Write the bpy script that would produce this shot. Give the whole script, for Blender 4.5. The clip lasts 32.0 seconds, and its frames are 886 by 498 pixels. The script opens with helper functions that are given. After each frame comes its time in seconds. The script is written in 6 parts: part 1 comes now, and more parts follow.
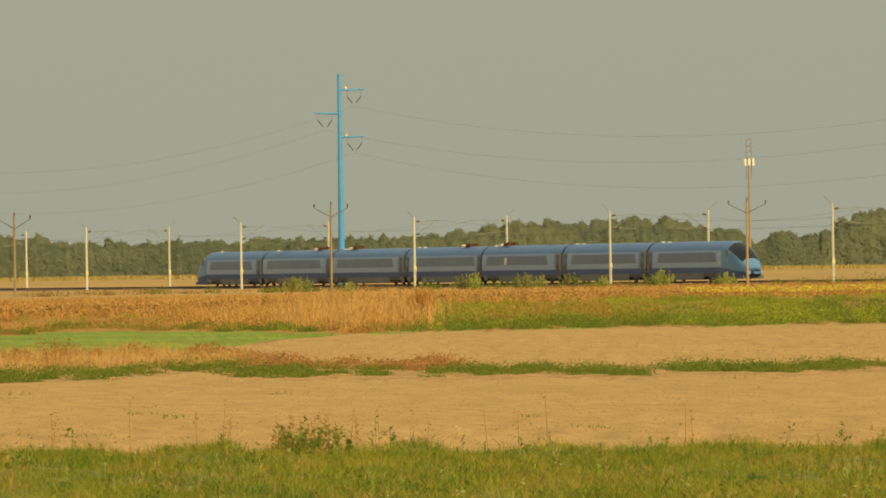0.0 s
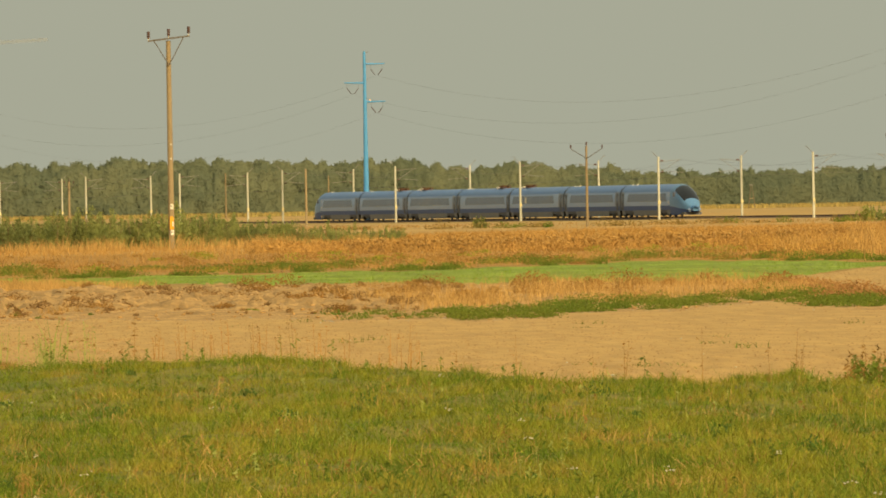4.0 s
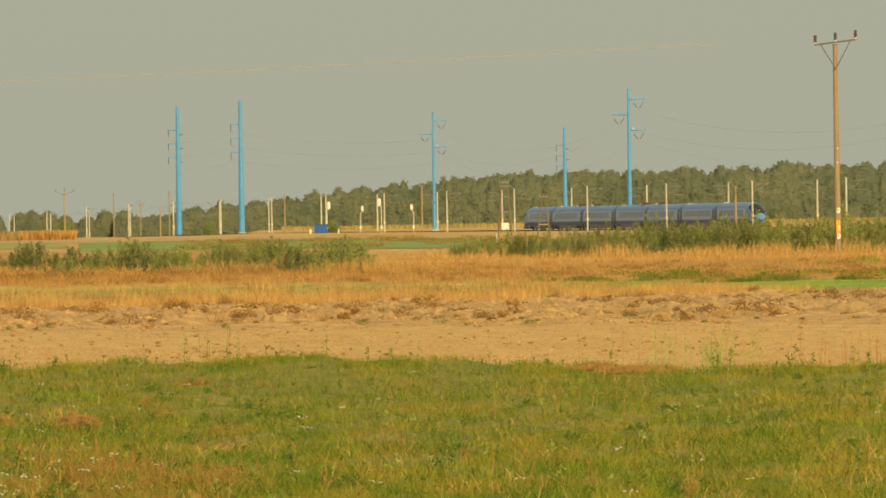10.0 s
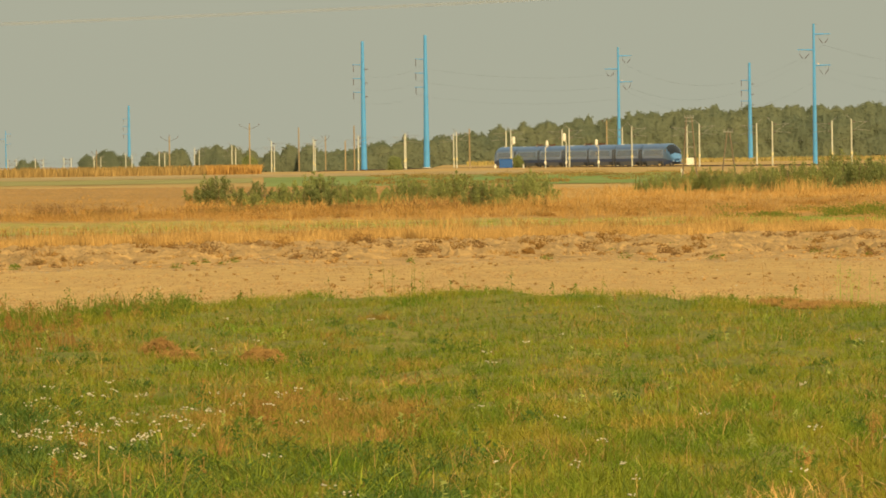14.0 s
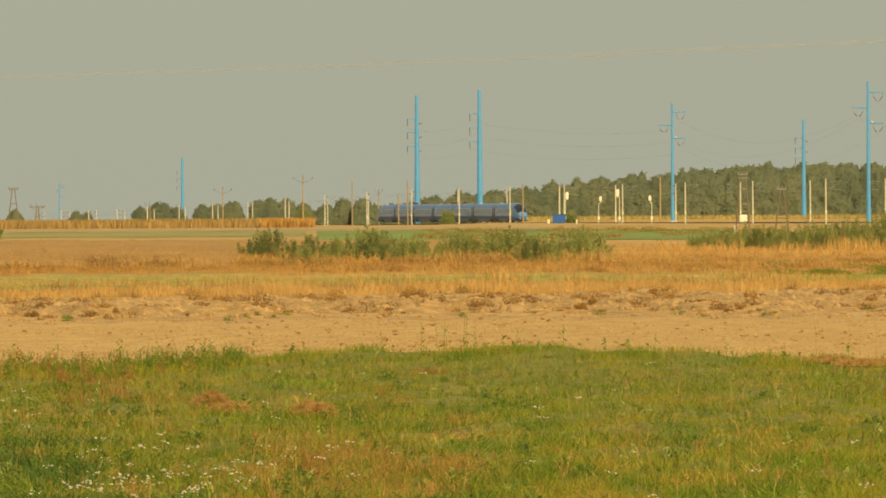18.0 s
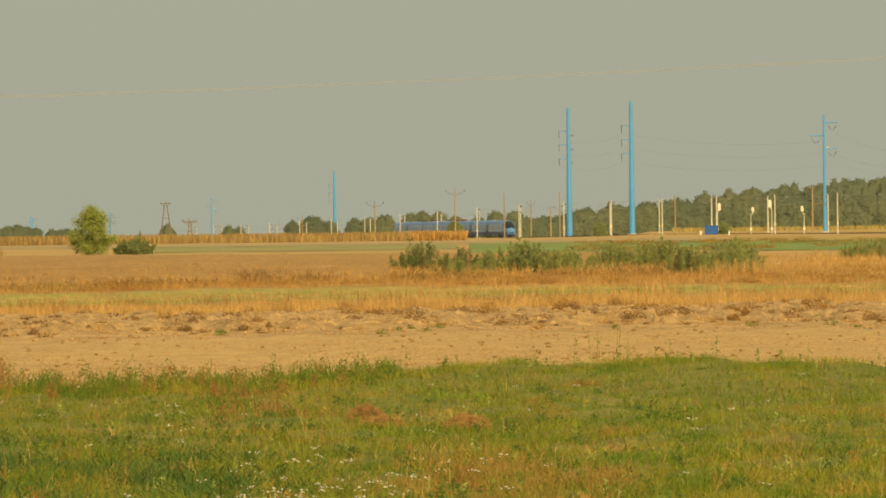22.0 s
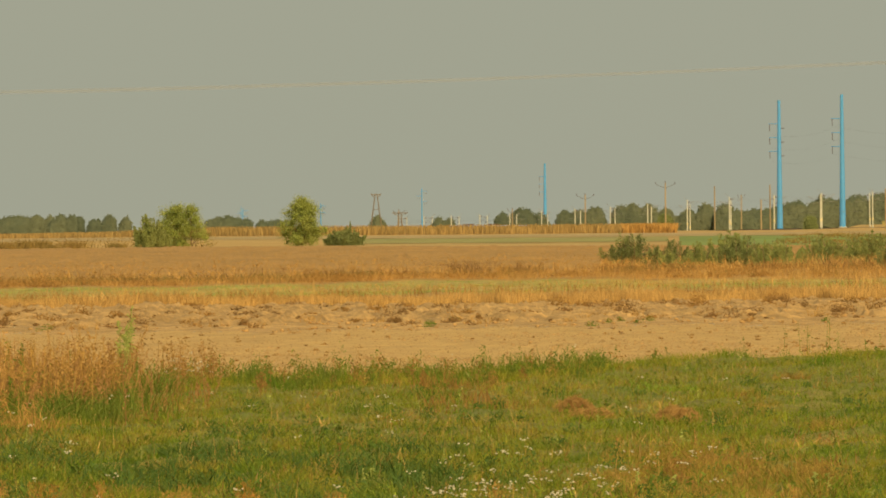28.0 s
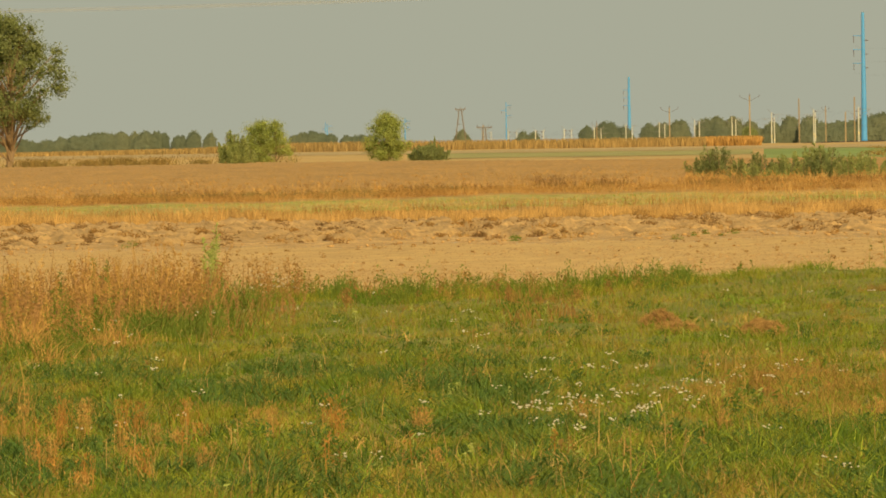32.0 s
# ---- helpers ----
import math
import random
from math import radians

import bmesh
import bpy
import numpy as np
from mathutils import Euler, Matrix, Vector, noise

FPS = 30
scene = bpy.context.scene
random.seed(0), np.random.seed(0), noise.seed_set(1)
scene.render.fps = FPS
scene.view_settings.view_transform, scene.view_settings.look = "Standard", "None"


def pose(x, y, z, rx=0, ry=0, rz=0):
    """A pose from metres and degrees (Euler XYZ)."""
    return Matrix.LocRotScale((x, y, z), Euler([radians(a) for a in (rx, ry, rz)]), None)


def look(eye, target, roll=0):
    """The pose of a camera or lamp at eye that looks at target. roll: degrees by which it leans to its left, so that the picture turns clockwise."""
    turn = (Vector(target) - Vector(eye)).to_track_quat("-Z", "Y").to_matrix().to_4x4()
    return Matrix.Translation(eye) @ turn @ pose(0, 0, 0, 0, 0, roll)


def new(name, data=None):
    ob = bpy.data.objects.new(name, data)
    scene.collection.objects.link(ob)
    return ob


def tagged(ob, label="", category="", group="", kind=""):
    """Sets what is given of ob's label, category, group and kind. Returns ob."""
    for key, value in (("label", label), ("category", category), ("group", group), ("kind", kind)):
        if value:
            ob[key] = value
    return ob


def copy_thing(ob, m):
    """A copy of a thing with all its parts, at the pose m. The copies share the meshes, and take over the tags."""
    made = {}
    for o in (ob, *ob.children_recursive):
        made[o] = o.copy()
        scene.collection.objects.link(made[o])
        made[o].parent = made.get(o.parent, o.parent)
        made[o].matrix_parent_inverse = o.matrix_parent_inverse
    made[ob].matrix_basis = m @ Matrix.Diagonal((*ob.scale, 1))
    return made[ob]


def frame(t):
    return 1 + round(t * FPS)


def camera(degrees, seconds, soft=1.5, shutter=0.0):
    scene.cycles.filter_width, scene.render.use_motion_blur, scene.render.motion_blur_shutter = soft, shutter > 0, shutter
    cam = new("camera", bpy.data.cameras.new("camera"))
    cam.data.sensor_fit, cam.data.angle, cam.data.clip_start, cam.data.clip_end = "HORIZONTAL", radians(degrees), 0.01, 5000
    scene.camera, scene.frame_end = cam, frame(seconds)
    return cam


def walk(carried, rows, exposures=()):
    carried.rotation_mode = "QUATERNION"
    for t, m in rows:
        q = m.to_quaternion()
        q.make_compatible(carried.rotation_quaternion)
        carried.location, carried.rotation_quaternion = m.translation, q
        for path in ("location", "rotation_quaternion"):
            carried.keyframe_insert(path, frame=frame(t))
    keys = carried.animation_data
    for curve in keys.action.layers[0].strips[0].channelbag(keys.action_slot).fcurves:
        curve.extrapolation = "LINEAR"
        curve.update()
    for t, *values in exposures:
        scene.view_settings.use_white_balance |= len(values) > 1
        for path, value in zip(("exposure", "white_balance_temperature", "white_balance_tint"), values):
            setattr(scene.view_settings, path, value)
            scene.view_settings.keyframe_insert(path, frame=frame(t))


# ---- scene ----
EYE = Vector((0.0, 0.0, 2.0))
BEARING = 16000.0          # bearings are counted in 1/16000 of a radian, to the right of +y
cam = camera(2 * math.degrees(math.atan(784 / BEARING)), 32.0, soft=1.8)


def aim(yaw, pitch, roll):
    """The camera's pose: degrees to the right of +y, degrees up, degrees by which it leans to its right."""
    return pose(*EYE, 90 + pitch, 0, -yaw) @ pose(0, 0, 0, 0, 0, -roll)


walk(cam, [
    (0, aim(7.0074, 0.1249, 0.878)),
    (0.5, aim(6.2453, 0.0381, 0.893)),
    (1, aim(5.3395, -0.0185, 0.753)),
    (1.5, aim(4.7337, 0.0325, 0.780)),
    (2, aim(4.2177, -0.0190, 0.844)),
    (2.5, aim(3.7730, -0.0757, 0.919)),
    (4.5, aim(3.2047, -0.2861, 0.990)),
    (5, aim(2.9379, -0.2061, 0.934)),
    (5.5, aim(2.8757, -0.1250, 0.733)),
    (6, aim(2.7274, -0.0479, 0.675)),
    (6.5, aim(2.3128, -0.0525, 0.583)),
    (7, aim(1.9137, -0.0501, 0.674)),
    (7.5, aim(1.4947, 0.0118, 0.711)),
    (8, aim(1.0356, 0.0030, 0.736)),
    (8.5, aim(0.5453, -0.1283, 0.776)),
    (9, aim(0.0000, -0.1790, 0.651)),
    (9.5, aim(-0.4191, -0.1699, 0.698)),
    (10, aim(-0.8449, -0.1715, 0.915)),
    (10.5, aim(-1.2985, -0.1858, 0.910)),
    (11, aim(-1.6005, -0.2369, 0.998)),
    (11.5, aim(-1.8329, -0.2618, 1.007)),
    (12, aim(-1.8123, -0.3002, 0.968)),
    (12.5, aim(-2.0522, -0.3874, 1.129)),
    (13, aim(-2.1364, -0.4432, 1.132)),
    (13.5, aim(-2.1283, -0.5158, 0.984)),
    (15.5, aim(-1.7182, -0.6081, 0.497)),
    (16, aim(-1.7755, -0.4968, 0.345)),
    (16.5, aim(-2.1824, -0.3919, 0.593)),
    (17, aim(-2.4516, -0.3064, 0.547)),
    (17.5, aim(-2.2968, -0.2389, 0.464)),
    (18, aim(-2.3524, -0.2169, 0.362)),
    (18.5, aim(-2.2565, -0.2414, 0.402)),
    (19, aim(-2.4421, -0.2539, 0.481)),
    (19.5, aim(-2.6720, -0.2868, 0.518)),
    (20, aim(-2.8585, -0.2632, 0.607)),
    (20.5, aim(-2.9558, -0.2076, 0.613)),
    (21, aim(-3.1027, -0.1367, 0.554)),
    (21.5, aim(-3.1472, -0.1235, 0.623)),
    (22, aim(-3.3174, -0.1287, 0.729)),
    (22.5, aim(-3.4527, -0.1081, 0.710)),
    (23, aim(-3.5460, -0.1018, 0.660)),
    (23.5, aim(-3.6447, -0.0535, 0.740)),
    (24, aim(-3.8089, -0.0527, 0.834)),
    (24.5, aim(-3.9935, -0.0416, 0.765)),
    (25, aim(-4.0392, -0.0267, 0.642)),
    (25.5, aim(-4.1703, -0.0689, 0.552)),
    (26, aim(-4.3608, -0.0750, 0.692)),
    (26.5, aim(-4.4308, -0.1333, 0.701)),
    (28.5, aim(-4.6866, -0.1803, 0.480)),
    (29, aim(-4.7536, -0.2494, 0.646)),
    (29.5, aim(-4.8180, -0.4050, 0.737)),
    (30, aim(-4.9079, -0.4089, 0.680)),
    (30.5, aim(-4.9859, -0.4559, 0.802)),
    (31, aim(-5.0940, -0.5062, 0.663)),
    (31.5, aim(-5.1355, -0.5999, 0.770)),
    (32, aim(-5.1931, -0.7012, 0.873)),
], exposures=[(0.0, -0.12), (2.0, -0.14), (5.0, 0.02), (6.0, -0.02), (7.0, -0.03), (9.0, 0.03), (13.0, 0.02), (16.0, 0.13), (17.0, 0.03), (19.0, 0.01), (23.0, -0.06), (26.0, -0.14), (29.0, -0.14), (32.0, 0.0)])

# ---- light ----
SUN_ELEVATION, SUN_SIDE = 30.0, 25.0       # degrees up; degrees to the right of straight behind the camera
world = bpy.data.worlds.new("world")
scene.world = world
world.use_nodes = True
wn, wl = world.node_tree.nodes, world.node_tree.links
sky = wn.new("ShaderNodeTexSky")
sky.sky_type = "NISHITA"
sky.sun_disc = False
sky.sun_elevation = radians(SUN_ELEVATION)
sky.sun_rotation = radians(180 - SUN_SIDE)
sky.dust_density, sky.air_density, sky.ozone_density = 6.0, 1.2, 1.0
haze = wn.new("ShaderNodeMix")
haze.data_type = "RGBA"
haze.inputs["Factor"].default_value = 0.86
haze.inputs["B"].default_value = (4.54, 4.62, 3.52, 1)
back = wn["Background"]
back.inputs["Strength"].default_value = 0.1
wl.new(sky.outputs["Color"], haze.inputs["A"])
wl.new(haze.outputs["Result"], back.inputs["Color"])

sun = new("sun", bpy.data.lights.new("sun", "SUN"))
sun.data.energy, sun.data.angle, sun.data.color = 4.5, radians(1.5), (1.0, 0.74, 0.365)
_e, _s = radians(SUN_ELEVATION), radians(SUN_SIDE)
SUN_DIR = Vector((math.sin(_s) * math.cos(_e), -math.cos(_s) * math.cos(_e), math.sin(_e)))
sun.matrix_world = look(SUN_DIR * 100, (0, 0, 0))


# ---- materials ----
def material(name, first, second=None, scale=1.0, rough=0.8, metal=0.0, bump=0.0, third=None, stretch=(1, 1, 1),
             island=0.0, single=0.0, fine=0.25, sharp=0.25, mid=0.5, spec=0.3, glow=0.0, thin=0.0):
    """A surface mixed from two or three colours by coarse and fine noise in metres, with relief and per-piece variation."""
    m = bpy.data.materials.new(name)
    m.use_nodes = True
    n, l = m.node_tree.nodes, m.node_tree.links
    b = n["Principled BSDF"]
    b.inputs["Roughness"].default_value, b.inputs["Metallic"].default_value = rough, metal
    b.inputs["Specular IOR Level"].default_value = spec
    second = second or [c * 0.8 for c in first]
    tc = n.new("ShaderNodeTexCoord")
    mp = n.new("ShaderNodeMapping")
    mp.inputs["Scale"].default_value = stretch
    l.new(tc.outputs["Object"], mp.inputs["Vector"])
    coarse = n.new("ShaderNodeTexNoise")
    coarse.inputs["Scale"].default_value, coarse.inputs["Detail"].default_value = scale, 4
    small = n.new("ShaderNodeTexNoise")
    small.inputs["Scale"].default_value, small.inputs["Detail"].default_value = scale * 9, 5
    for t in (coarse, small):
        l.new(mp.outputs["Vector"], t.inputs["Vector"])
    ramp = n.new("ShaderNodeValToRGB")
    e = ramp.color_ramp.elements
    e[0].position, e[0].color = mid - sharp, (*first, 1)
    e[1].position, e[1].color = mid + sharp, (*second, 1)
    if third:
        ramp.color_ramp.elements.new(mid).color = (*third, 1)
    l.new(coarse.outputs["Fac"], ramp.inputs["Fac"])
    hsv = n.new("ShaderNodeHueSaturation")
    l.new(ramp.outputs["Color"], hsv.inputs["Color"])
    value = n.new("ShaderNodeMapRange")
    value.inputs["From Min"].default_value, value.inputs["From Max"].default_value = 0.3, 0.7
    value.inputs["To Min"].default_value, value.inputs["To Max"].default_value = 1 - fine, 1 + fine
    l.new(small.outputs["Fac"], value.inputs["Value"])
    last = value.outputs["Result"]
    for amount, node, socket in ((island, "ShaderNodeNewGeometry", "Random Per Island"), (single, "ShaderNodeObjectInfo", "Random")):
        if amount:
            src = n.new(node)
            rng = n.new("ShaderNodeMapRange")
            rng.inputs["To Min"].default_value, rng.inputs["To Max"].default_value = 1 - amount, 1 + amount
            l.new(src.outputs[socket], rng.inputs["Value"])
            mul = n.new("ShaderNodeMath")
            mul.operation = "MULTIPLY"
            l.new(last, mul.inputs[0])
            l.new(rng.outputs["Result"], mul.inputs[1])
            last = mul.outputs["Value"]
    l.new(last, hsv.inputs["Value"])
    l.new(hsv.outputs["Color"], b.inputs["Base Color"])
    if bump:
        bp = n.new("ShaderNodeBump")
        bp.inputs["Strength"].default_value, bp.inputs["Distance"].default_value = min(1.0, bump), 0.05 / max(scale, 0.05)
        l.new(small.outputs["Fac"], bp.inputs["Height"])
        l.new(bp.outputs["Normal"], b.inputs["Normal"])
    if thin:                                     # leaves let some light through
        tr = n.new("ShaderNodeBsdfTranslucent")
        mix = n.new("ShaderNodeMixShader")
        mix.inputs["Fac"].default_value = thin
        l.new(hsv.outputs["Color"], tr.inputs["Color"])
        l.new(b.outputs["BSDF"], mix.inputs[1])
        l.new(tr.outputs["BSDF"], mix.inputs[2])
        l.new(mix.outputs["Shader"], n["Material Output"].inputs["Surface"])
    if glow:
        l.new(hsv.outputs["Color"], b.inputs["Emission Color"])
        b.inputs["Emission Strength"].default_value = glow
    return m


M = {}
M["meadow"] = material("meadow soil and thatch", (0.13, 0.165, 0.018), (0.24, 0.20, 0.036), 0.5, 0.95, bump=0.6, fine=0.4, stretch=(2.4, 0.5, 1))
M["soil"] = material("dry sandy soil", (0.535, 0.348, 0.126), (0.47, 0.302, 0.108), 0.35, 0.95, bump=0.35, fine=0.13, stretch=(1, 0.2, 1))
M["clod"] = material("earth clod", (0.46, 0.29, 0.115), (0.37, 0.23, 0.09), 2.0, 0.95, island=0.15, fine=0.3)
M["rough"] = material("rough weedy earth", (0.51, 0.325, 0.13), (0.42, 0.266, 0.103), 0.25, 0.95, bump=1.0, fine=0.35)
M["stubble"] = material("straw stubble ground", (0.43, 0.275, 0.092), (0.34, 0.23, 0.073), 0.15, 0.95, bump=0.8, fine=0.3)
M["sownpale"] = material("thin green growth on straw", (0.30, 0.31, 0.065), (0.46, 0.325, 0.10), 0.12, 0.95, bump=0.6, fine=0.3, stretch=(1, 0.3, 1), sharp=0.18)
M["sown"] = material("young green crop", (0.21, 0.31, 0.035), (0.27, 0.33, 0.05), 0.06, 0.95, bump=0.6, fine=0.3, stretch=(1, 0.3, 1))
M["dry"] = material("dry grass ground", (0.45, 0.25, 0.06), (0.33, 0.2, 0.06), 0.05, 0.95, bump=0.6, fine=0.3)
M["plain"] = material("distant fields", (0.50, 0.31, 0.10), (0.38, 0.26, 0.09), 0.012, 0.95, fine=0.2, third=(0.46, 0.31, 0.11), stretch=(1, 0.4, 1))
M["blade"] = material("meadow grass", (0.11, 0.182, 0.012), (0.38, 0.27, 0.05), 0.55, 0.8, third=(0.235, 0.24, 0.02), island=0.35, fine=0.35, sharp=0.16, mid=0.55, stretch=(2.6, 0.55, 1), thin=0.3)
M["fresh"] = material("fresh grass", (0.20, 0.28, 0.02), (0.30, 0.325, 0.032), 0.6, 0.75, island=0.3, fine=0.3, thin=0.3)
M["tan"] = material("faded grass", (0.36, 0.25, 0.055), (0.27, 0.17, 0.04), 0.8, 0.85, island=0.35, fine=0.3, thin=0.25)
M["olive"] = material("yellowing grass", (0.37, 0.32, 0.045), (0.27, 0.28, 0.03), 0.7, 0.8, island=0.3, fine=0.3, thin=0.3)
M["straw"] = material("dry straw", (0.50, 0.32, 0.108), (0.37, 0.225, 0.072), 0.4, 0.8, island=0.35, fine=0.2)
M["weed"] = material("green weeds", (0.105, 0.17, 0.02), (0.185, 0.215, 0.03), 0.5, 0.8, island=0.25, fine=0.25, thin=0.35)
M["brown"] = material("withered brown weeds", (0.36, 0.20, 0.055), (0.25, 0.145, 0.042), 0.7, 0.85, island=0.3, fine=0.25, thin=0.3)
M["rust"] = material("rusty red seed heads", (0.33, 0.155, 0.03), (0.38, 0.20, 0.045), 1.5, 0.85, island=0.3)
M["crop"] = material("ripe orange crop", (0.455, 0.26, 0.072), (0.345, 0.205, 0.062), 0.09, 0.85, island=0.24, fine=0.22, sharp=0.18)
M["corn"] = material("withered maize", (0.34, 0.225, 0.08), (0.245, 0.175, 0.065), 0.05, 0.85, island=0.35, fine=0.25)
M["corngreen"] = material("ripening maize", (0.27, 0.235, 0.075), (0.35, 0.255, 0.09), 0.02, 0.85, island=0.3, fine=0.25)
M["yellow"] = material("yellow flower heads", (0.62, 0.5, 0.04), (0.5, 0.44, 0.06), 1.0, 0.8, island=0.25)
M["white"] = material("white flower heads", (0.66, 0.62, 0.5), (0.55, 0.5, 0.38), 3.0, 0.8, island=0.15)
M["leaf"] = material("shrub leaves", (0.235, 0.285, 0.088), (0.33, 0.345, 0.115), 0.6, 0.85, island=0.22, fine=0.25, thin=0.35)
M["leaflight"] = material("yellowing tree leaves", (0.33, 0.40, 0.10), (0.44, 0.46, 0.13), 0.5, 0.85, island=0.18, fine=0.2, thin=0.45)
M["leafdark"] = material("dark dense leaves", (0.165, 0.205, 0.07), (0.23, 0.255, 0.09), 0.5, 0.85, island=0.22, fine=0.25, thin=0.35)
# far woods: distance haze is mixed into the leaf colour, paler, greyer, flatter
M["wood"] = material("haze-paled forest foliage", (0.132, 0.16, 0.108), (0.178, 0.198, 0.122), 0.07, 0.95, island=0.07, fine=0.08, sharp=0.13, spec=0.02, thin=0.3)
M["bark"] = material("bark", (0.32, 0.22, 0.12), (0.2, 0.14, 0.08), 3.0, 0.9, bump=0.8, stretch=(1, 1, 0.3))
M["timber"] = material("weathered timber", (0.37, 0.29, 0.17), (0.29, 0.225, 0.13), 2.0, 0.85, bump=0.5, stretch=(4, 4, 0.3), single=0.15)
M["concrete"] = material("pale concrete", (0.60, 0.60, 0.50), (0.50, 0.50, 0.42), 1.2, 0.85, bump=0.3, single=0.1)
M["cable"] = material("dark cable", (0.19, 0.19, 0.18), (0.22, 0.21, 0.20), 1.0, 0.7)
M["steel"] = material("galvanised steel", (0.32, 0.32, 0.29), (0.26, 0.26, 0.24), 3.0, 0.5, 0.6)
M["insulator"] = material("brown glazed insulator", (0.10, 0.05, 0.04), (0.07, 0.04, 0.03), 4.0, 0.35)
M["pylon"] = material("sky-blue painted steel", (0.095, 0.345, 0.71), (0.08, 0.31, 0.65), 0.6, 0.5, fine=0.08)
M["darksteel"] = material("dark painted steel", (0.13, 0.115, 0.10), (0.10, 0.09, 0.08), 2.0, 0.6)
M["lamp"] = material("lit orange beacon", (1.0, 0.55, 0.2), (1.0, 0.5, 0.15), 1.0, 0.5, glow=0.7)
M["ballast"] = material("grey-brown ballast", (0.22, 0.15, 0.09), (0.15, 0.11, 0.07), 1.5, 0.95, bump=1.0, fine=0.35)
M["bank"] = material("dry grassy bank", (0.36, 0.22, 0.07), (0.24, 0.18, 0.06), 0.2, 0.95, bump=0.8, fine=0.35)
M["rail"] = material("rusty rail steel", (0.14, 0.07, 0.04), (0.10, 0.06, 0.04), 3.0, 0.6, 0.5)
M["signwhite"] = material("white enamel", (0.8, 0.78, 0.68), (0.74, 0.7, 0.6), 2.0, 0.5)
M["signyellow"] = material("yellow warning plate", (0.8, 0.42, 0.03), (0.72, 0.36, 0.03), 3.0, 0.5)
M["box"] = material("blue painted cabinet", (0.03, 0.12, 0.40), (0.03, 0.10, 0.33), 2.0, 0.5)
# train
M["roof"] = material("blue roof paint", (0.13, 0.25, 0.52), (0.115, 0.225, 0.475), 0.5, 0.35, fine=0.1)
M["side"] = material("silver-grey body paint", (0.30, 0.42, 0.65), (0.27, 0.38, 0.60), 0.4, 0.3, 0.2, fine=0.06)
M["navy"] = material("dark blue lower body", (0.06, 0.115, 0.29), (0.065, 0.12, 0.31), 0.5, 0.45, fine=0.1, spec=0.15)
M["noseblue"] = material("bright blue cab paint", (0.125, 0.275, 0.52), (0.11, 0.245, 0.47), 0.5, 0.3, fine=0.06)
M["glass"] = material("dark tinted glazing", (0.15, 0.185, 0.27), (0.135, 0.165, 0.24), 0.5, 0.2, spec=0.25, fine=0.05)
M["under"] = material("dirty underframe", (0.16, 0.165, 0.185), (0.12, 0.125, 0.14), 1.5, 0.8)
M["skirt"] = material("grey skirt paint", (0.22, 0.24, 0.27), (0.18, 0.195, 0.21), 0.8, 0.5, fine=0.15)
M["pillar"] = material("black window pillar", (0.11, 0.14, 0.21), (0.10, 0.125, 0.185), 0.8, 0.3)
M["bellows"] = material("grey bellows rubber", (0.20, 0.225, 0.27), (0.16, 0.18, 0.22), 2.0, 0.8)
M["gap"] = material("dark rubber gangway", (0.13, 0.14, 0.165), (0.10, 0.11, 0.13), 2.0, 0.8)


# ---- mesh helpers ----
def link_mesh(name, verts, faces, mat, parent=None, label="", smooth=False):
    me = bpy.data.meshes.new(name)
    me.from_pydata(verts, [], faces)
    me.materials.append(mat)
    if smooth:
        me.polygons.foreach_set("use_smooth", [True] * len(me.polygons))
    ob = new(name, me)
    if parent:
        ob.parent = parent
    if label:
        ob["label"] = label
    return ob


def part(name, bm, mat, parent, label="", smooth=False):
    me = bpy.data.meshes.new(name)
    bm.to_mesh(me)
    bm.free()
    me.materials.append(mat)
    if smooth:
        me.polygons.foreach_set("use_smooth", [True] * len(me.polygons))
    ob = new(name, me)
    if parent:
        ob.parent = parent
    if label:
        ob["label"] = label
    return ob


def box(bm, cx, cy, cz, sx, sy, sz, m=None):
    mat = Matrix.Translation((cx, cy, cz)) @ Matrix.Diagonal((sx, sy, sz, 1))
    bmesh.ops.create_cube(bm, size=1, matrix=(m @ mat) if m else mat)


def rod(bm, a, b, r0, r1=None, seg=8):
    """A tapered round bar from a to b."""
    a, b = Vector(a), Vector(b)
    d = b - a
    turn = d.to_track_quat("Z", "Y").to_matrix().to_4x4()
    bmesh.ops.create_cone(bm, cap_ends=True, segments=seg, radius1=r0, radius2=r0 if r1 is None else r1, depth=d.length,
                          matrix=Matrix.Translation((a + b) / 2) @ turn)


def soup(name, verts, quads, mat, label, category, parent=None):
    """One joined mesh from numpy arrays of corners and quads, of kind stuff."""
    me = bpy.data.meshes.new(name)
    n, k = len(verts), len(quads)
    w = quads.shape[1]
    me.vertices.add(n)
    me.vertices.foreach_set("co", np.asarray(verts, dtype=np.float32).ravel())
    me.loops.add(k * w)
    me.loops.foreach_set("vertex_index", np.asarray(quads, dtype=np.int32).ravel())
    me.polygons.add(k)
    me.polygons.foreach_set("loop_start", np.arange(0, k * w, w, dtype=np.int32))
    me.polygons.foreach_set("loop_total", np.full(k, w, dtype=np.int32))
    me.update(calc_edges=True)
    me.materials.append(mat)
    ob = new(name, me)
    if parent:
        ob.parent = parent
    else:
        tagged(ob, label, category, kind="stuff")
    return ob


# ---- terrain ----
LAND_Y = (0, 120, 450, 900, 1300, 1950, 2500, 5000)
LAND_Z = (0.15, 0.15, 0.2, 0.0, 0.0, 0.25, 0.7, 1.9)
LAND_LEFT = (0.15, 0.15, 0.2, 0.0, 0.0, -0.1, -3.9, -3.0)
_w = np.random.RandomState(5)
WAVES = [(_w.uniform(0.02, 0.09), _w.uniform(0, 6.28), _w.uniform(0, 6.28)) for _ in range(7)]

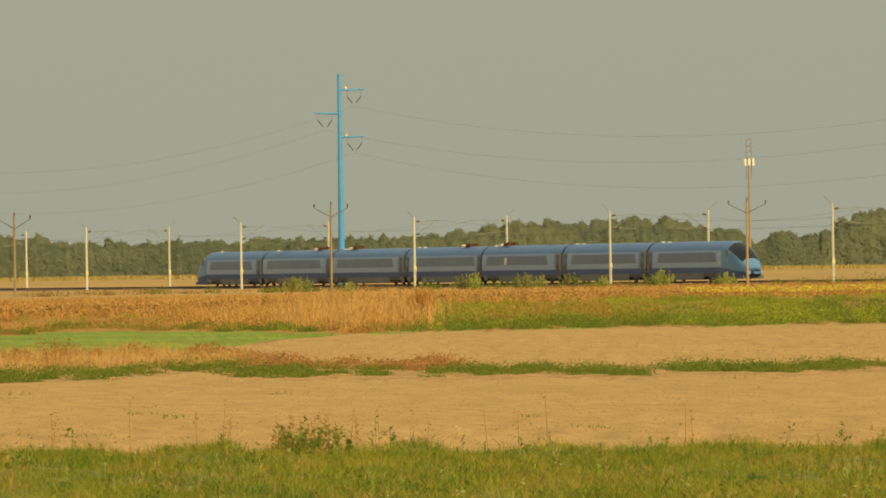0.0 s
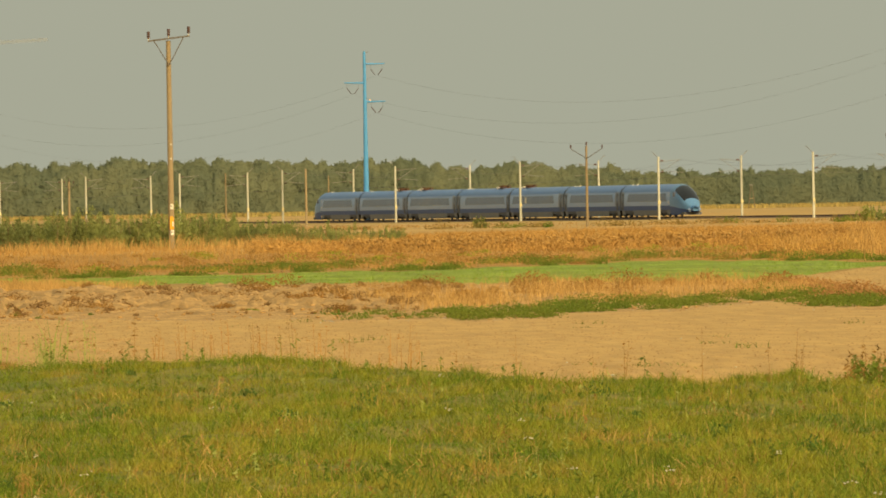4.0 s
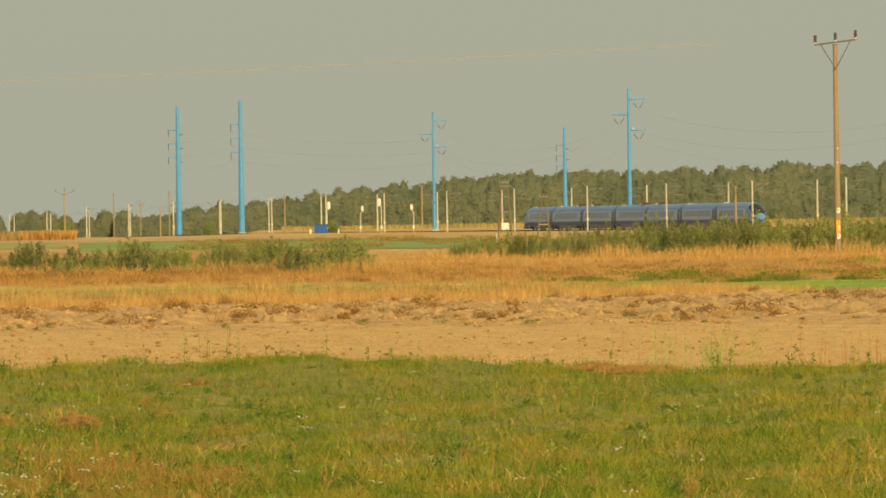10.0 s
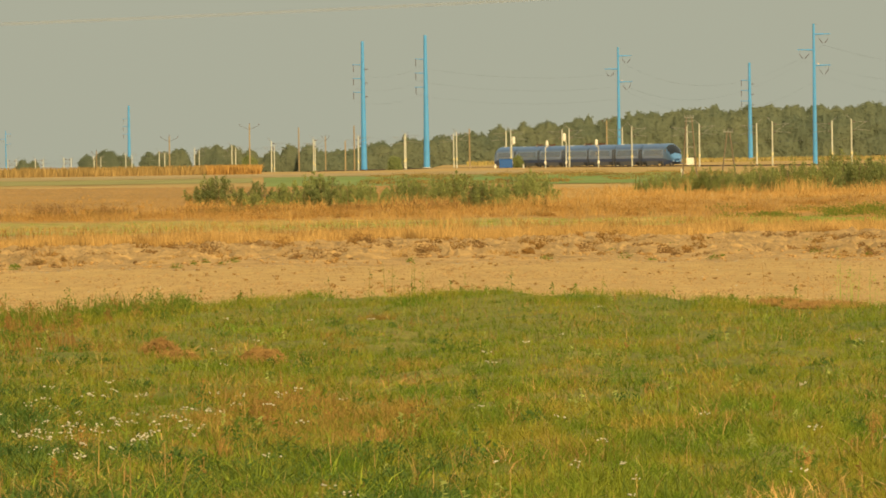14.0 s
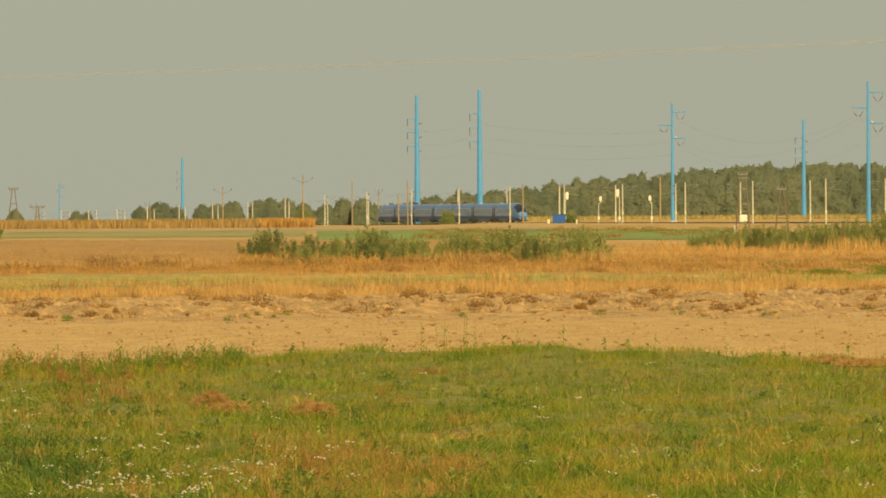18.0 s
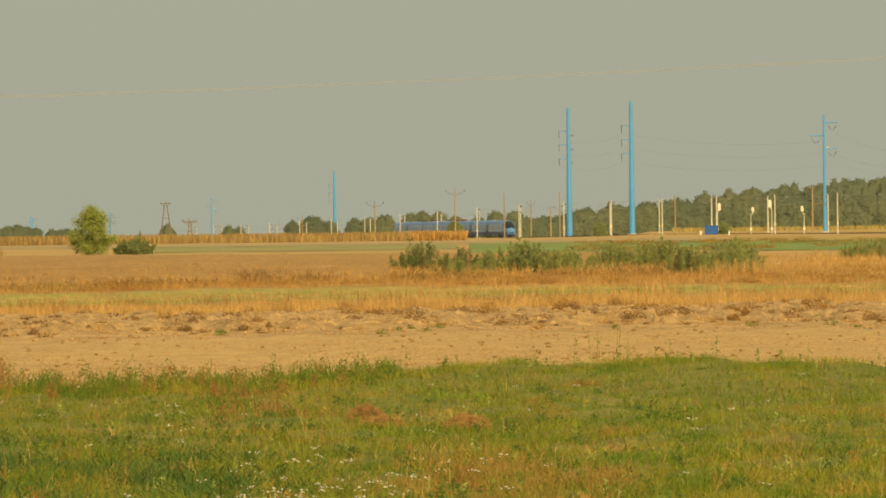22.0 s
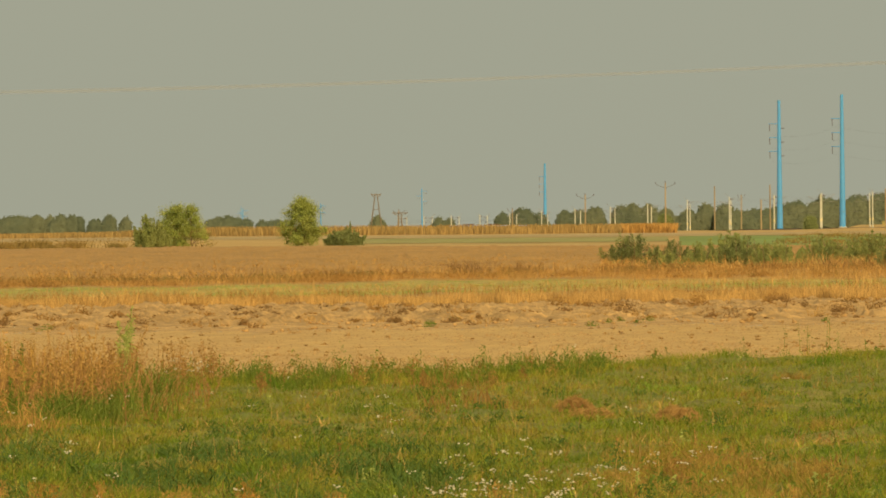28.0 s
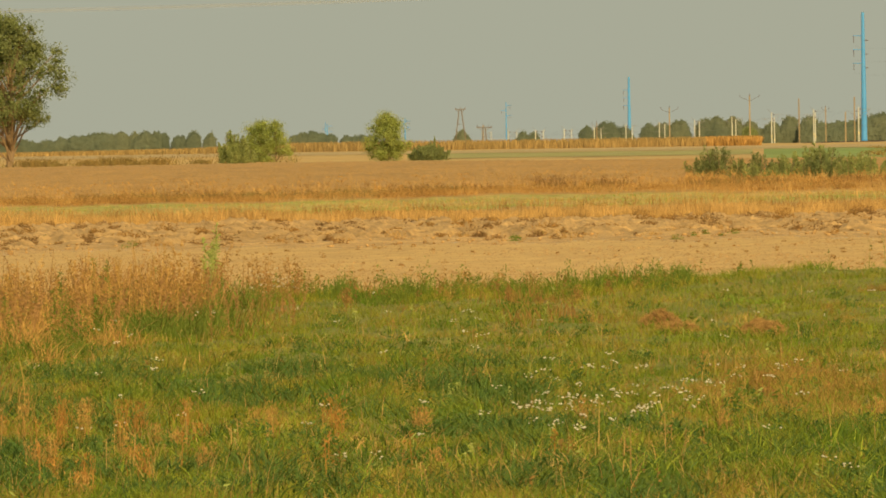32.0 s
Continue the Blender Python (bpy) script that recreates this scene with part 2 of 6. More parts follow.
MOUNDS = [(_w.uniform(3.0, 11.0), _w.uniform(-1.6, 1.6), _w.uniform(0, 6.28)) for _ in range(7)]


def land(x, y):
    """Height of the land: nearly flat, with gentle swells."""
    x, y = np.asarray(x, float), np.asarray(y, float)
    z = np.interp(y, LAND_Y, LAND_Z)
    left = np.clip((-560 - x / np.maximum(y, 1) * BEARING) / 120, 0, 1)      # the land falls away on the far left
    z = z + left * (np.interp(y, LAND_Y, LAND_LEFT) - z) * (y > 1300)
    swell = sum(np.sin(k * (x * np.cos(a) + y * np.sin(a)) + p) for k, a, p in WAVES)
    mound = sum(np.sin(kx * x + ky * y + p) for kx, ky, p in MOUNDS) * np.clip((118 - y) / 20, 0, 1) * np.clip((y - 30) / 8, 0, 1)
    return z + 0.012 * swell * np.clip(y / 60, 0, 1) + 0.011 * mound


def spot(b, d):
    """Plan position at bearing b and depth d."""
    return d * np.tan(np.asarray(b) / BEARING), d


def ground_at(b, d, sink=0.0):
    x, y = spot(b, d)
    return Vector((float(x), float(y), float(land(x, y)) - sink))


# depth of each field border, by bearing
BORDERS_B = (-2600, -2100, -1735, -1280, -883, -480, 16, 224, 575, 1000, 1280, 1500, 1650, 1800, 2170, 2371, 3000)
BORDERS = (
    (92.8, 96.8, 110.0, 111.0, 122.5, 128.3, 115.4, 110.6, 115.2, 99.4, 93.9, 93.7, 93.2, 93.0, 91.1, 90.4, 90.7),
    (152.3, 152.8, 154.9, 157.9, 160.1, 161.4, 160.4, 158.9, 156.0, 148.8, 156.9, 165.9, 157.4, 152.7, 150.1, 148.8, 149.5),
    (193.7, 194.6, 197.9, 193.7, 198.3, 203, 207, 214, 218, 214, 209, 209, 178.0, 170.1, 166.8, 165.3, 166.1),
    (193.7, 194.6, 197.9, 193.7, 198.3, 203, 207, 214, 218, 214, 209, 209, 234, 258, 265, 265, 267),
    (207, 208, 209, 229, 234, 239, 240, 226, 224, 214, 209, 209, 234, 258, 265, 265, 267),
    (257, 259, 260, 281, 277, 274, 266, 253, 259, 267, 286, 284, 267, 258, 265, 265, 267),
    (281, 283, 287, 317, 333, 343, 381, 403, 385, 369, 371, 382, 404, 417, 460, 480, 489),
)


def border(i, b):
    wig = 1 + 0.012 * np.sin(np.asarray(b) * 0.021 + i) + 0.008 * np.sin(np.asarray(b) * 0.053 + 2 * i)
    return np.interp(b, BORDERS_B, BORDERS[i]) * wig


def field(name, near, far, mat, label, rows, lumps=0.0, step=8, b0=-2600, b1=3000):
    """A strip of land between two borders, sharing its edges with its neighbours."""
    cols = np.arange(b0, b1 + 1, step)
    d0 = near(cols)
    d1 = np.maximum(far(cols), d0 + 0.01)
    f = np.linspace(0, 1, rows)[:, None]
    d = 1 / ((1 - f) / d0 + f / d1)
    x = d * np.tan(cols / BEARING)[None, :]
    z = land(x, d)
    if lumps:
        r = np.random.RandomState(rows)
        edge = np.minimum(1, np.minimum(f, 1 - f) * 8)
        n = sum(np.sin(x * k * np.cos(a) + d * k * np.sin(a) * 0.6 + p)
                for k, a, p in zip(r.uniform(1.5, 14, 12), r.uniform(0, 3.1, 12), r.uniform(0, 6.3, 12)))
        z = z + lumps * edge * (0.3 * n + r.randn(*z.shape) * 0.12)
    verts = np.stack([x, d, z], -1).reshape(-1, 3)
    w = len(cols)
    i = (np.arange(rows - 1)[:, None] * w + np.arange(w - 1)[None, :]).ravel()
    ob = soup(name, verts, np.stack([i, i + 1, i + w + 1, i + w], -1), mat, label, "field")
    ob["kind"] = "structure"
    ob.data.polygons.foreach_set("use_smooth", [True] * len(ob.data.polygons))
    return ob


M["hay"] = material("reddish mown hay", (0.46, 0.29, 0.095), (0.36, 0.21, 0.07), 2.0, 0.85, island=0.25, thin=0.25)
M["rusthay"] = material("reddish dead weeds", (0.42, 0.23, 0.085), (0.34, 0.19, 0.07), 1.0, 0.85, island=0.2, thin=0.3)
M["sprout"] = material("green crop seedlings", (0.19, 0.31, 0.03), (0.27, 0.34, 0.045), 0.1, 0.8, island=0.3, fine=0.2, thin=0.3)
M["pasture"] = material("green pasture", (0.15, 0.25, 0.052), (0.25, 0.27, 0.08), 0.012, 0.95, fine=0.25, stretch=(1, 0.5, 1))
M["path"] = material("pale sandy track", (0.46, 0.33, 0.16), (0.36, 0.27, 0.12), 0.02, 0.95, fine=0.2, stretch=(1, 0.4, 1))
M["visor"] = material("black cab glazing", (0.015, 0.018, 0.025), (0.012, 0.015, 0.02), 0.5, 0.1, spec=0.5)
M["dead"] = material("dark dead weeds", (0.28, 0.165, 0.06), (0.20, 0.12, 0.047), 1.5, 0.9, island=0.25, thin=0.2)
M["lush"] = material("lush dark grass", (0.05, 0.108, 0.017), (0.095, 0.15, 0.024), 0.8, 0.7, island=0.35, fine=0.3, thin=0.15)
M["trail"] = material("thin cloud trail", (0.256, 0.312, 0.40), (0.252, 0.310, 0.405), 0.01, 1.0, spec=0.0, fine=0.03)
M["palegreen"] = material("pale dry pasture", (0.21, 0.25, 0.07), (0.40, 0.31, 0.12), 0.012, 0.95, fine=0.2, stretch=(1, 0.5, 1))
M["darkweed"] = material("brown and olive weeds", (0.27, 0.17, 0.05), (0.16, 0.13, 0.04), 0.15, 0.9, island=0.3)
M["vest"] = material("dark grey vestibule panel", (0.23, 0.27, 0.35), (0.20, 0.24, 0.31), 0.5, 0.4, fine=0.08)
M["tawny"] = material("tawny withered grass", (0.44, 0.26, 0.065), (0.30, 0.175, 0.05), 1.0, 0.85, island=0.35, fine=0.25)
M["plate"] = material("cream mast plate", (0.78, 0.68, 0.36), (0.7, 0.6, 0.3), 3.0, 0.6)
M["darktimber"] = material("dark weathered timber", (0.20, 0.165, 0.115), (0.15, 0.12, 0.085), 2.0, 0.85)

# ---- land ----
inf = 4950.0
field("meadow", lambda b: np.full(len(b), 36.0), lambda b: border(0, b), M["meadow"], "grassy green meadow with dry patches", 70, 0.004)
field("bare_field", lambda b: border(0, b), lambda b: border(1, b), M["soil"], "harrowed bare sandy field", 80, 0.004, 6)
rough = field("field_verge", lambda b: border(1, b), lambda b: border(2, b), M["rough"], "rough weedy strip of turned earth clods", 100, 0.012, 4)


def turn_over(ob, step, rows, count, seed):
    """Heaves clods and short furrow ridges out of the rough strip: overlapping mounds with crumbled sides."""
    r = np.random.RandomState(seed)
    cols = np.arange(-2600, 3001, step)
    w = len(cols)
    co = np.empty(rows * w * 3, dtype=np.float32)
    ob.data.vertices.foreach_get("co", co)
    co = co.reshape(rows, w, 3)
    rise = np.zeros((rows, w))
    for _ in range(count):
        i = r.randint(0, int((1700 + 2600) / step))
        j = int(rows * (0.25 + 0.7 * r.beta(2.2, 1.4)))
        weight = np.interp(cols[i], (-2600, 600, 1000, 1700), (1, 1, 0.6, 0.25))
        rx, ry, h = 0.06 + 0.36 * r.uniform() ** 2, r.uniform(0.4, 1.4), r.uniform(0.02, 0.14) * weight
        m = co[j, i, 1] * step / BEARING
        k = int(rx / m) + 1
        i0, i1, j0, j1 = max(0, i - k), min(w, i + k + 1), max(1, j - 6), min(rows - 1, j + 7)
        e = ((co[j0:j1, i0:i1, 0] - co[j, i, 0]) / rx) ** 2 + ((co[j0:j1, i0:i1, 1] - co[j, i, 1]) / ry) ** 2
        rise[j0:j1, i0:i1] = np.maximum(rise[j0:j1, i0:i1], h * np.clip(1 - e, 0, 1) ** 0.6)
    co[:, :, 2] += rise * r.uniform(0.75, 1.2, rise.shape) + r.normal(0, 0.004, rise.shape) + (rise > 0.015) * r.normal(0, 0.007, rise.shape)
    ob.data.vertices.foreach_set("co", co.ravel())
    ob.data.update()


turn_over(rough, 4, 100, 5200, 83)
field("bare_field", lambda b: border(2, b), lambda b: border(3, b), M["soil"], "second bare sandy field beyond a grass strip", 30, 0.02)
field("stubble_field", lambda b: border(3, b), lambda b: border(4, b), M["stubble"], "strip of pale straw stubble", 14, 0.02)
field("sown_field", lambda b: border(4, b), lambda b: border(5, b), M["sown"], "strip of young green crop", 18, 0.02, 8, -40, 3000)
field("sown_field", lambda b: border(4, b), lambda b: border(5, b), M["sownpale"], "pale strip of thin green growth among straw", 18, 0.02, 8, -2600, -40)
field("dry_verge", lambda b: border(5, b), lambda b: border(6, b), M["dry"], "strip of dry orange grass", 18, 0.01)
ground = field("ground", lambda b: border(6, b), lambda b: np.full(len(b), inf), M["plain"], "flat yellow-brown farmland reaching the horizon", 90, 0.0, 20)
# the land behind and beside the view, and under the fields
link_mesh("ground", [(-3000, -3000, 0.02), (3000, -3000, 0.02), (3000, 36.0, 0.02), (-3000, 36.0, 0.02)], [(0, 1, 2, 3)], M["meadow"])
tagged(bpy.context.scene.objects["ground.001"], "grassy land around the viewpoint", "ground", kind="structure")
tan_l, tan_r = math.tan(-2600 / BEARING), math.tan(3000 / BEARING)
for side, t in ((-1, tan_l), (1, tan_r)):
    v = [(36 * t, 36, 0.1), (side * 3000, 36, 0.02), (side * 3000, inf, 1.9), (inf * t, inf, 1.9), (900 * t, 900, -0.05)]
    ob = link_mesh("ground", v, [(0, 1, 2, 4), (4, 2, 3)] if side > 0 else [(0, 4, 2, 1), (4, 3, 2)], M["plain"])
    tagged(ob, "flat farmland at the side", "ground", kind="structure")

# ---- railway ----
TH = 0.20433
RAIL0 = Vector((141.25, 892.5, 0))
ALONG = Vector((-math.sin(TH), math.cos(TH), 0))
ACROSS = Vector((math.cos(TH), math.sin(TH), 0))     # to the right when looking along the line


RAIL_Y = (400, 880, 1300, 1900, 2000, 2080, 2130, 2190, 2290, 2500, 4500)
RAIL_Z = (0.5, 0.32, 0.32, 0.3, 0.05, -0.25, -0.8, -1.5, -2.1, -3.4, -4.0)


def rail_z(y):
    return float(np.interp(y, RAIL_Y, RAIL_Z))


def on_line(s, off=0.0, dz=0.0):
    p = RAIL0 + ALONG * s + ACROSS * off
    p.z = rail_z(p.y) + dz
    return p


def ribbon(name, profile, s0, s1, step, mat, label, category, parent=None):
    """A prism with the given cross-section (offset, height above the rail) that follows the line."""
    ss = np.arange(s0, s1 + 1, step)
    k = len(profile)
    v = [on_line(s, o, z) for s in ss for o, z in profile]
    f = [(i * k + j, i * k + j + 1, (i + 1) * k + j + 1, (i + 1) * k + j) for i in range(len(ss) - 1) for j in range(k - 1)]
    ob = link_mesh(name, v, f, mat, parent)
    if not parent:
        tagged(ob, label, category, kind="structure")
    return ob


ribbon("railway_bank", [(-9, -0.75), (-5.5, -0.42), (9.5, -0.42), (13, -0.75)], -420, 3400, 20, M["bank"], "low grassy railway bank", "bank")
for off in (0.0, 4.2):
    ribbon("ballast_bed", [(off - 2.2, -0.45), (off - 1.6, -0.16), (off + 1.6, -0.16), (off + 2.2, -0.45)], -420, 3400, 20, M["ballast"],
           "grey-brown ballast bed of the track", "ballast")
    for g in (-0.72, 0.72):
        ribbon("rail", [(off + g - 0.05, -0.17), (off + g - 0.04, 0.0), (off + g + 0.04, 0.0), (off + g + 0.05, -0.17)], -420, 3400, 20, M["rail"],
               "rusty steel running rail", "rail")


def sagging(name, a, b, sag, r, mat, label, parent=None, n=14):
    """A hanging wire with a three-sided section."""
    a, b = Vector(a), Vector(b)
    v, f = [], []
    for i in range(n + 1):
        t = i / n
        p = a.lerp(b, t) - Vector((0, 0, sag * 4 * t * (1 - t)))
        for k in range(3):
            q = 2.094 * k
            v.append(p + Vector((r * math.cos(q), 0, r * math.sin(q))))
    for i in range(n):
        for k in range(3):
            f.append((3 * i + k, 3 * i + (k + 1) % 3, 3 * i + 3 + (k + 1) % 3, 3 * i + 3 + k))
    return link_mesh(name, v, f, mat, parent)


def mast(side):
    """A concrete catenary mast whose cantilever reaches over the track on the given side."""
    m = new("catenary_mast")
    bm = bmesh.new()
    rod(bm, (0, 0, -0.8), (0, 0, 7.7), 0.155, 0.115, 10)
    part("post", bm, M["concrete"], m)
    bm = bmesh.new()
    rod(bm, (0, 0, -0.8), (0, 0, -0.3), 0.36, 0.3, 8)
    part("footing", bm, M["concrete"], m)
    bm = bmesh.new()
    rod(bm, (0.1 * side, 0, 7.1), (2.9 * side, 0, 7.35), 0.032, 0.028, 6)
    rod(bm, (0.1 * side, 0, 5.7), (2.6 * side, 0, 7.3), 0.032, 0.028, 6)
    part("cantilever", bm, M["steel"], m, "thin grey steel cantilever arm")
    bm = bmesh.new()
    rod(bm, (1.0 * side, 0, 5.95), (3.2 * side, 0, 5.75), 0.03, 0.03, 6)
    part("steady_arm", bm, M["steel"], m)
    bm = bmesh.new()
    rod(bm, (-0.75 * side, 0, 8.35), (-0.05 * side, 0, 7.55), 0.035, 0.03, 6)
    rod(bm, (-0.75 * side, 0, 8.35), (-0.95 * side, 0, 8.3), 0.03, 0.03, 6)
    part("feeder_bracket", bm, M["steel"], m)
    for z in (7.2, 5.8):
        bm = bmesh.new()
        rod(bm, (0.25 * side, 0, z), (0.6 * side, 0, z + 0.05), 0.09, 0.09, 8)
        part("insulator", bm, M["insulator"], m)
    bm = bmesh.new()
    box(bm, 0, -0.19, 2.1, 0.3, 0.04, 0.42)
    part("number_plate", bm, M["plate"], m, "small cream plate")
    return m


near_mast = tagged(mast(1), "slim pale concrete catenary mast beside the track", "mast", "catenary masts")
far_mast = tagged(mast(-1), "slim pale concrete catenary mast beyond the track", "mast", "catenary masts")
NEAR_S = [-30.4 + 63.57 * k for k in range(-3, 31)]
FAR_S = [35.25 + 63.9 * k for k in range(-4, 30)]
for proto, stations, off in ((near_mast, NEAR_S, -3.6), (far_mast, FAR_S, 8.0)):
    for i, s in enumerate(stations):
        p = on_line(s, off, -0.3)
        m = pose(*p, 0, 0, math.degrees(TH))
        if i == 0:
            proto.matrix_basis = m
        else:
            copy_thing(proto, m)

catenary = new("overhead_line")
for off, stations in ((-0.2, NEAR_S), (4.4, FAR_S)):
    for a, b in zip(stations[:-1], stations[1:]):
        sagging("messenger_wire", on_line(a, off, 7.0), on_line(b, off, 7.0), 1.0, 0.010, M["cable"], "", catenary, 8)
    sagging("contact_wire", on_line(stations[0], off, 5.6), on_line(stations[-1], off, 5.6), 0.0, 0.009, M["cable"], "", catenary, 2)
tagged(catenary, "thin overhead traction wires above the tracks", "wire")


# ---- steel pole pylons ----
def pylon_single(h, lit):
    """A tapered blue pole with three staggered arms, each with a V of insulators."""
    p = new("power_pylon")
    bm = bmesh.new()
    rod(bm, (0, 0, -1.0), (0, 0, h), 0.42, 0.19, 12)
    part("pole", bm, M["pylon"], p)
    bm = bmesh.new()
    rod(bm, (0, 0, -0.4), (0, 0, 0.25), 0.8, 0.75, 12)
    part("foundation", bm, M["concrete"], p)
    for side, q, beacon in ((1, 0.925, lit), (-1, 0.815, False), (1, 0.705, True)):
        z = h * q
        bm = bmesh.new()
        rod(bm, (0.2 * side, 0, z), (2.9 * side, 0, z + 0.05), 0.14, 0.07, 8)
        arm = part("crossarm", bm, M["pylon"], p)
        bm = bmesh.new()
        for a, b in ((0.9, 1.5), (2.5, 1.9)):
            rod(bm, (a * side, 0, z - 0.75), (b * side, 0, z - 1.55), 0.05, 0.05, 6)
            rod(bm, (a * side, 0, z), (a * side, 0, z - 0.75), 0.012, 0.012, 4)
        part("insulator", bm, M["insulator"], arm, "V-shaped pair of dark insulator strings")
        if beacon:
            bm = bmesh.new()
            bmesh.ops.create_icosphere(bm, subdivisions=2, radius=0.11, matrix=Matrix.Translation((0.75 * side, 0, z + 0.25)))
            part("beacon", bm, M["lamp"], arm, "small lit orange lamp")
    bm = bmesh.new()
    rod(bm, (0, 0, h - 0.2), (0.55, 0, h - 0.15), 0.03, 0.03, 6)
    part("earth_wire_bracket", bm, M["steel"], p)
    return p


def pylon_double(h, wide, dark):
    """A thick blue pole with three arms on one side and, where dark, three stubs on the other."""
    p = new("power_pylon")
    bm = bmesh.new()
    rod(bm, (0, 0, -1.0), (0, 0, h), 0.70 * wide, 0.33 * wide, 12)
    part("pole", bm, M["pylon"], p)
    bm = bmesh.new()
    rod(bm, (0, 0, -0.4), (0, 0, 0.3), 1.0, 0.95, 12)
    part("foundation", bm, M["concrete"], p)
    for q in (0.82, 0.715, 0.61):
        z = h * q
        bm = bmesh.new()
        rod(bm, (-0.3, 0, z), (-2.3, 0, z + 0.05), 0.1, 0.06, 8)
        arm = part("crossarm", bm, M["pylon"], p)
        bm = bmesh.new()
        rod(bm, (-2.1, 0, z), (-2.1, 0, z - 1.5), 0.07, 0.07, 6)
        part("insulator", bm, M["insulator"], arm)
        if dark:
            bm = bmesh.new()
            rod(bm, (0.3, 0, z - 1.0), (1.1, 0, z - 1.0), 0.09, 0.07, 8)
            part("stub_arm", bm, M["insulator"], p, "short dark arm")
    return p


def top_to(b, d, z):
    """Height of a thing standing at bearing b and depth d whose top is at z."""
    return z - ground_at(b, d).z


def stand(ob, b, d, turn=0.0, dz=0.0):
    ob.matrix_basis = pose(*ground_at(b, d, -dz), 0, 0, turn)
    return ob


PYLONS = [(3330, 785), (1777.5, 1030), (809, 1275), (96.3, 1566), (-250, 1868)]
LABEL_S = "tall slim sky-blue steel power pylon with three arms"
for i, (b, d) in enumerate(PYLONS):
    stand(tagged(pylon_single(24.2 if i == 2 else 24.5, i == 1), LABEL_S, "pylon", "blue pylons"), b, d)
stand(tagged(pylon_single(top_to(-1335, 4600, 20.0), False), "distant slim sky-blue power pylon", "pylon", "blue pylons"), -1335, 4600)
stand(tagged(pylon_single(top_to(-1514, 4700, 12.4), False), "very distant sky-blue power pylon", "pylon", "blue pylons"), -1514, 4700)
stand(tagged(pylon_single(top_to(-1652, 4800, 10.4), False), "very distant sky-blue power pylon", "pylon", "blue pylons"), -1652, 4800)
LABEL_D = "thick tall sky-blue steel pole pylon with short arms"
for b, d, h, wide, dark in ((-702, 2010, top_to(-702, 2010, 28.6), 1.0, True), (-591, 1950, 28.8, 1.0, False), (-18, 2300, 25.0, 0.9, True), (-1117, 3400, top_to(-1117, 3400, 24.1), 1.1, False)):
    stand(tagged(pylon_double(h, wide, dark), LABEL_D, "pylon", "blue pylons"), b, d)

# conductors between neighbouring slim pylons
lines = new("power_line")
for (b0, d0), (b1, d1) in zip(PYLONS[:-1], PYLONS[1:]):
    for side, q in ((1.7, 0.925), (-1.7, 0.815), (1.7, 0.705)):
        a = ground_at(b0, d0) + Vector((side, 0, 24.3 * q - 1.7))
        c = ground_at(b1, d1) + Vector((side, 0, 24.3 * q - 1.7))
        sagging("conductor", a, c, 5.6, 0.009, M["cable"], "", lines, 24)
for b0, d0, z0, b1, d1, z1 in ((-591, 1950, 28.6, -250, 1868, 24.3), (-702, 2010, 28.3, -591, 1950, 28.6)):
    for q in (0.82, 0.715, 0.61):
        a = ground_at(b0, d0) + Vector((-2.1, 0, z0 * q - 1.5))
        c = ground_at(b1, d1) + Vector((0, 0, z1 * (q + 0.02) - 1.5))
        sagging("conductor", a, c, 1.5, 0.009, M["cable"], "", lines, 16)
tagged(lines, "thin sagging high-voltage conductors between the blue pylons", "wire")


# ---- wooden poles ----
def wood_pole(h, r, arm, slant=True):
    """A timber pole with a crossarm on two stays and three upright insulators."""
    p = new("utility_pole")
    bm = bmesh.new()
    rod(bm, (0, 0, -0.8), (0, 0, h), r, r * 0.72, 12)
    part("pole", bm, M["timber"], p)
    if arm and slant:
        for s in (-1, 1):
            bm = bmesh.new()
            rod(bm, (0, -r - 0.04, h - 1.1), (arm * s, -r - 0.04, h - 0.25), 0.035, 0.03, 6)
            part("crossarm", bm, M["darksteel"], p, "slanting dark steel arm")
        for s in (-1, 0, 1):
            bm = bmesh.new()
            z = h - 0.25 if s else h
            rod(bm, (s * arm, -r - 0.04, z), (s * arm, -r - 0.04, z + 0.14), 0.035, 0.035, 8)
            for k in range(3):
                rod(bm, (s * arm, -r - 0.04, z + 0.1 + 0.09 * k), (s * arm, -r - 0.04, z + 0.18 + 0.09 * k), 0.09, 0.065, 8)
            part("insulator", bm, M["insulator"], p)
    elif arm:
        bm = bmesh.new()
        tilt = pose(0, -r - 0.05, h + 0.1, 0, -6.5, 0)
        box(bm, 0, 0, 0, 2 * arm, 0.08, 0.08, tilt)
        part("crossarm", bm, M["darksteel"], p, "dark steel crossarm")
        for s in (-1, 1):
            bm = bmesh.new()
            rod(bm, (0, -r - 0.05, h - 1.2), tilt @ Vector((0.72 * arm * s, 0, 0)), 0.022, 0.022, 6)
            part("stay", bm, M["darksteel"], p)
        for s in (-1, 0, 1):
            foot = tilt @ Vector((s * arm * 0.96, 0, 0.03))
            bm = bmesh.new()
            rod(bm, foot, foot + Vector((0, 0, 0.12)), 0.03, 0.03, 8)
            pin = part("insulator", bm, M["signwhite"], p, "pale pin under a brown insulator")
            bm = bmesh.new()
            for k in range(4):
                z = 0.1 + 0.085 * k
                rod(bm, foot + Vector((0, 0, z)), foot + Vector((0, 0, z + 0.08)), 0.085, 0.07, 10)
            part("sheds", bm, M["insulator"], pin, "brown ribbed porcelain")
    return p


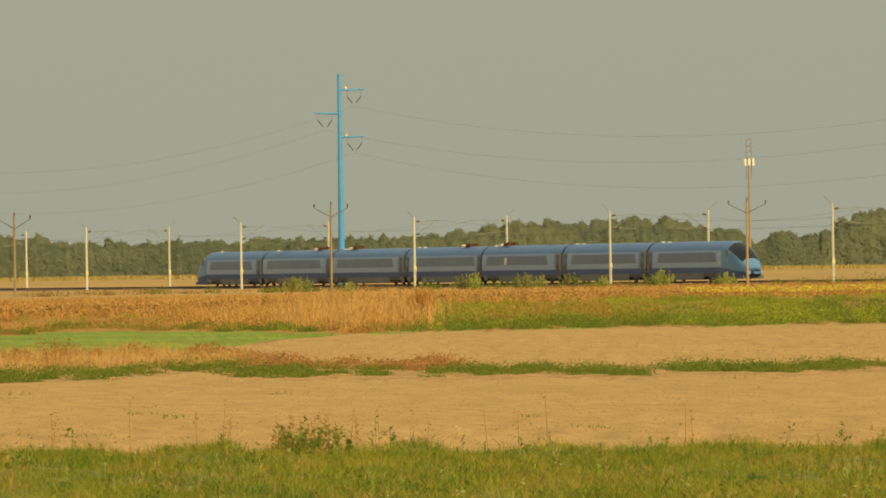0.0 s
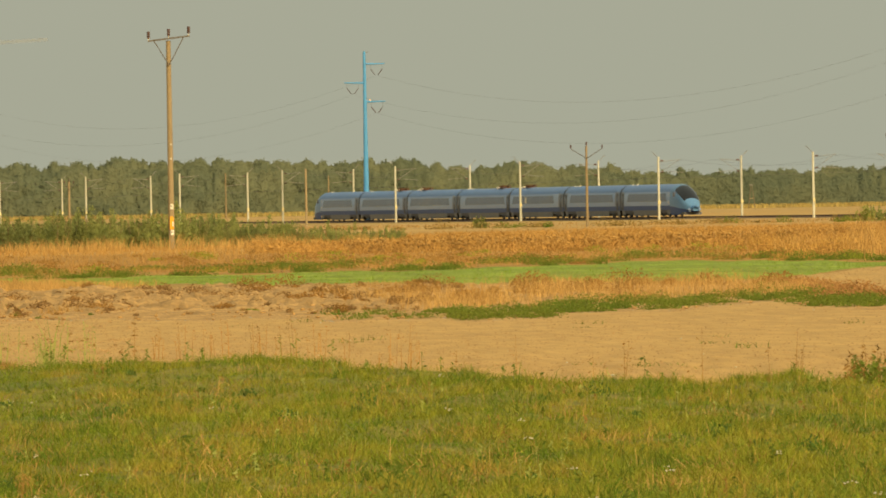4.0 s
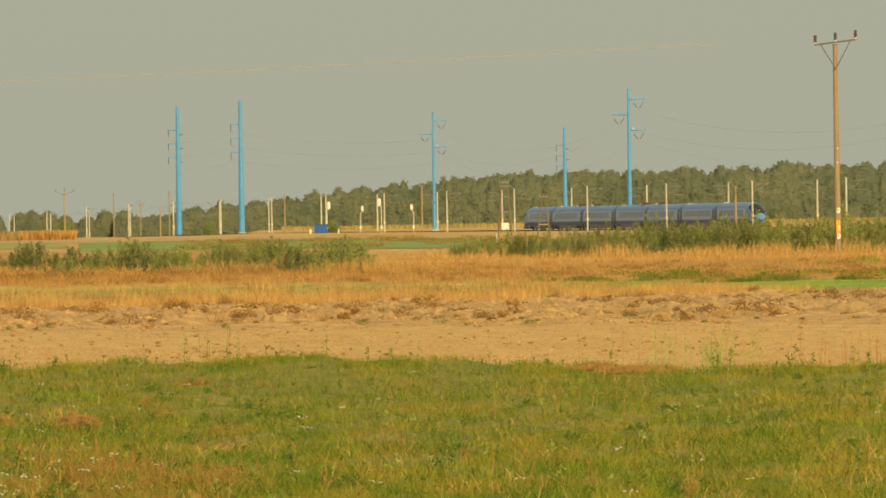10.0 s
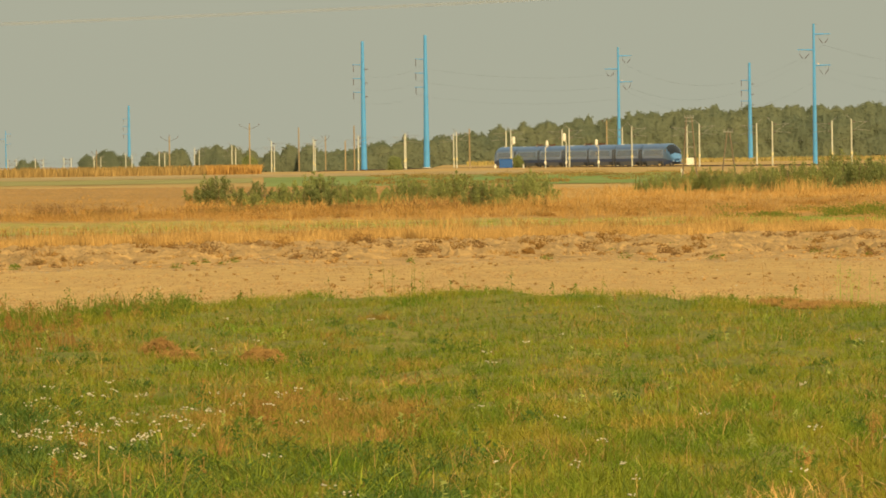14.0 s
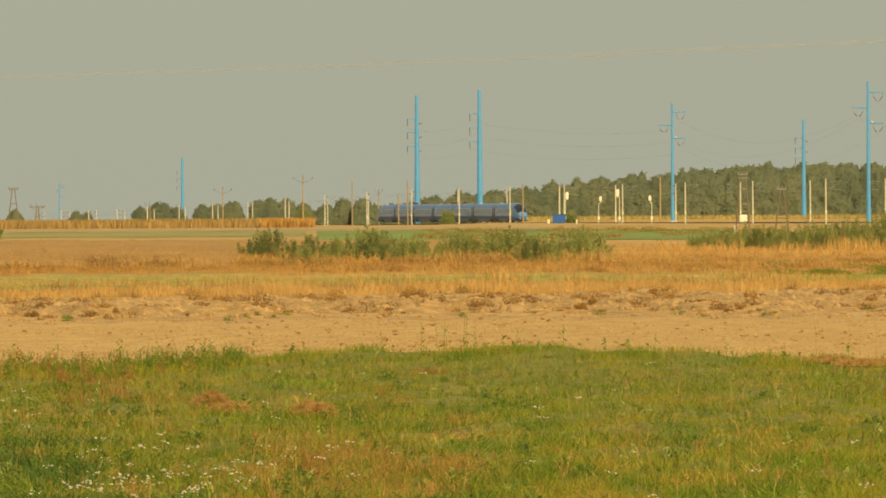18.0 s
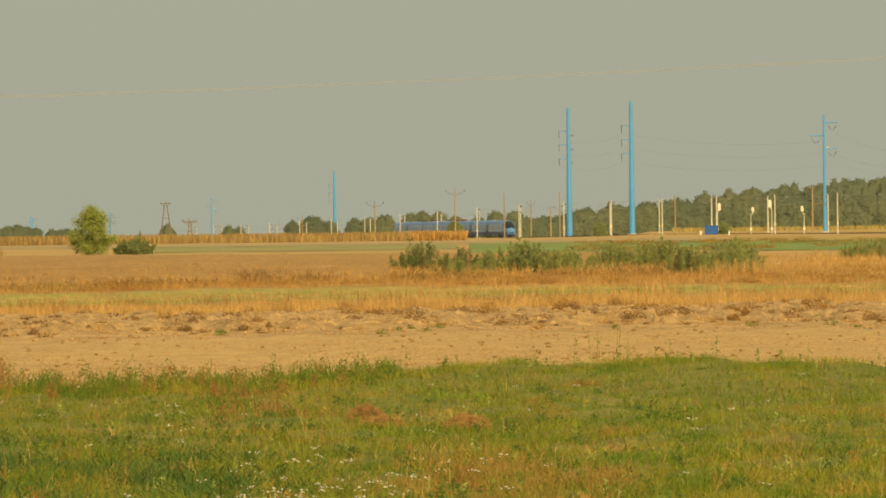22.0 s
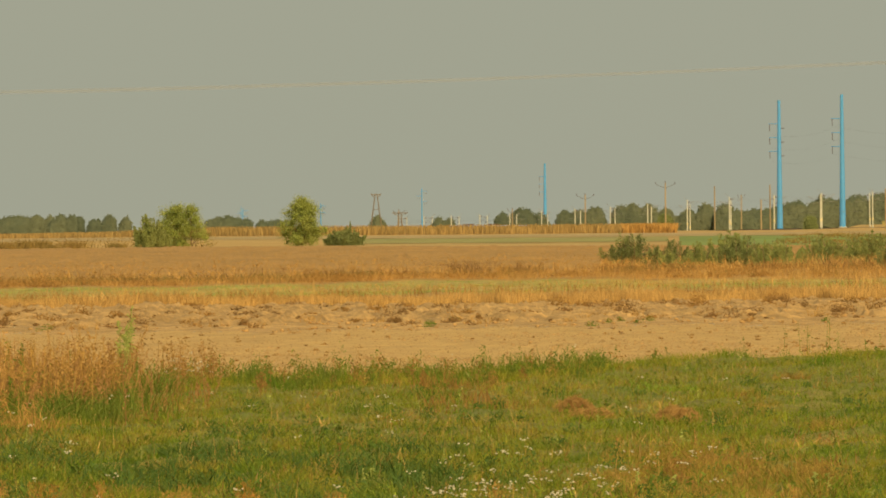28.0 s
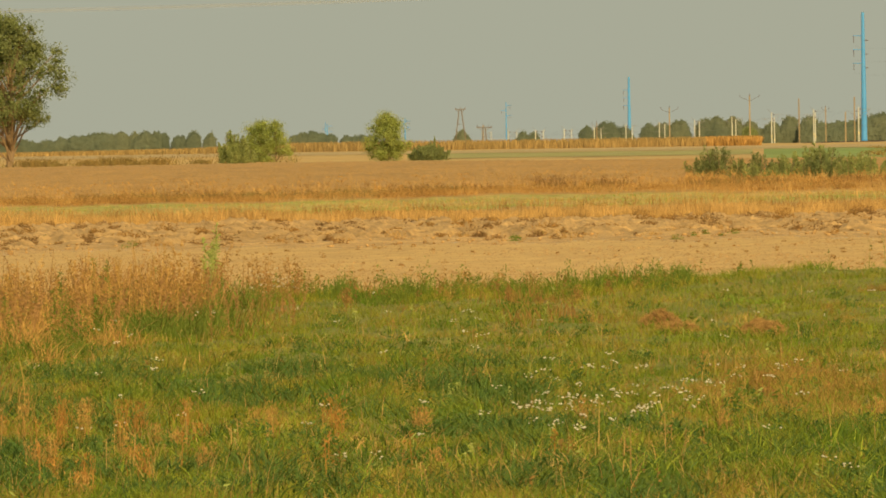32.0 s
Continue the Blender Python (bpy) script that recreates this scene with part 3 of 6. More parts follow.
W = wood_pole(10.15, 0.155, 1.03, False)
for z, h, w, x, col, words in ((1.94, 0.26, 0.15, 0.02, "signwhite", "small white plate"), (0.96, 0.64, 0.2, 0.0, "signyellow", "tall yellow warning plate"),
                               (0.68, 0.26, 0.17, 0.02, "signwhite", "white plate below the yellow one")):
    bm = bmesh.new()
    box(bm, x, -0.17, z + h / 2, w, 0.035, h)
    bmesh.ops.bevel(bm, geom=list(bm.edges), offset=0.012, segments=2, affect="EDGES")
    sign = part("plate", bm, M[col], W, words)
    bm = bmesh.new()
    if col == "signyellow":
        box(bm, 0.05, -0.19, z + 0.42 * h, 0.07, 0.01, 0.22)
        part("print", bm, M["signwhite"], sign, "pale worn print")
    else:
        box(bm, 0.0, -0.19, z + 0.6 * h, 0.05, 0.01, 0.07)
        part("print", bm, M["darksteel"], sign, "small dark mark")
for z in (5.1, 4.4):
    bm = bmesh.new()
    box(bm, 0.02, -0.16, z, 0.06, 0.04, 0.07)
    part("tag", bm, M["signwhite"], W)
stand(tagged(W, "tall brown timber power pole with three insulators and plates", "utility pole", "timber poles"), 463, 440, 4)
for b, d, h, arm in ((1199, 800, 7.15, 1.4), (1759, 850, 8.1, 1.6), (2495, 850, 7.9, 1.8), (702, 1150, 7.2, 0), (283, 1190, 6.2, 0.6),
                     (-1046, 2000, 7.6, 1.9), (-904, 1900, 9.6, 2.0), (-817, 1950, 9.0, 0), (-515, 1700, 7.6, 0.0), (-272, 1750, 9.0, 0.8), (-1376, 2500, 5.2, 1.6),
                     (-719, 1900, 9.0, 0.0), (-735, 1950, 6.0, 0.0), (560, 2000, 10.0, 0), (742, 2000, 9.0, 0), (-770, 2300, 8.0, 0.9), (-1175, 2300, 5.0, 1.2)):
    if d > 1880 and b < -560:
        h = top_to(b, d, h + 0.4)
    stand(tagged(wood_pole(h, 0.13 if d < 1000 else 0.17, arm), "brown timber line pole in the fields", "utility pole", "timber poles"), b, d, 3)


def antenna_mast(h):
    p = new("antenna_mast")
    bm = bmesh.new()
    rod(bm, (0, 0, -0.8), (0, 0, h - 2.0), 0.14, 0.1, 10)
    part("pole", bm, M["timber"], p)
    bm = bmesh.new()
    for s in (-1, 1):
        rod(bm, (0.28 * s, 0, h - 4.6), (0.28 * s, 0, h), 0.04, 0.04, 6)
    for k in range(7):
        rod(bm, (-0.28, 0, h - 4.4 + 0.7 * k), (0.28, 0, h - 4.1 + 0.7 * k), 0.03, 0.03, 5)
    part("lattice_head", bm, M["steel"], p)
    bm = bmesh.new()
    box(bm, 0, 0, h - 0.1, 1.5, 0.3, 0.08)
    box(bm, 0, 0, h - 0.9, 1.2, 0.3, 0.06)
    part("crossarm", bm, M["steel"], p)
    for x in (-0.45, 0.0, 0.45):
        bm = bmesh.new()
        rod(bm, (x, -0.25, h - 3.0), (x, -0.25, h - 2.2), 0.15, 0.15, 10)
        part("antenna", bm, M["signwhite"], p, "white antenna drum")
    return p


stand(tagged(antenna_mast(16.0), "slender pale mast with white antennas near its top", "antenna mast"), 2500, 1000)


# ---- railway equipment ----
def signal(h, side):
    p = new("railway_signal")
    bm = bmesh.new()
    rod(bm, (0, 0, -0.5), (0, 0, h - 0.8), 0.085, 0.075, 10)
    part("post", bm, M["concrete"], p)
    bm = bmesh.new()
    rod(bm, (0, 0, h - 0.85), (0.45 * side, 0, h - 0.7), 0.06, 0.06, 6)
    part("bracket", bm, M["signwhite"], p)
    bm = bmesh.new()
    w, tall = (0.62, 1.5) if h > 5.0 else (0.5, 1.1)
    box(bm, 0.35 * side, 0, h + 0.0, w, 0.3, tall)
    bmesh.ops.bevel(bm, geom=list(bm.edges), offset=0.14, segments=3, affect="EDGES")
    head = part("signal_head", bm, M["signwhite"], p, "cream-white signal head seen from behind")
    for k in range(3):
        bm = bmesh.new()
        rod(bm, (0.35 * side, 0.08, h - 0.35 + 0.35 * k), (0.35 * side, 0.3, h - 0.35 + 0.35 * k), 0.11, 0.11, 10)
        part("hood", bm, M["gap"], head)
    bm = bmesh.new()
    box(bm, 0, -0.12, 1.0, 0.4, 0.05, 0.5)
    part("plate", bm, M["signwhite"], p)
    return p


for b, d, h, side in ((-440, 1775, 5.4, 1), (-381, 1742, 4.7, 1), (-344, 1722, 5.8, -1), (-287, 1688, 4.7, -1)):
    stand(tagged(signal(h, side), "white railway signal post with an offset head", "signal", "railway signals"), b, d)

cab = new("equipment_cabinet")
bm = bmesh.new()
box(bm, 0, 0, 0.85, 2.55, 1.6, 1.7)
bmesh.ops.bevel(bm, geom=list(bm.edges), offset=0.04, segments=2, affect="EDGES")
part("body", bm, M["box"], cab)
bm = bmesh.new()
box(bm, 0, 0, 1.75, 2.7, 1.8, 0.1)
part("roof", bm, M["box"], cab)
for x in (-0.55, 0.55):
    bm = bmesh.new()
    box(bm, x * 1.1, -0.81, 0.85, 1.08, 0.03, 1.42)
    part("door", bm, M["box"], cab)
stand(tagged(cab, "blue painted lineside equipment cabinet", "cabinet"), -451, 1760)
for b, d, w in ((-470, 1750, 0.5), (-139, 850, 0.34), (-420, 1700, 0.3)):
    mk = new("marker_post")
    bm = bmesh.new()
    rod(bm, (0, 0, -0.3), (0, 0, 0.75), w / 2, w / 2.4, 8)
    part("post", bm, M["signwhite"], mk)
    bm = bmesh.new()
    box(bm, 0, 0, 0.78, w * 1.1, w * 1.1, 0.06)
    part("cap", bm, M["signwhite"], mk)
    stand(tagged(mk, "short white painted marker post", "post", "marker posts"), b, d)


def transformer(h):
    """Two legs spread into an A, a crosshead and a tank."""
    p = new("transformer_pole")
    for s in (-1, 1):
        bm = bmesh.new()
        rod(bm, (0.8 * s, 0, -0.5), (0.27 * s, 0, h), 0.085, 0.07, 8)
        part("leg", bm, M["darktimber"], p)
    for q in (0.3, 0.55, 0.78):
        bm = bmesh.new()
        w = 0.8 + (0.27 - 0.8) * q
        rod(bm, (-w, 0, h * q), (w, 0, h * q), 0.05, 0.05, 6)
        part("brace", bm, M["steel"], p)
    bm = bmesh.new()
    for z in (h, h - 0.35):
        box(bm, 0, 0, z, 0.95, 0.12, 0.08)
    for x in (-0.42, -0.14, 0.14, 0.42):
        rod(bm, (x, 0, h), (x, 0, h + 0.3), 0.05, 0.04, 6)
    part("crosshead", bm, M["steel"], p)
    bm = bmesh.new()
    box(bm, 0.05, -0.3, h * 0.33, 0.75, 0.5, 0.75)
    bmesh.ops.bevel(bm, geom=list(bm.edges), offset=0.06, segments=2, affect="EDGES")
    part("tank", bm, M["signwhite"], p, "pale grey transformer tank")
    return p


def a_frame(h):
    p = new("a_frame_pole")
    for s in (-1, 1):
        bm = bmesh.new()
        rod(bm, (0.85 * s, 0, -0.5), (0.12 * s, 0, h), 0.085, 0.07, 8)
        part("leg", bm, M["darktimber"], p)
    bm = bmesh.new()
    rod(bm, (-0.5, 0, h * 0.45), (0.5, 0, h * 0.45), 0.07, 0.07, 6)
    part("brace", bm, M["timber"], p)
    bm = bmesh.new()
    box(bm, 0, 0, h, 0.95, 0.15, 0.1)
    for x in (-0.4, 0, 0.4):
        rod(bm, (x, 0, h), (x, 0, h + 0.3), 0.05, 0.05, 6)
    part("crosshead", bm, M["steel"], p)
    return p


small = Matrix.Scale(0.68, 4)
ob = stand(tagged(transformer(6.6), "timber transformer structure with steel head beside the line", "transformer"), -126, 620)
ob.matrix_basis = ob.matrix_basis @ small
ob = stand(tagged(a_frame(5.1), "timber A-frame line pole", "utility pole", "A-frame poles"), -57, 620)
ob.matrix_basis = ob.matrix_basis @ small
for b, h in ((1126, 5.0), (1490, 5.5)):
    stand(tagged(a_frame(h), "distant timber A-frame line pole", "utility pole", "A-frame poles"), b, 2050)


def spread_frame(h, foot, bar):
    """Two legs leaning together under a wide crosshead."""
    p = new("a_frame_pole")
    for s in (-1, 1):
        bm = bmesh.new()
        rod(bm, (foot * s, 0, -0.5), (0.28 * s, 0, h), 0.16, 0.13, 8)
        part("leg", bm, M["darktimber"], p)
    bm = bmesh.new()
    for q in (0.35, 0.7):
        w = foot + (0.28 - foot) * q
        rod(bm, (-w, 0, h * q), (w, 0, h * q), 0.07, 0.07, 6)
    part("brace", bm, M["darktimber"], p)
    bm = bmesh.new()
    box(bm, 0, 0, h, bar, 0.25, 0.22)
    for s in (-1, 1):
        rod(bm, (0.45 * bar * s, 0, h), (0.25 * s, 0, h - 0.9), 0.06, 0.06, 6)
        rod(bm, (0.45 * bar * s, 0, h), (0.45 * bar * s, 0, h + 0.5), 0.07, 0.07, 6)
    rod(bm, (0, 0, h), (0, 0, h + 0.6), 0.07, 0.07, 6)
    part("crosshead", bm, M["darktimber"], p)
    return p


stand(tagged(spread_frame(top_to(-1416, 2450, 9.8), 2.1, 2.8), "tall dark A-frame line pole behind a round tree", "utility pole", "A-frame poles"), -1416, 2450)
stand(tagged(spread_frame(top_to(-1374, 2450, 4.8), 0.9, 4.2), "distant A-frame line pole with a wide crosshead", "utility pole", "A-frame poles"), -1374, 2450)
for b, d, z in ((-1514, 4700, 13.0), (-1655, 4800, 11.6)):
    far = stand(tagged(pylon_single(24.5, False), "distant slim sky-blue power pylon", "pylon", "blue pylons"), b, d)
    far.matrix_basis = far.matrix_basis @ Matrix.Scale(top_to(b, d, z) / 24.5, 4)


# ---- train ----
HALF_Z = (0.22, 0.8, 1.3, 2.3, 3.0, 3.3, 3.6, 3.85, 4.0, 4.05)
HALF_W = (1.27, 1.38, 1.42, 1.42, 1.35, 1.25, 1.05, 0.74, 0.4, 0.0)


def half_width(z):
    """Half the body's width at a height above the rail."""
    return float(np.interp(z, HALF_Z, HALF_W))


def body_ring(w, zb, zt):
    """The body's outline, scaled, from the lower left over the roof to the lower right."""
    pts = [(-x * w / 1.42, zb + (z - HALF_Z[0]) / (HALF_Z[-1] - HALF_Z[0]) * (zt - zb)) for z, x in zip(HALF_Z, HALF_W)]
    return pts + [(-x, z) for x, z in pts[-2::-1]]


def flank(zs, y0, y1, mat, name, parent, proud=0.0, sides=(-1, 1), slant=0.0, label=""):
    """A band on the body's flanks between heights, over a stretch of its length."""
    for s in sides:
        v, f = [], []
        for k, z in enumerate(zs):
            q = slant * (z - zs[0]) / (zs[-1] - zs[0])
            x = s * (half_width(z) + proud)
            v += [(x, y0 + q, z), (x, y1 - q, z)]
        for k in range(len(zs) - 1):
            a = (2 * k, 2 * k + 1, 2 * k + 3, 2 * k + 2)
            f.append(a if s > 0 else a[::-1])
        link_mesh(name, v, f, mat, parent, label, True)


def arch(y0, y1, low, shrink, mat, name, parent, label=""):
    """A shell that follows the body's outline over the roof from the height low on one side to the other."""
    zs = [low] + [z for z in HALF_Z if z > low]
    prof = [(-half_width(z) + shrink * (z < 4.0), z - shrink) for z in zs]
    prof += [(-x, z) for x, z in prof[-2::-1]]
    v = [(x, y, z) for y in (y0, y1) for x, z in prof]
    k = len(prof)
    return link_mesh(name, v, [(i, i + 1, k + i + 1, k + i) for i in range(k - 1)], mat, parent, label, True)


def bogie(y, parent):
    bm = bmesh.new()
    box(bm, 0, y, 0.62, 2.3, 3.0, 0.34)
    box(bm, 0, y, 0.42, 2.1, 1.2, 0.3)
    for dy in (-1.35, 1.35):
        for s in (-1, 1):
            rod(bm, (0.68 * s, y + dy, 0.46), (0.86 * s, y + dy, 0.46), 0.46, 0.46, 16)
    frame_part = part("bogie", bm, M["under"], parent, "dark bogie with steel wheels")
    for s in (-1, 1):
        bm = bmesh.new()
        box(bm, 1.16 * s, y + 0.2, 0.78, 0.16, 0.9, 0.2)
        bmesh.ops.bevel(bm, geom=list(bm.edges), offset=0.04, segments=2, affect="EDGES")
        part("air_spring", bm, M["skirt"], frame_part, "pale grey suspension housing")


def nose(parent, y_tip, way):
    """The rounded cab end; way is +1 when the body lies towards +y."""
    rings = []
    N = 18
    for k in range(13):
        t = k / 12
        y = 6.4 * t
        w = 1.42 * (1 - (1 - t) ** 2.8) ** 0.5 if t else 0.35
        w = max(w, 0.35)
        zt = 1.15 + 2.9 * math.sin(min(1.0, t * 1.06) * math.pi / 2) ** 1.05
        zb = 0.70 - 0.48 * min(1, t * 2.0)
        rings.append([(x, y_tip + way * y, z) for x, z in body_ring(w, zb, 4.05 if k == 12 else min(zt, 4.05))])
    v = [p for r in rings for p in r]
    k = N + 1
    paint, glass, low = [], [], []
    for i in range(12):
        for j in range(N):
            q = (i * k + j, i * k + j + 1, (i + 1) * k + j + 1, (i + 1) * k + j)
            q = q if way < 0 else q[::-1]
            if 3 <= i <= 8 and 5 <= j <= 12:
                glass.append(q)
            elif j in (0, 1, N - 2, N - 1):
                low.append(q)
            else:
                paint.append(q)
    front = tuple(range(k)) if way < 0 else tuple(range(k))[::-1]
    paint.append(front)
    def cut(faces):
        used = sorted({i for q in faces for i in q})
        at = {i: n for n, i in enumerate(used)}
        return [v[i] for i in used], [tuple(at[i] for i in q) for q in faces]

    shell = link_mesh("cab", *cut(paint), M["noseblue"], parent, "silver-blue rounded cab", True)
    link_mesh("windscreen", *cut(glass), M["visor"], shell, "dark sloping windscreen", True)
    for piece in (low[0::4] + low[1::4], low[2::4] + low[3::4]):
        link_mesh("apron", *cut(piece), M["navy"], shell, "", True)
    for s in (-1, 1):
        bm = bmesh.new()
        bmesh.ops.create_uvsphere(bm, u_segments=10, v_segments=6, radius=0.11,
                                  matrix=Matrix.Translation((0.86 * s, y_tip + way * 1.55, 1.72)) @ Matrix.Diagonal((0.8, 1.3, 0.8, 1)))
        part("headlight", bm, M["signwhite"], shell, "small white headlight")
        bm = bmesh.new()
        box(bm, 1.33 * s, y_tip + way * 4.7, 2.75, 0.12, 0.9, 0.6, None)
        part("side_window", bm, M["glass"], shell)
    bm = bmesh.new()
    box(bm, 0, y_tip + way * 0.9, 0.85, 1.7, 1.3, 0.32)
    bmesh.ops.bevel(bm, geom=list(bm.edges), offset=0.12, segments=3, affect="EDGES")
    part("bumper", bm, M["side"], shell, "silver-grey nose fairing")
    bm = bmesh.new()
    box(bm, 0, y_tip + way * 3.0, 0.4, 2.2, 4.0, 0.35)
    part("plough", bm, M["under"], shell)


COACHES = (28.2, 26.2, 26.2, 26.2, 26.2, 26.2, 28.2)
LOW_END = (1.3, 3.0, 4.3, 1.9, 3.7, 3.7, 3.6)        # plain wall before each window band
HIGH_END = (2.8, 2.6, 1.2, 3.7, 1.4, 1.4, 1.3)       # and behind it


def build_train():
    """Seven tilting coaches; the origin is the rear tip at rail level, the body lies towards +y."""
    train = new("passenger_train")
    for c in range(7):
        start = sum(COACHES[:c])
        end = start + COACHES[c]
        y0, y1 = start + 0.28, end - 0.28
        if c == 0:
            y0 = 6.4
        if c == 6:
            y1 = end - 6.4
        bm = bmesh.new()
        box(bm, 0, (y0 + y1) / 2, 2.0, 2.5, y1 - y0, 2.0)
        coach = part("coach", bm, M["side"], train, "silver-grey coach with a blue roof")
        flank([1.40, 1.7, 2.3, 2.7, 3.0, 3.12], y0, y1, M["side"], "side_panel", coach)
        flank([0.84, 1.1, 1.40], y0, y1, M["navy"], "skirt_stripe", coach, 0.0, label="dark blue lower stripe")
        arch(y0, y1, 3.12, 0.0, M["roof"], "roof", coach, "blue roof")
        flank([0.16, 0.5, 0.84], y0 + 5.3, y1 - 5.3, M["skirt"], "skirt", coach, -0.01, label="grey side skirt")
        flank([0.3, 0.84], y0 + 0.2, y0 + 1.5, M["skirt"], "skirt", coach, -0.03)
        flank([0.3, 0.84], y1 - 1.5, y1 - 0.2, M["skirt"], "skirt", coach, -0.03)
        a, b = y0 + LOW_END[c], y1 - HIGH_END[c]
        flank([1.93, 2.4, 2.9], a, b, M["glass"], "window_band", coach, 0.012, slant=0.45, label="dark continuous window band")
        for k in range(1, 9):
            y = a + (b - a) * k / 9
            flank([1.97, 2.86], y - 0.07, y + 0.07, M["pillar"], "window_post", coach, 0.018)
        for lo, hi, room, tip in ((y0, y0 + min(2.2, LOW_END[c] - 0.7), LOW_END[c], c == 0), (y1 - min(1.4, HIGH_END[c] - 0.5), y1, HIGH_END[c], c == 6)):
            if tip or room < 1.5:
                continue
            flank([1.42, 1.7, 2.3, 2.7, 3.0, 3.18], lo, hi, M["vest"], "vestibule_panel", coach, 0.006, label="dark grey end panel")
            if hi - lo > 1.2:
                mid = (lo + hi) / 2
                flank([0.9, 1.6, 2.3, 2.95], mid - 0.5, mid + 0.5, M["gap"], "door", coach, 0.014, label="dark grey passenger door")
                flank([1.95, 2.3, 2.7], mid - 0.28, mid + 0.28, M["glass"], "door_window", coach, 0.02)
        if c in (0, 6):
            for q in (0.35, 0.75):
                y = y0 + q if c == 0 else y1 - q
                flank([1.6, 2.95], y - 0.07, y + 0.07, M["signwhite"], "door_edge", coach, 0.02, label="white door edge")
        if c == 2:
            flank([1.98, 2.75], y0 + 17.4, y0 + 18.3, M["signwhite"], "blind", coach, 0.035, label="white window blind")
        for y in (y0 + 3.4, y1 - 3.4):
            bogie(y, coach)
            flank([0.5, 0.84], y - 1.9, y + 1.9, M["under"], "bogie_cover", coach, -0.04)
        bm = bmesh.new()
        box(bm, 0, (y0 + y1) / 2, 0.62, 2.3, (y1 - y0) - 11, 0.5)
        part("equipment_box", bm, M["under"], coach)
        if c in (2, 3, 4, 5):
            y = y0 + (20.6 if c in (2, 4) else 7.2)
            bm = bmesh.new()
            box(bm, 0, y, 4.1, 1.2, 2.2, 0.1)
            for dz in (0.14, 0.26):
                rod(bm, (-0.8, y - 0.5, 4.1 + dz), (0.8, y - 0.5, 4.1 + dz), 0.05, 0.05, 6)
                rod(bm, (-0.4, y - 1.0, 4.1 + dz), (-0.2, y + 1.1, 4.15), 0.05, 0.05, 6)
                rod(bm, (0.4, y - 1.0, 4.1 + dz), (0.2, y + 1.1, 4.15), 0.05, 0.05, 6)
            part("pantograph", bm, M["rail"], coach, "folded brown pantograph")
            bm = bmesh.new()
            box(bm, -0.3, y + 1.7, 4.1, 0.45, 0.6, 0.3)
            bmesh.ops.bevel(bm, geom=list(bm.edges), offset=0.05, segments=2, affect="EDGES")
            part("roof_insulator", bm, M["signwhite"], coach, "cream insulator housing")
        for q in (1.0, 3.0) if c < 5 else (2.0,):
            bm = bmesh.new()
            box(bm, -0.1, y1 - q, 4.06, 0.32, 0.4, 0.1)
            part("roof_vent", bm, M["signwhite"], coach)
        if c < 6:
            bellows = arch(end - 0.35, end + 0.35, 0.9, 0.06, M["bellows"], "gangway", coach, "grey folded gangway bellows")
            for q in (-0.2, 0.0, 0.2):
                arch(end + q - 0.04, end + q + 0.04, 0.9, 0.0, M["gap"], "fold", bellows)
        if c == 0:
            nose(coach, 0.0, 1)
        if c == 6:
            nose(coach, end, -1)
    return tagged(train, "seven-coach blue and silver high-speed passenger train", "train")


train = build_train()
SPEED = 55.06


def motions():
    rows = []
    for k in range(65):
        p = on_line(SPEED * k / 2)
        rows.append((k / 2, pose(p.x, p.y, p.z, 0, 0, math.degrees(TH))))
    walk(train, rows)

# ---- vegetation ----
def tufts(n, b0, b1, near, far, rng, even=0.0):
    """Scattered plan positions between two borders, thinning out with distance."""
    b = rng.uniform(b0, b1, n)
    d0, d1 = near(b), far(b)
    f = rng.uniform(0, 1, n)
    d = np.where(rng.uniform(0, 1, n) < even, d0 + (d1 - d0) * f, 1 / ((1 - f) / d0 + f / np.maximum(d1, d0 + 0.01)))
    keep = d1 > d0 + 0.3
    return b[keep], d[keep]


def blades(name, b, d, height, width, mat, label, category, rng, lean=0.35, sink=0.03, parent=None):
    """Upright tapering blades, one quad and one tip each."""
    x, y = spot(b, d)
    n = len(x)
    z = land(x, y) - sink
    h = np.broadcast_to(height, n) * rng.uniform(0.6, 1.25, n)
    w = np.broadcast_to(width, n) * rng.uniform(0.7, 1.3, n)
    a = rng.uniform(-0.9, 0.9, n)
    cx, cy = np.cos(a) * w / 2, np.sin(a) * w / 2
    lx, ly = rng.normal(0, lean, n) * h, rng.normal(0, lean, n) * h
    base = np.stack([x, y, z], -1)
    off = np.stack([cx, cy, np.zeros(n)], -1)
    mid = base + np.stack([lx * 0.35, ly * 0.35, h * 0.6], -1)
    tip = base + np.stack([lx, ly, h], -1)
    v = np.stack([base - off, base + off, mid + off * 0.8, mid - off * 0.8, tip + off * 0.12, tip - off * 0.12], 1).reshape(-1, 3)
    i = np.arange(n)[:, None] * 6
    q = np.concatenate([i + np.array([[0, 1, 2, 3]]), i + np.array([[3, 2, 4, 5]])], 0)
    return soup(name, v, q, mat, label, category, parent)


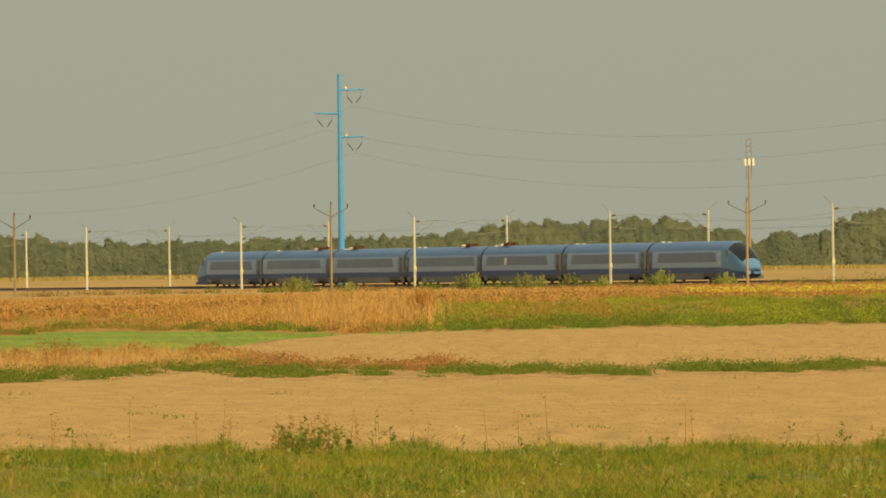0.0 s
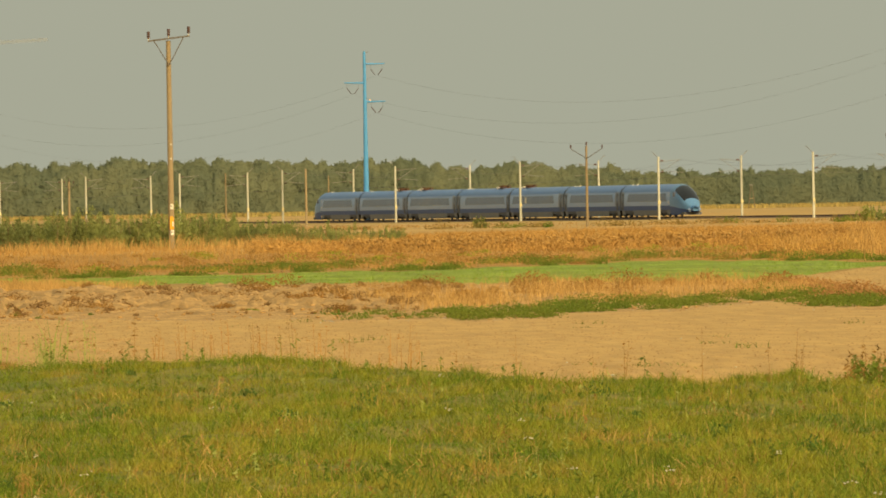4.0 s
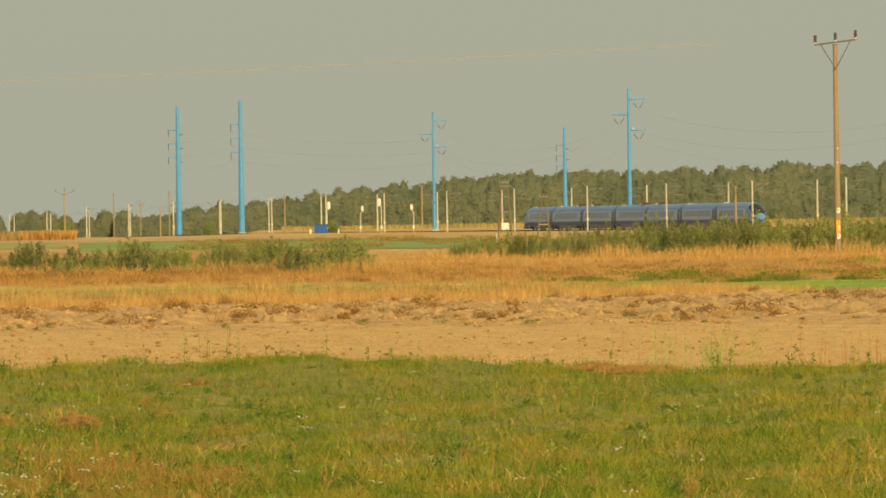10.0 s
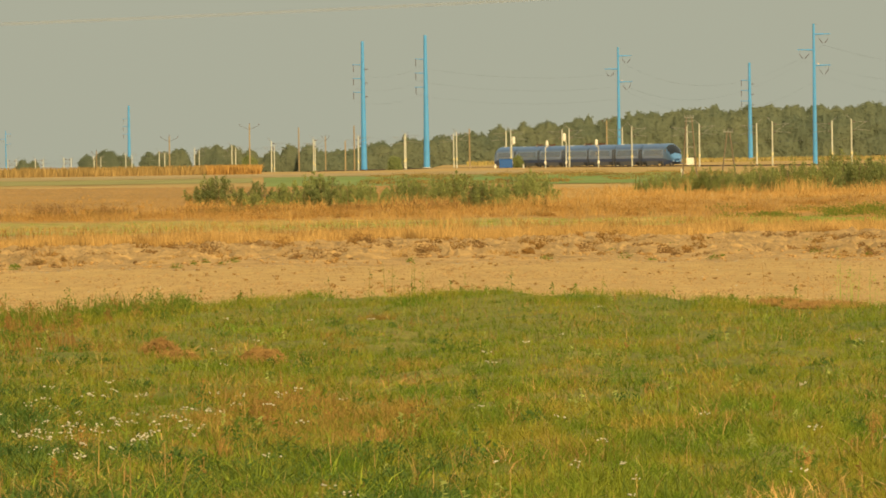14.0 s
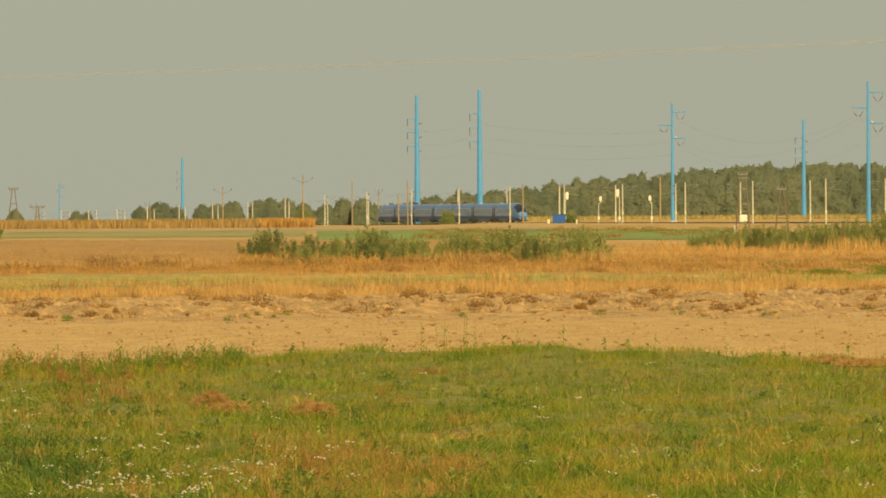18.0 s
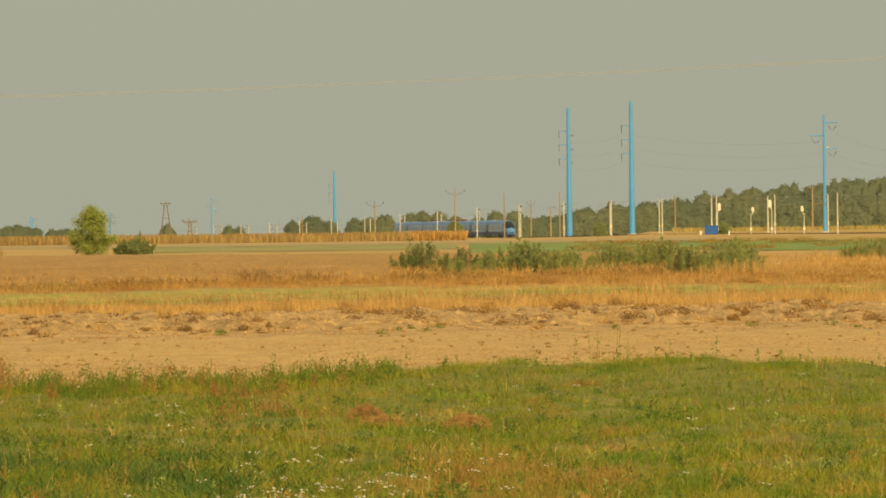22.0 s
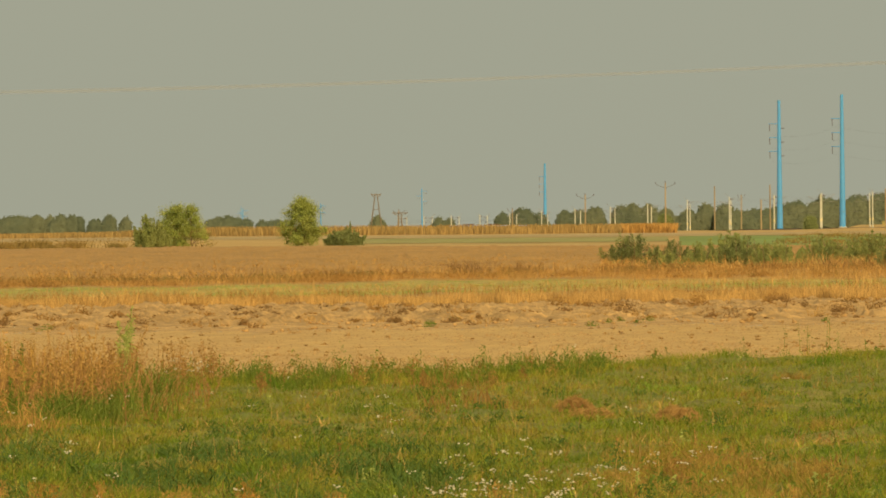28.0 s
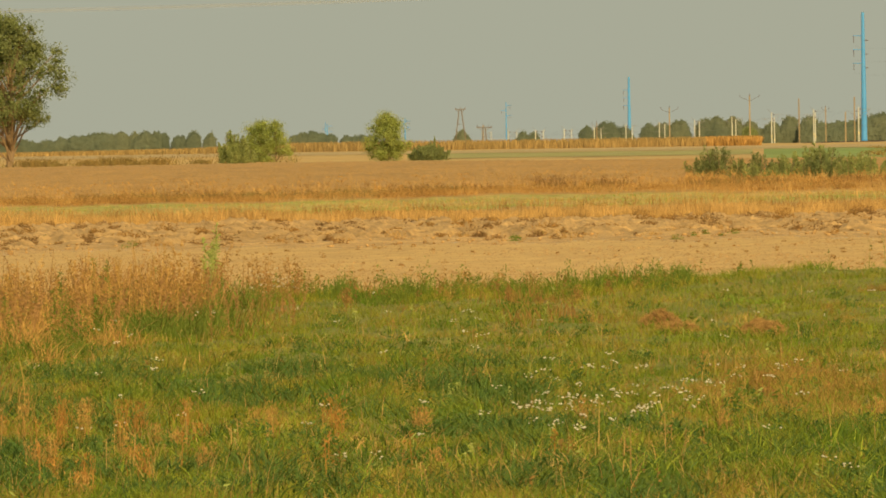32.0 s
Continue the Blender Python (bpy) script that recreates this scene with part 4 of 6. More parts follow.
def heads(name, x, y, z, size, mat, label, category, rng, flat=0.35, under=True):
    """Small lumps: flower heads, clods, ears; flattened octahedra."""
    n = len(x)
    s = np.broadcast_to(size, n) * rng.uniform(0.6, 1.4, n)
    c = np.stack([x, y, z], -1)
    a = rng.uniform(0, 1.57, n)
    ux = np.stack([np.cos(a), np.sin(a), np.zeros(n)], -1) * s[:, None]
    uy = np.stack([-np.sin(a), np.cos(a), np.zeros(n)], -1) * s[:, None] * rng.uniform(0.6, 1.1, n)[:, None]
    uz = np.stack([rng.normal(0, 0.15, n), rng.normal(0, 0.15, n), np.ones(n)], -1) * s[:, None] * flat
    v = np.stack([c + ux, c + uy, c - ux, c - uy, c + uz, c - uz], 1).reshape(-1, 3)
    i = np.arange(n)[:, None] * 6
    t = np.concatenate([i + np.array([p]) for p in ((0, 1, 4), (1, 2, 4), (2, 3, 4), (3, 0, 4), (1, 0, 5), (2, 1, 5), (3, 2, 5), (0, 3, 5))[:8 if under else 4]], 0)
    return soup(name, v, t, mat, label, category)


def lumps(name, x, y, z, size, mat, label, category, rng, flat=0.6):
    """Rough earth lumps with twelve uneven corners."""
    n = len(x)
    phi = (1 + 5 ** 0.5) / 2
    ico = np.array([(-1, phi, 0), (1, phi, 0), (-1, -phi, 0), (1, -phi, 0), (0, -1, phi), (0, 1, phi), (0, -1, -phi), (0, 1, -phi),
                    (phi, 0, -1), (phi, 0, 1), (-phi, 0, -1), (-phi, 0, 1)]) / 1.9
    tri = np.array([(0, 11, 5), (0, 5, 1), (0, 1, 7), (0, 7, 10), (0, 10, 11), (1, 5, 9), (5, 11, 4), (11, 10, 2), (10, 7, 6), (7, 1, 8),
                    (3, 9, 4), (3, 4, 2), (3, 2, 6), (3, 6, 8), (3, 8, 9), (4, 9, 5), (2, 4, 11), (6, 2, 10), (8, 6, 7), (9, 8, 1)])
    s = np.broadcast_to(size, n) * rng.uniform(0.5, 1.5, n)
    v = ico[None] * rng.uniform(0.7, 1.3, (n, 12, 1)) * s[:, None, None]
    v[:, :, 0] *= rng.uniform(0.9, 1.7, n)[:, None]
    v[:, :, 2] *= flat
    v += np.stack([x, y, z], -1)[:, None]
    t = (np.arange(n)[:, None, None] * 12 + tri[None]).reshape(-1, 3)
    ob = soup(name, v.reshape(-1, 3), t, mat, label, category)
    ob.data.polygons.foreach_set("use_smooth", [True] * len(ob.data.polygons))
    return ob


def leaf_cloud(centres, radii, per, size, rng, squash=0.85):
    """Leaf cards spread near the surface of uneven clumps; returns corners and quads."""
    vs = []
    for (c, r) in zip(centres, radii):
        k = max(6, int(per * r * r))
        u = rng.normal(0, 1, (k, 3))
        u /= np.linalg.norm(u, axis=1)[:, None]
        inner = rng.uniform(0, 1, k) < 0.25
        depth = np.where(inner, rng.uniform(0.1, 0.62, k), rng.uniform(0.5, 1.25, k))
        p = np.asarray(c) + u * (r * depth)[:, None] * np.array([1, 1, squash])
        nrm = u + rng.normal(0, 0.8, (k, 3))
        nrm /= np.linalg.norm(nrm, axis=1)[:, None]
        t = np.cross(nrm, rng.normal(0, 1, (k, 3)))
        t /= np.linalg.norm(t, axis=1)[:, None] + 1e-9
        w = np.cross(nrm, t)
        s = (size * rng.uniform(0.5, 1.4, k) * np.where(inner, 1.7, 1.0))[:, None]
        vs.append(np.stack([p - t * s, p + w * s * 0.6, p + t * s, p - w * s * 0.6], 1).reshape(-1, 3))
    v = np.concatenate(vs)
    return v, np.arange(len(v)).reshape(-1, 4)


rg = np.random.RandomState(11)
full = (-2350, 2850)

def near_edge(b):
    return np.full(len(b), 42.0)


def edge(i, plus=0.0):
    return lambda b: border(i, b) + plus


def at(v):
    return lambda b: np.full(len(b), float(v))


def patchy(b, d, k, seed, cut):
    """Keeps positions in irregular patches about k metres wide."""
    r = np.random.RandomState(seed)
    x, y = spot(b, d)
    s = sum(np.sin((x * np.cos(a) * 2.4 + y * np.sin(a) * 0.6) * 6.28 / (k * m) + p)
            for a, m, p in zip(r.uniform(0, 3.14, 6), r.uniform(0.6, 2.2, 6), r.uniform(0, 6.28, 6)))
    return s > cut


def fade(b, lo, hi, rng):
    """Keeps ever fewer positions from bearing lo towards hi."""
    return rng.uniform(0, 1, len(b)) < np.clip((hi - b) / (hi - lo), 0, 1)


# ---- meadow ----
def turf(name, n, near, far, h, w, mat, seed, label, lean, cut=None, size=3.0, b0=full[0], b1=full[1], even=0.0):
    """Short grass: one tapering leaf each, thick enough to close the sward."""
    r = np.random.RandomState(seed)
    b, d = tufts(n, b0, b1, near, far, r, even)
    if cut is not None:
        k = patchy(b, d, size, seed, cut)
        b, d = b[k], d[k]
    x, y = spot(b, d)
    n = len(x)
    hh = h * r.uniform(0.5, 1.4, n) * np.clip(0.85 + 0.45 * np.sin(x * 2.3 + 2 * np.sin(y * 0.31)) * np.sin(y * 0.5 + x * 1.4), 0.45, 1.4)
    ww = w * r.uniform(0.6, 1.4, n)
    a = r.uniform(-0.8, 0.8, n)
    c = np.stack([x, y, land(x, y) - 0.01], -1)
    o = np.stack([np.cos(a) * ww / 2, np.sin(a) * ww / 2, np.zeros(n)], -1)
    t = c + np.stack([r.normal(0, lean, n) * hh, r.normal(0, lean, n) * hh, hh], -1)
    v = np.stack([c - o, c + o, t + o * 0.3, t - o * 0.3], 1).reshape(-1, 3)
    soup(name, v, np.arange(len(v)).reshape(-1, 4), mat, label, "grass")


turf("meadow_grass", 420000, near_edge, edge(0), 0.075, 0.0055, M["blade"], 12, "thick green meadow grass with dry yellow patches", 0.7)
turf("meadow_grass", 90000, near_edge, edge(0), 0.085, 0.006, M["fresh"], 13, "fresh yellow-green grass in the meadow", 0.8, 0.2, 4.0)
turf("meadow_grass", 80000, near_edge, edge(0), 0.07, 0.0055, M["tan"], 14, "brownish dry grass in the meadow", 0.9, 0.7, 3.0)
turf("meadow_grass", 110000, near_edge, edge(0), 0.075, 0.0055, M["olive"], 16, "yellowing olive grass in the meadow", 0.8, -0.6, 5.0, 350, 2850)
turf("meadow_grass", 46000, near_edge, edge(0, -3), 0.085, 0.005, M["tan"], 17, "dry brownish grass tips in the meadow", 0.5, 0.6, 2.2, -2350, -700)
turf("meadow_grass", 9000, at(58), at(69), 0.11, 0.006, M["tan"], 15, "faded brownish patch of grass in the meadow", 0.6, -0.3, 1.2, -1020, -600)
b, d = tufts(3000, *full, near_edge, edge(0, 2), rg)
blades("tall_grass", b, d, 0.19, 0.0035, M["straw"], "thin pale dry grass stalks in the meadow", "grass", rg, 0.25)
b, d = tufts(26000, *full, near_edge, edge(0, 1), rg)
k = patchy(b, d, 5, 3, 1.2)
blades("grass_tussocks", b[k], d[k], 0.17, 0.008, M["weed"], "darker tussocks of lush grass", "grass", rg, 0.6)
b, d = tufts(40000, *full, lambda q: border(0, q) - 9, edge(0, 0.8), rg)
k = patchy(b, d, 4, 8, 0.0)
blades("meadow_fringe", b[k], d[k], 0.12, 0.006, M["blade"], "uneven grassy fringe along the bare field", "grass", rg, 0.4)
b, d = tufts(24000, *full, near_edge, edge(0), rg)
k = patchy(b, d, 3, 14, 1.6)
blades("dry_grass_patches", b[k], d[k], 0.13, 0.007, M["straw"], "matted dry patches in the meadow", "grass", rg, 0.8)


def tussocks(n, b0, b1, near, far, h, w, mat, seed, label, per=60, name="dead_tussock", lean=0.5, width=0.012):
    """Loose round tufts of dead weeds."""
    r = np.random.RandomState(seed)
    b, d = tufts(n, b0, b1, near, far, r)
    s = r.uniform(0.5, 1.5, len(b))
    bb = np.repeat(b, per) + r.normal(0, 1, per * len(b)) * np.repeat(w * s * BEARING / d, per)
    dd = np.repeat(d, per) + r.normal(0, 1, per * len(b)) * np.repeat(w * s, per)
    blades(name, bb, dd, h * np.repeat(s, per), width, mat, label, "weeds", r, lean)


def clumps(name, n, b0, b1, near, far, h, w, mat, seed, label, per=70, leaf=0.03, cut=None, size=4.0, upright=0.5, category="weeds", even=0.5):
    """Rounded low plants: many small leaf cards in the upper half of a flattened ball, with stray leaves around it."""
    r = np.random.RandomState(seed)
    b, d = tufts(n, b0, b1, near, far, r, even)
    if cut is not None:
        k = patchy(b, d, size, seed, cut)
        b, d = b[k], d[k]
    x, y = spot(b, d)
    n = len(x)
    s = r.uniform(0.45, 1.35, n)
    u = r.normal(0, 1, (n * per, 3))
    u /= np.linalg.norm(u, axis=1)[:, None]
    rad = r.uniform(0.15, 1.1, n * per) ** 0.6
    sw = np.repeat(s * w * r.uniform(0.7, 1.4, n), per)
    sh = np.repeat(s * h * r.uniform(0.7, 1.3, n), per)
    c = np.stack([np.repeat(x, per) + u[:, 0] * sw * rad, np.repeat(y, per) + u[:, 1] * sw * rad, np.repeat(land(x, y), per) + np.abs(u[:, 2]) * sh * rad], -1)
    k = len(c)
    t = np.stack([r.normal(0, 0.7, k), r.normal(0, 0.4, k), upright + r.normal(0, 0.5, k)], -1)
    t /= np.linalg.norm(t, axis=1)[:, None] + 1e-9
    v = np.cross(t, np.stack([r.normal(0, 0.5, k), -np.ones(k), r.normal(0, 0.5, k)], -1))
    v /= np.linalg.norm(v, axis=1)[:, None] + 1e-9
    q = (leaf * r.uniform(0.5, 1.5, k))[:, None]
    v = np.stack([c - t * q, c + v * q * 0.35, c + t * q, c - v * q * 0.35], 1).reshape(-1, 3)
    soup(name, v, np.arange(len(v)).reshape(-1, 4), mat, label, category)


def weed_plants(n, b0, b1, near, far, h, mat, seed, label, leafy=14, cut=-9, wide=0.028, size=2.0, bushy=0.22, stem=0.007, bend=0.05):
    """Stalks with side leaves: a stem blade and small leaf lumps up its length."""
    r = np.random.RandomState(seed)
    b, d = tufts(n, b0, b1, near, far, r, 0.5)
    k = patchy(b, d, size, seed, cut)
    b, d = b[k], d[k]
    x, y = spot(b, d)
    n = len(x)
    if not n:
        return
    z = land(x, y)
    hh = h * r.uniform(0.5, 1.2, n) * (0.88 + 0.14 * np.sin(x * 3.1) + 0.1 * np.sin(x * 7.7 + 1))
    root = new("weeds")
    tx, ty = hh * r.normal(0, bend, n), hh * r.normal(0, bend, n)
    foot, tip = np.stack([x, y, z - 0.03], -1), np.stack([x + tx, y + ty, z + hh], -1)
    across = np.array([stem / 2, 0.0, 0.0])
    v = np.stack([foot - across, foot + across, tip + across * 0.4, tip - across * 0.4], 1).reshape(-1, 3)
    soup("stems", v, np.arange(len(v)).reshape(-1, 4), mat, "", "", root)
    f = np.tile(np.linspace(0.2, 1.0, leafy), n)
    hr = np.repeat(hh, leafy)
    spread = bushy * hr * (1.15 - f)
    lx = np.repeat(x, leafy) + np.repeat(tx, leafy) * f + r.normal(0, 1, n * leafy) * spread
    ly = np.repeat(y, leafy) + np.repeat(ty, leafy) * f + r.normal(0, 1, n * leafy) * spread
    lz = np.repeat(z, leafy) + hr * f
    s = wide * r.uniform(0.5, 1.4, n * leafy)
    a = r.uniform(0, 6.28, n * leafy)
    t = np.stack([np.cos(a), np.sin(a) * 0.4, r.uniform(-0.8, 0.8, n * leafy)], -1) * s[:, None]
    w = np.stack([-np.sin(a) * 0.3, np.cos(a) * 0.3, r.uniform(0.3, 0.9, n * leafy)], -1) * (s * 0.5)[:, None]
    c = np.stack([lx, ly, lz], -1)
    v = np.stack([c - t, c + w, c + t, c - w], 1).reshape(-1, 3)
    soup("leaves", v, np.arange(len(v)).reshape(-1, 4), mat, "", "", root)
    tagged(root, label, "weeds", kind="stuff")


def flowers(n, b0, b1, d0, d1, size, seed, cut, name="yarrow_flowers"):
    r = np.random.RandomState(seed)
    b, d = tufts(n, b0, b1, at(d0), at(d1), r)
    k = patchy(b, d, 1.6, seed, cut)
    b, d = b[k], d[k]
    x, y = spot(b, d)
    h = r.uniform(0.12, 0.3, len(x))
    x = np.repeat(x, 5) + r.normal(0, 0.022, 5 * len(x))
    y2 = np.repeat(y, 5) + r.normal(0, 0.022, 5 * len(y))
    z = np.repeat(land(*spot(b, d)) + h, 5) + r.normal(0, 0.008, 5 * len(b))
    heads(name, x, y2, z, 0.0098, M["white"], "small white yarrow flower heads in the grass", "flowers", r, 0.5)
    blades("flower_stems", b, d, h * 1.0, 0.005, M["weed"], "thin green flower stems", "flowers", r, 0.05)


flowers(190, *full, 45, 100, 0.03, 31, 0.1)
flowers(130, -1300, -780, 54, 63, 0.03, 32, 0.9)
flowers(24, -1330, -1090, 51.5, 55, 0.03, 33, -9)
flowers(30, -1790, -1710, 104, 113, 0.03, 30, -9)
flowers(75, -2100, -1250, 52, 88, 0.03, 34, 0.8)

weed_plants(2600, *full, near_edge, edge(0), 0.13, M["weed"], 35, "low broad-leaved herbs in the meadow", 9, -0.8, 0.022, 3.0)
weed_plants(900, *full, near_edge, edge(0), 0.14, M["leaflight"], 36, "yellow-green herbs in the meadow", 8, 0.6, 0.02, 3.0)
weed_plants(700, *full, near_edge, edge(0), 0.15, M["brown"], 37, "brown withered herbs in the meadow", 8, 1.0, 0.018, 2.0)


def plumes(n, b0, b1, d0, d1, h, mat, seed, label, per=26):
    """Bunches of fine seed stalks that fan out upwards."""
    r = np.random.RandomState(seed)
    b, d = tufts(n, b0, b1, at(d0), at(d1), r)
    s = np.repeat(r.uniform(0.6, 1.2, len(b)), per)
    bb = np.repeat(b, per) + r.normal(0, 0.025, per * len(b)) * BEARING / np.repeat(d, per)
    dd = np.repeat(d, per) + r.normal(0, 0.03, per * len(b))
    root = new("grass_plumes")
    blades("stalks", bb, dd, h * s, 0.0035, mat, "", "", r, 0.16, parent=root)
    x, y = spot(np.repeat(bb, 3), np.repeat(dd, 3))
    k = len(x)
    f = r.uniform(0.4, 1.0, k)
    c = np.stack([x + r.normal(0, 0.013, k) * (0.5 + f), y + r.normal(0, 0.03, k), land(x, y) + h * np.repeat(s, 3) * f], -1)
    t = np.stack([r.normal(0, 0.5, k), r.normal(0, 0.3, k), np.ones(k)], -1) * 0.011
    u = np.stack([np.ones(k), r.normal(0, 0.4, k), np.zeros(k)], -1) * 0.0028
    v = np.stack([c - t, c + u, c + t, c - u], 1).reshape(-1, 3)
    soup("seed_heads", v, np.arange(len(v)).reshape(-1, 4), mat, "", "", root)
    tagged(root, label, "grass", kind="stuff")


# rusty seed heads and dry tall grass near the viewpoint
r = np.random.RandomState(41)
weed_plants(16, -2350, -1200, at(46), at(55), 0.3, M["rust"], 42, "rusty red sorrel seed heads in the grass", 30, 0.0, 0.012, 2.0)
for k, q in enumerate((-2330, -2290, -2240, -2180, -2121, -2085, -2004, -1946, -1900, -1767, -1634, -1480)):
    plumes(2, q - 20, q + 20, 53, 58, 0.25, M[("rust", "tawny")[k % 2]], 600 + k, "feathery rusty orange grass plumes")
plumes(5, -2350, -1150, 45.5, 52, 0.22, M["rust"], 65, "feathery rusty orange grass plumes")
plumes(6, -2350, -1050, 45.5, 53, 0.22, M["tawny"], 66, "feathery brown grass plumes")
plumes(8, -1300, 300, 52, 74, 0.18, M["tawny"], 67, "thin tawny grass plumes in the meadow", 24)
weed_plants(36, -2350, -1000, at(45), at(54), 0.3, M["straw"], 43, "pale feathery grass heads", 24, 0.3, 0.009, 2.0)
b, d = tufts(160, -2350, -1000, at(45), at(51), r)
blades("dry_tall_grass", b, d, 0.24, 0.004, M["straw"], "straw-coloured tall grass", "grass", r, 0.25)
b, d = tufts(18000, -2350, -1150, at(46), at(80), r)
k = patchy(b, d, 2.2, 46, 0.3)
blades("lush_grass", b[k], d[k], 0.13, 0.008, M["lush"], "lush dark green grass with arching leaves", "grass", r, 1.0)
b, d = tufts(24000, -2350, -1270, at(45), at(72), r)
k = patchy(b, d, 1.6, 68, 0.0) & patchy(b, d, 7, 79, -0.8)
blades("lush_grass", b[k], d[k], 0.15, 0.009, M["lush"], "dense dark green grass with broad arching leaves", "grass", r, 0.9)
b, d = tufts(9000, -1300, -560, at(44), at(57), r)
k = patchy(b, d, 1.6, 80, -0.2)
blades("lush_grass", b[k], d[k], 0.13, 0.008, M["lush"], "dark green grass near the viewpoint", "grass", r, 0.9)
b, d = tufts(2600, -2350, -600, at(45), at(60), r)
k = patchy(b, d, 3, 69, 0.3)
blades("lush_grass", b[k], d[k], 0.17, 0.009, M["fresh"], "bright arching grass leaves", "grass", r, 0.9)
clumps("meadow_herbs", 330, -2350, -500, at(46), at(90), 0.12, 0.08, M["lush"], 70, "dark leafy herbs in the meadow", 60, 0.014, -0.4, 4.0)
clumps("meadow_tussocks", 260, *full, at(46), edge(0, -5), 0.1, 0.11, M["lush"], 81, "dark tussocks of coarse grass in the meadow", 60, 0.017, 0.0, 2.5, 1.2)
clumps("meadow_herbs", 90, *full, at(46), edge(0, -4), 0.1, 0.08, M["fresh"], 71, "pale leafy herbs in the meadow", 50, 0.013, 0.0, 4.0)
clumps("meadow_herbs", 130, *full, at(60), edge(0, -4), 0.08, 0.14, M["weed"], 72, "low dark leafy herbs in the meadow", 60, 0.015, 0.3, 4.0)
b, d = tufts(900, -1000, -560, at(56), at(70), r)
k = patchy(b, d, 1.2, 45, 0.2)
blades("brown_docks", b[k], d[k], 0.12, 0.006, M["brown"], "brown withered low weeds in the meadow", "weeds", r, 0.4)


weed_plants(150, -2350, -1900, edge(0, -10), edge(0, 3), 0.7, M["tawny"], 51, "tall withered brown weeds at the field edge", 44, -0.3, 0.013, 1.2, 0.1, 0.01, 0.2)
tussocks(26, -2350, -1890, edge(0, -10), edge(0, 2), 0.42, 0.16, M["tawny"], 44, "ragged tufts of tall brown grass at the field edge", 50, "brown_grass", 0.5, 0.006)
weed_plants(230, -2350, -1870, edge(0, -14), edge(0, 3), 0.6, M["tawny"], 63, "tall withered plants with curled ochre leaves", 48, -1.2, 0.017, 1.2, 0.12, 0.012, 0.2)
weed_plants(210, -2350, -1850, edge(0, -16), edge(0, 3), 0.62, M["rusthay"], 78, "tall withered plants with russet leaves", 46, -1.2, 0.018, 1.2, 0.12, 0.012, 0.2)
weed_plants(70, -2350, -1870, edge(0, -11), edge(0, 3), 0.72, M["dead"], 64, "tall withered plants with dark brown seed heads", 34, -0.8, 0.016, 1.2, 0.1, 0.01, 0.2)
weed_plants(34, -2350, -1740, edge(0, -12), edge(0, 2), 0.62, M["weed"], 66, "tall leafy green stalks among the withered plants", 60, -0.4, 0.02, 2.0, 0.12, 0.012)
weed_plants(60, -1900, -1700, edge(0, -22), edge(0, 2), 0.45, M["rusthay"], 67, "russet weeds spilling from the field edge into the grass", 40, -0.2, 0.014, 1.6, 0.1, 0.01, 0.2)
clumps("green_weeds", 60, -2350, -1850, edge(0, -16), edge(0, -1), 0.3, 0.12, M["weed"], 45, "leafy green weeds among the withered plants", 153, 0.014)
tussocks(15, -2350, -1930, edge(0, -12), edge(0, 0), 0.42, 0.14, M["brown"], 47, "ragged russet grass tufts at the field edge", 50, "russet_grass", 0.6, 0.006)
tussocks(10, -2350, -1990, edge(0, -22), edge(0, -8), 0.28, 0.12, M["tawny"], 48, "arching tawny grass before the brown weeds", 60, "straw_grass", 0.7, 0.007)
tussocks(4, -2350, -2260, at(56), at(66), 0.32, 0.1, M["tawny"], 49, "tall arching dry grass in the meadow", 60, "straw_grass", 0.6, 0.006)
tussocks(46, -2350, -1800, edge(0, -20), edge(0, -3), 0.24, 0.16, M["weed"], 40, "green weeds under the brown grass", 90, "green_weeds", 0.6, 0.01)
weed_plants(90, -1960, -1690, edge(0, -7), edge(0, 3), 0.55, M["brown"], 50, "withered brown weeds thinning out along the field", 30, -0.6, 0.018)
weed_plants(90, -2350, -1760, edge(0, -10), edge(0, 2), 0.55, M["rusthay"], 52, "tall dry russet weeds at the field edge", 24, -0.2, 0.016, 1.2)
weed_plants(7, -1872, -1850, edge(0, -3), edge(0, 2), 0.85, M["leaflight"], 53, "tall fresh yellow-green weed", 90, -9, 0.026, 2.0, 0.08, 0.012)
weed_plants(220, -1800, -1000, edge(0, -8), edge(0, 1), 0.26, M["weed"], 54, "green weeds along the bare field", 22, -0.5, 0.016)
tussocks(55, -1780, -960, edge(0, -8), edge(0, -0.5), 0.12, 0.12, M["blade"], 609, "tall grass tufts along the bare field", 60, "grass_tufts", 0.45, 0.008)
tussocks(30, -1780, -1000, edge(0, -8), edge(0, 0.5), 0.2, 0.08, M["weed"], 610, "upright green weeds along the bare field", 36, "green_weeds", 0.3, 0.01)
clumps("green_weeds", 85, -1850, -1000, edge(0, -9), edge(0, 0), 0.27, 0.1, M["weed"], 73, "bushy green weeds along the bare field", 110, 0.016, -0.8, 4.0, 0.9)
clumps("brown_weeds", 60, -1900, -1050, edge(0, -10), edge(0, 1), 0.26, 0.09, M["brown"], 74, "withered brown weeds along the bare field", 90, 0.015, -0.5, 4.0, 0.9)
clumps("dry_weeds", 46, -1900, -1050, edge(0, -12), edge(0, 0), 0.24, 0.09, M["tan"], 75, "faded dry weeds along the bare field", 90, 0.015, -0.5, 4.0, 1.0)
clumps("brown_weeds", 60, -2350, -1880, edge(0, -12), edge(0, 1), 0.42, 0.14, M["brown"], 76, "dense withered brown weeds at the field edge", 170, 0.022, -1.6, 4.0, 0.9)
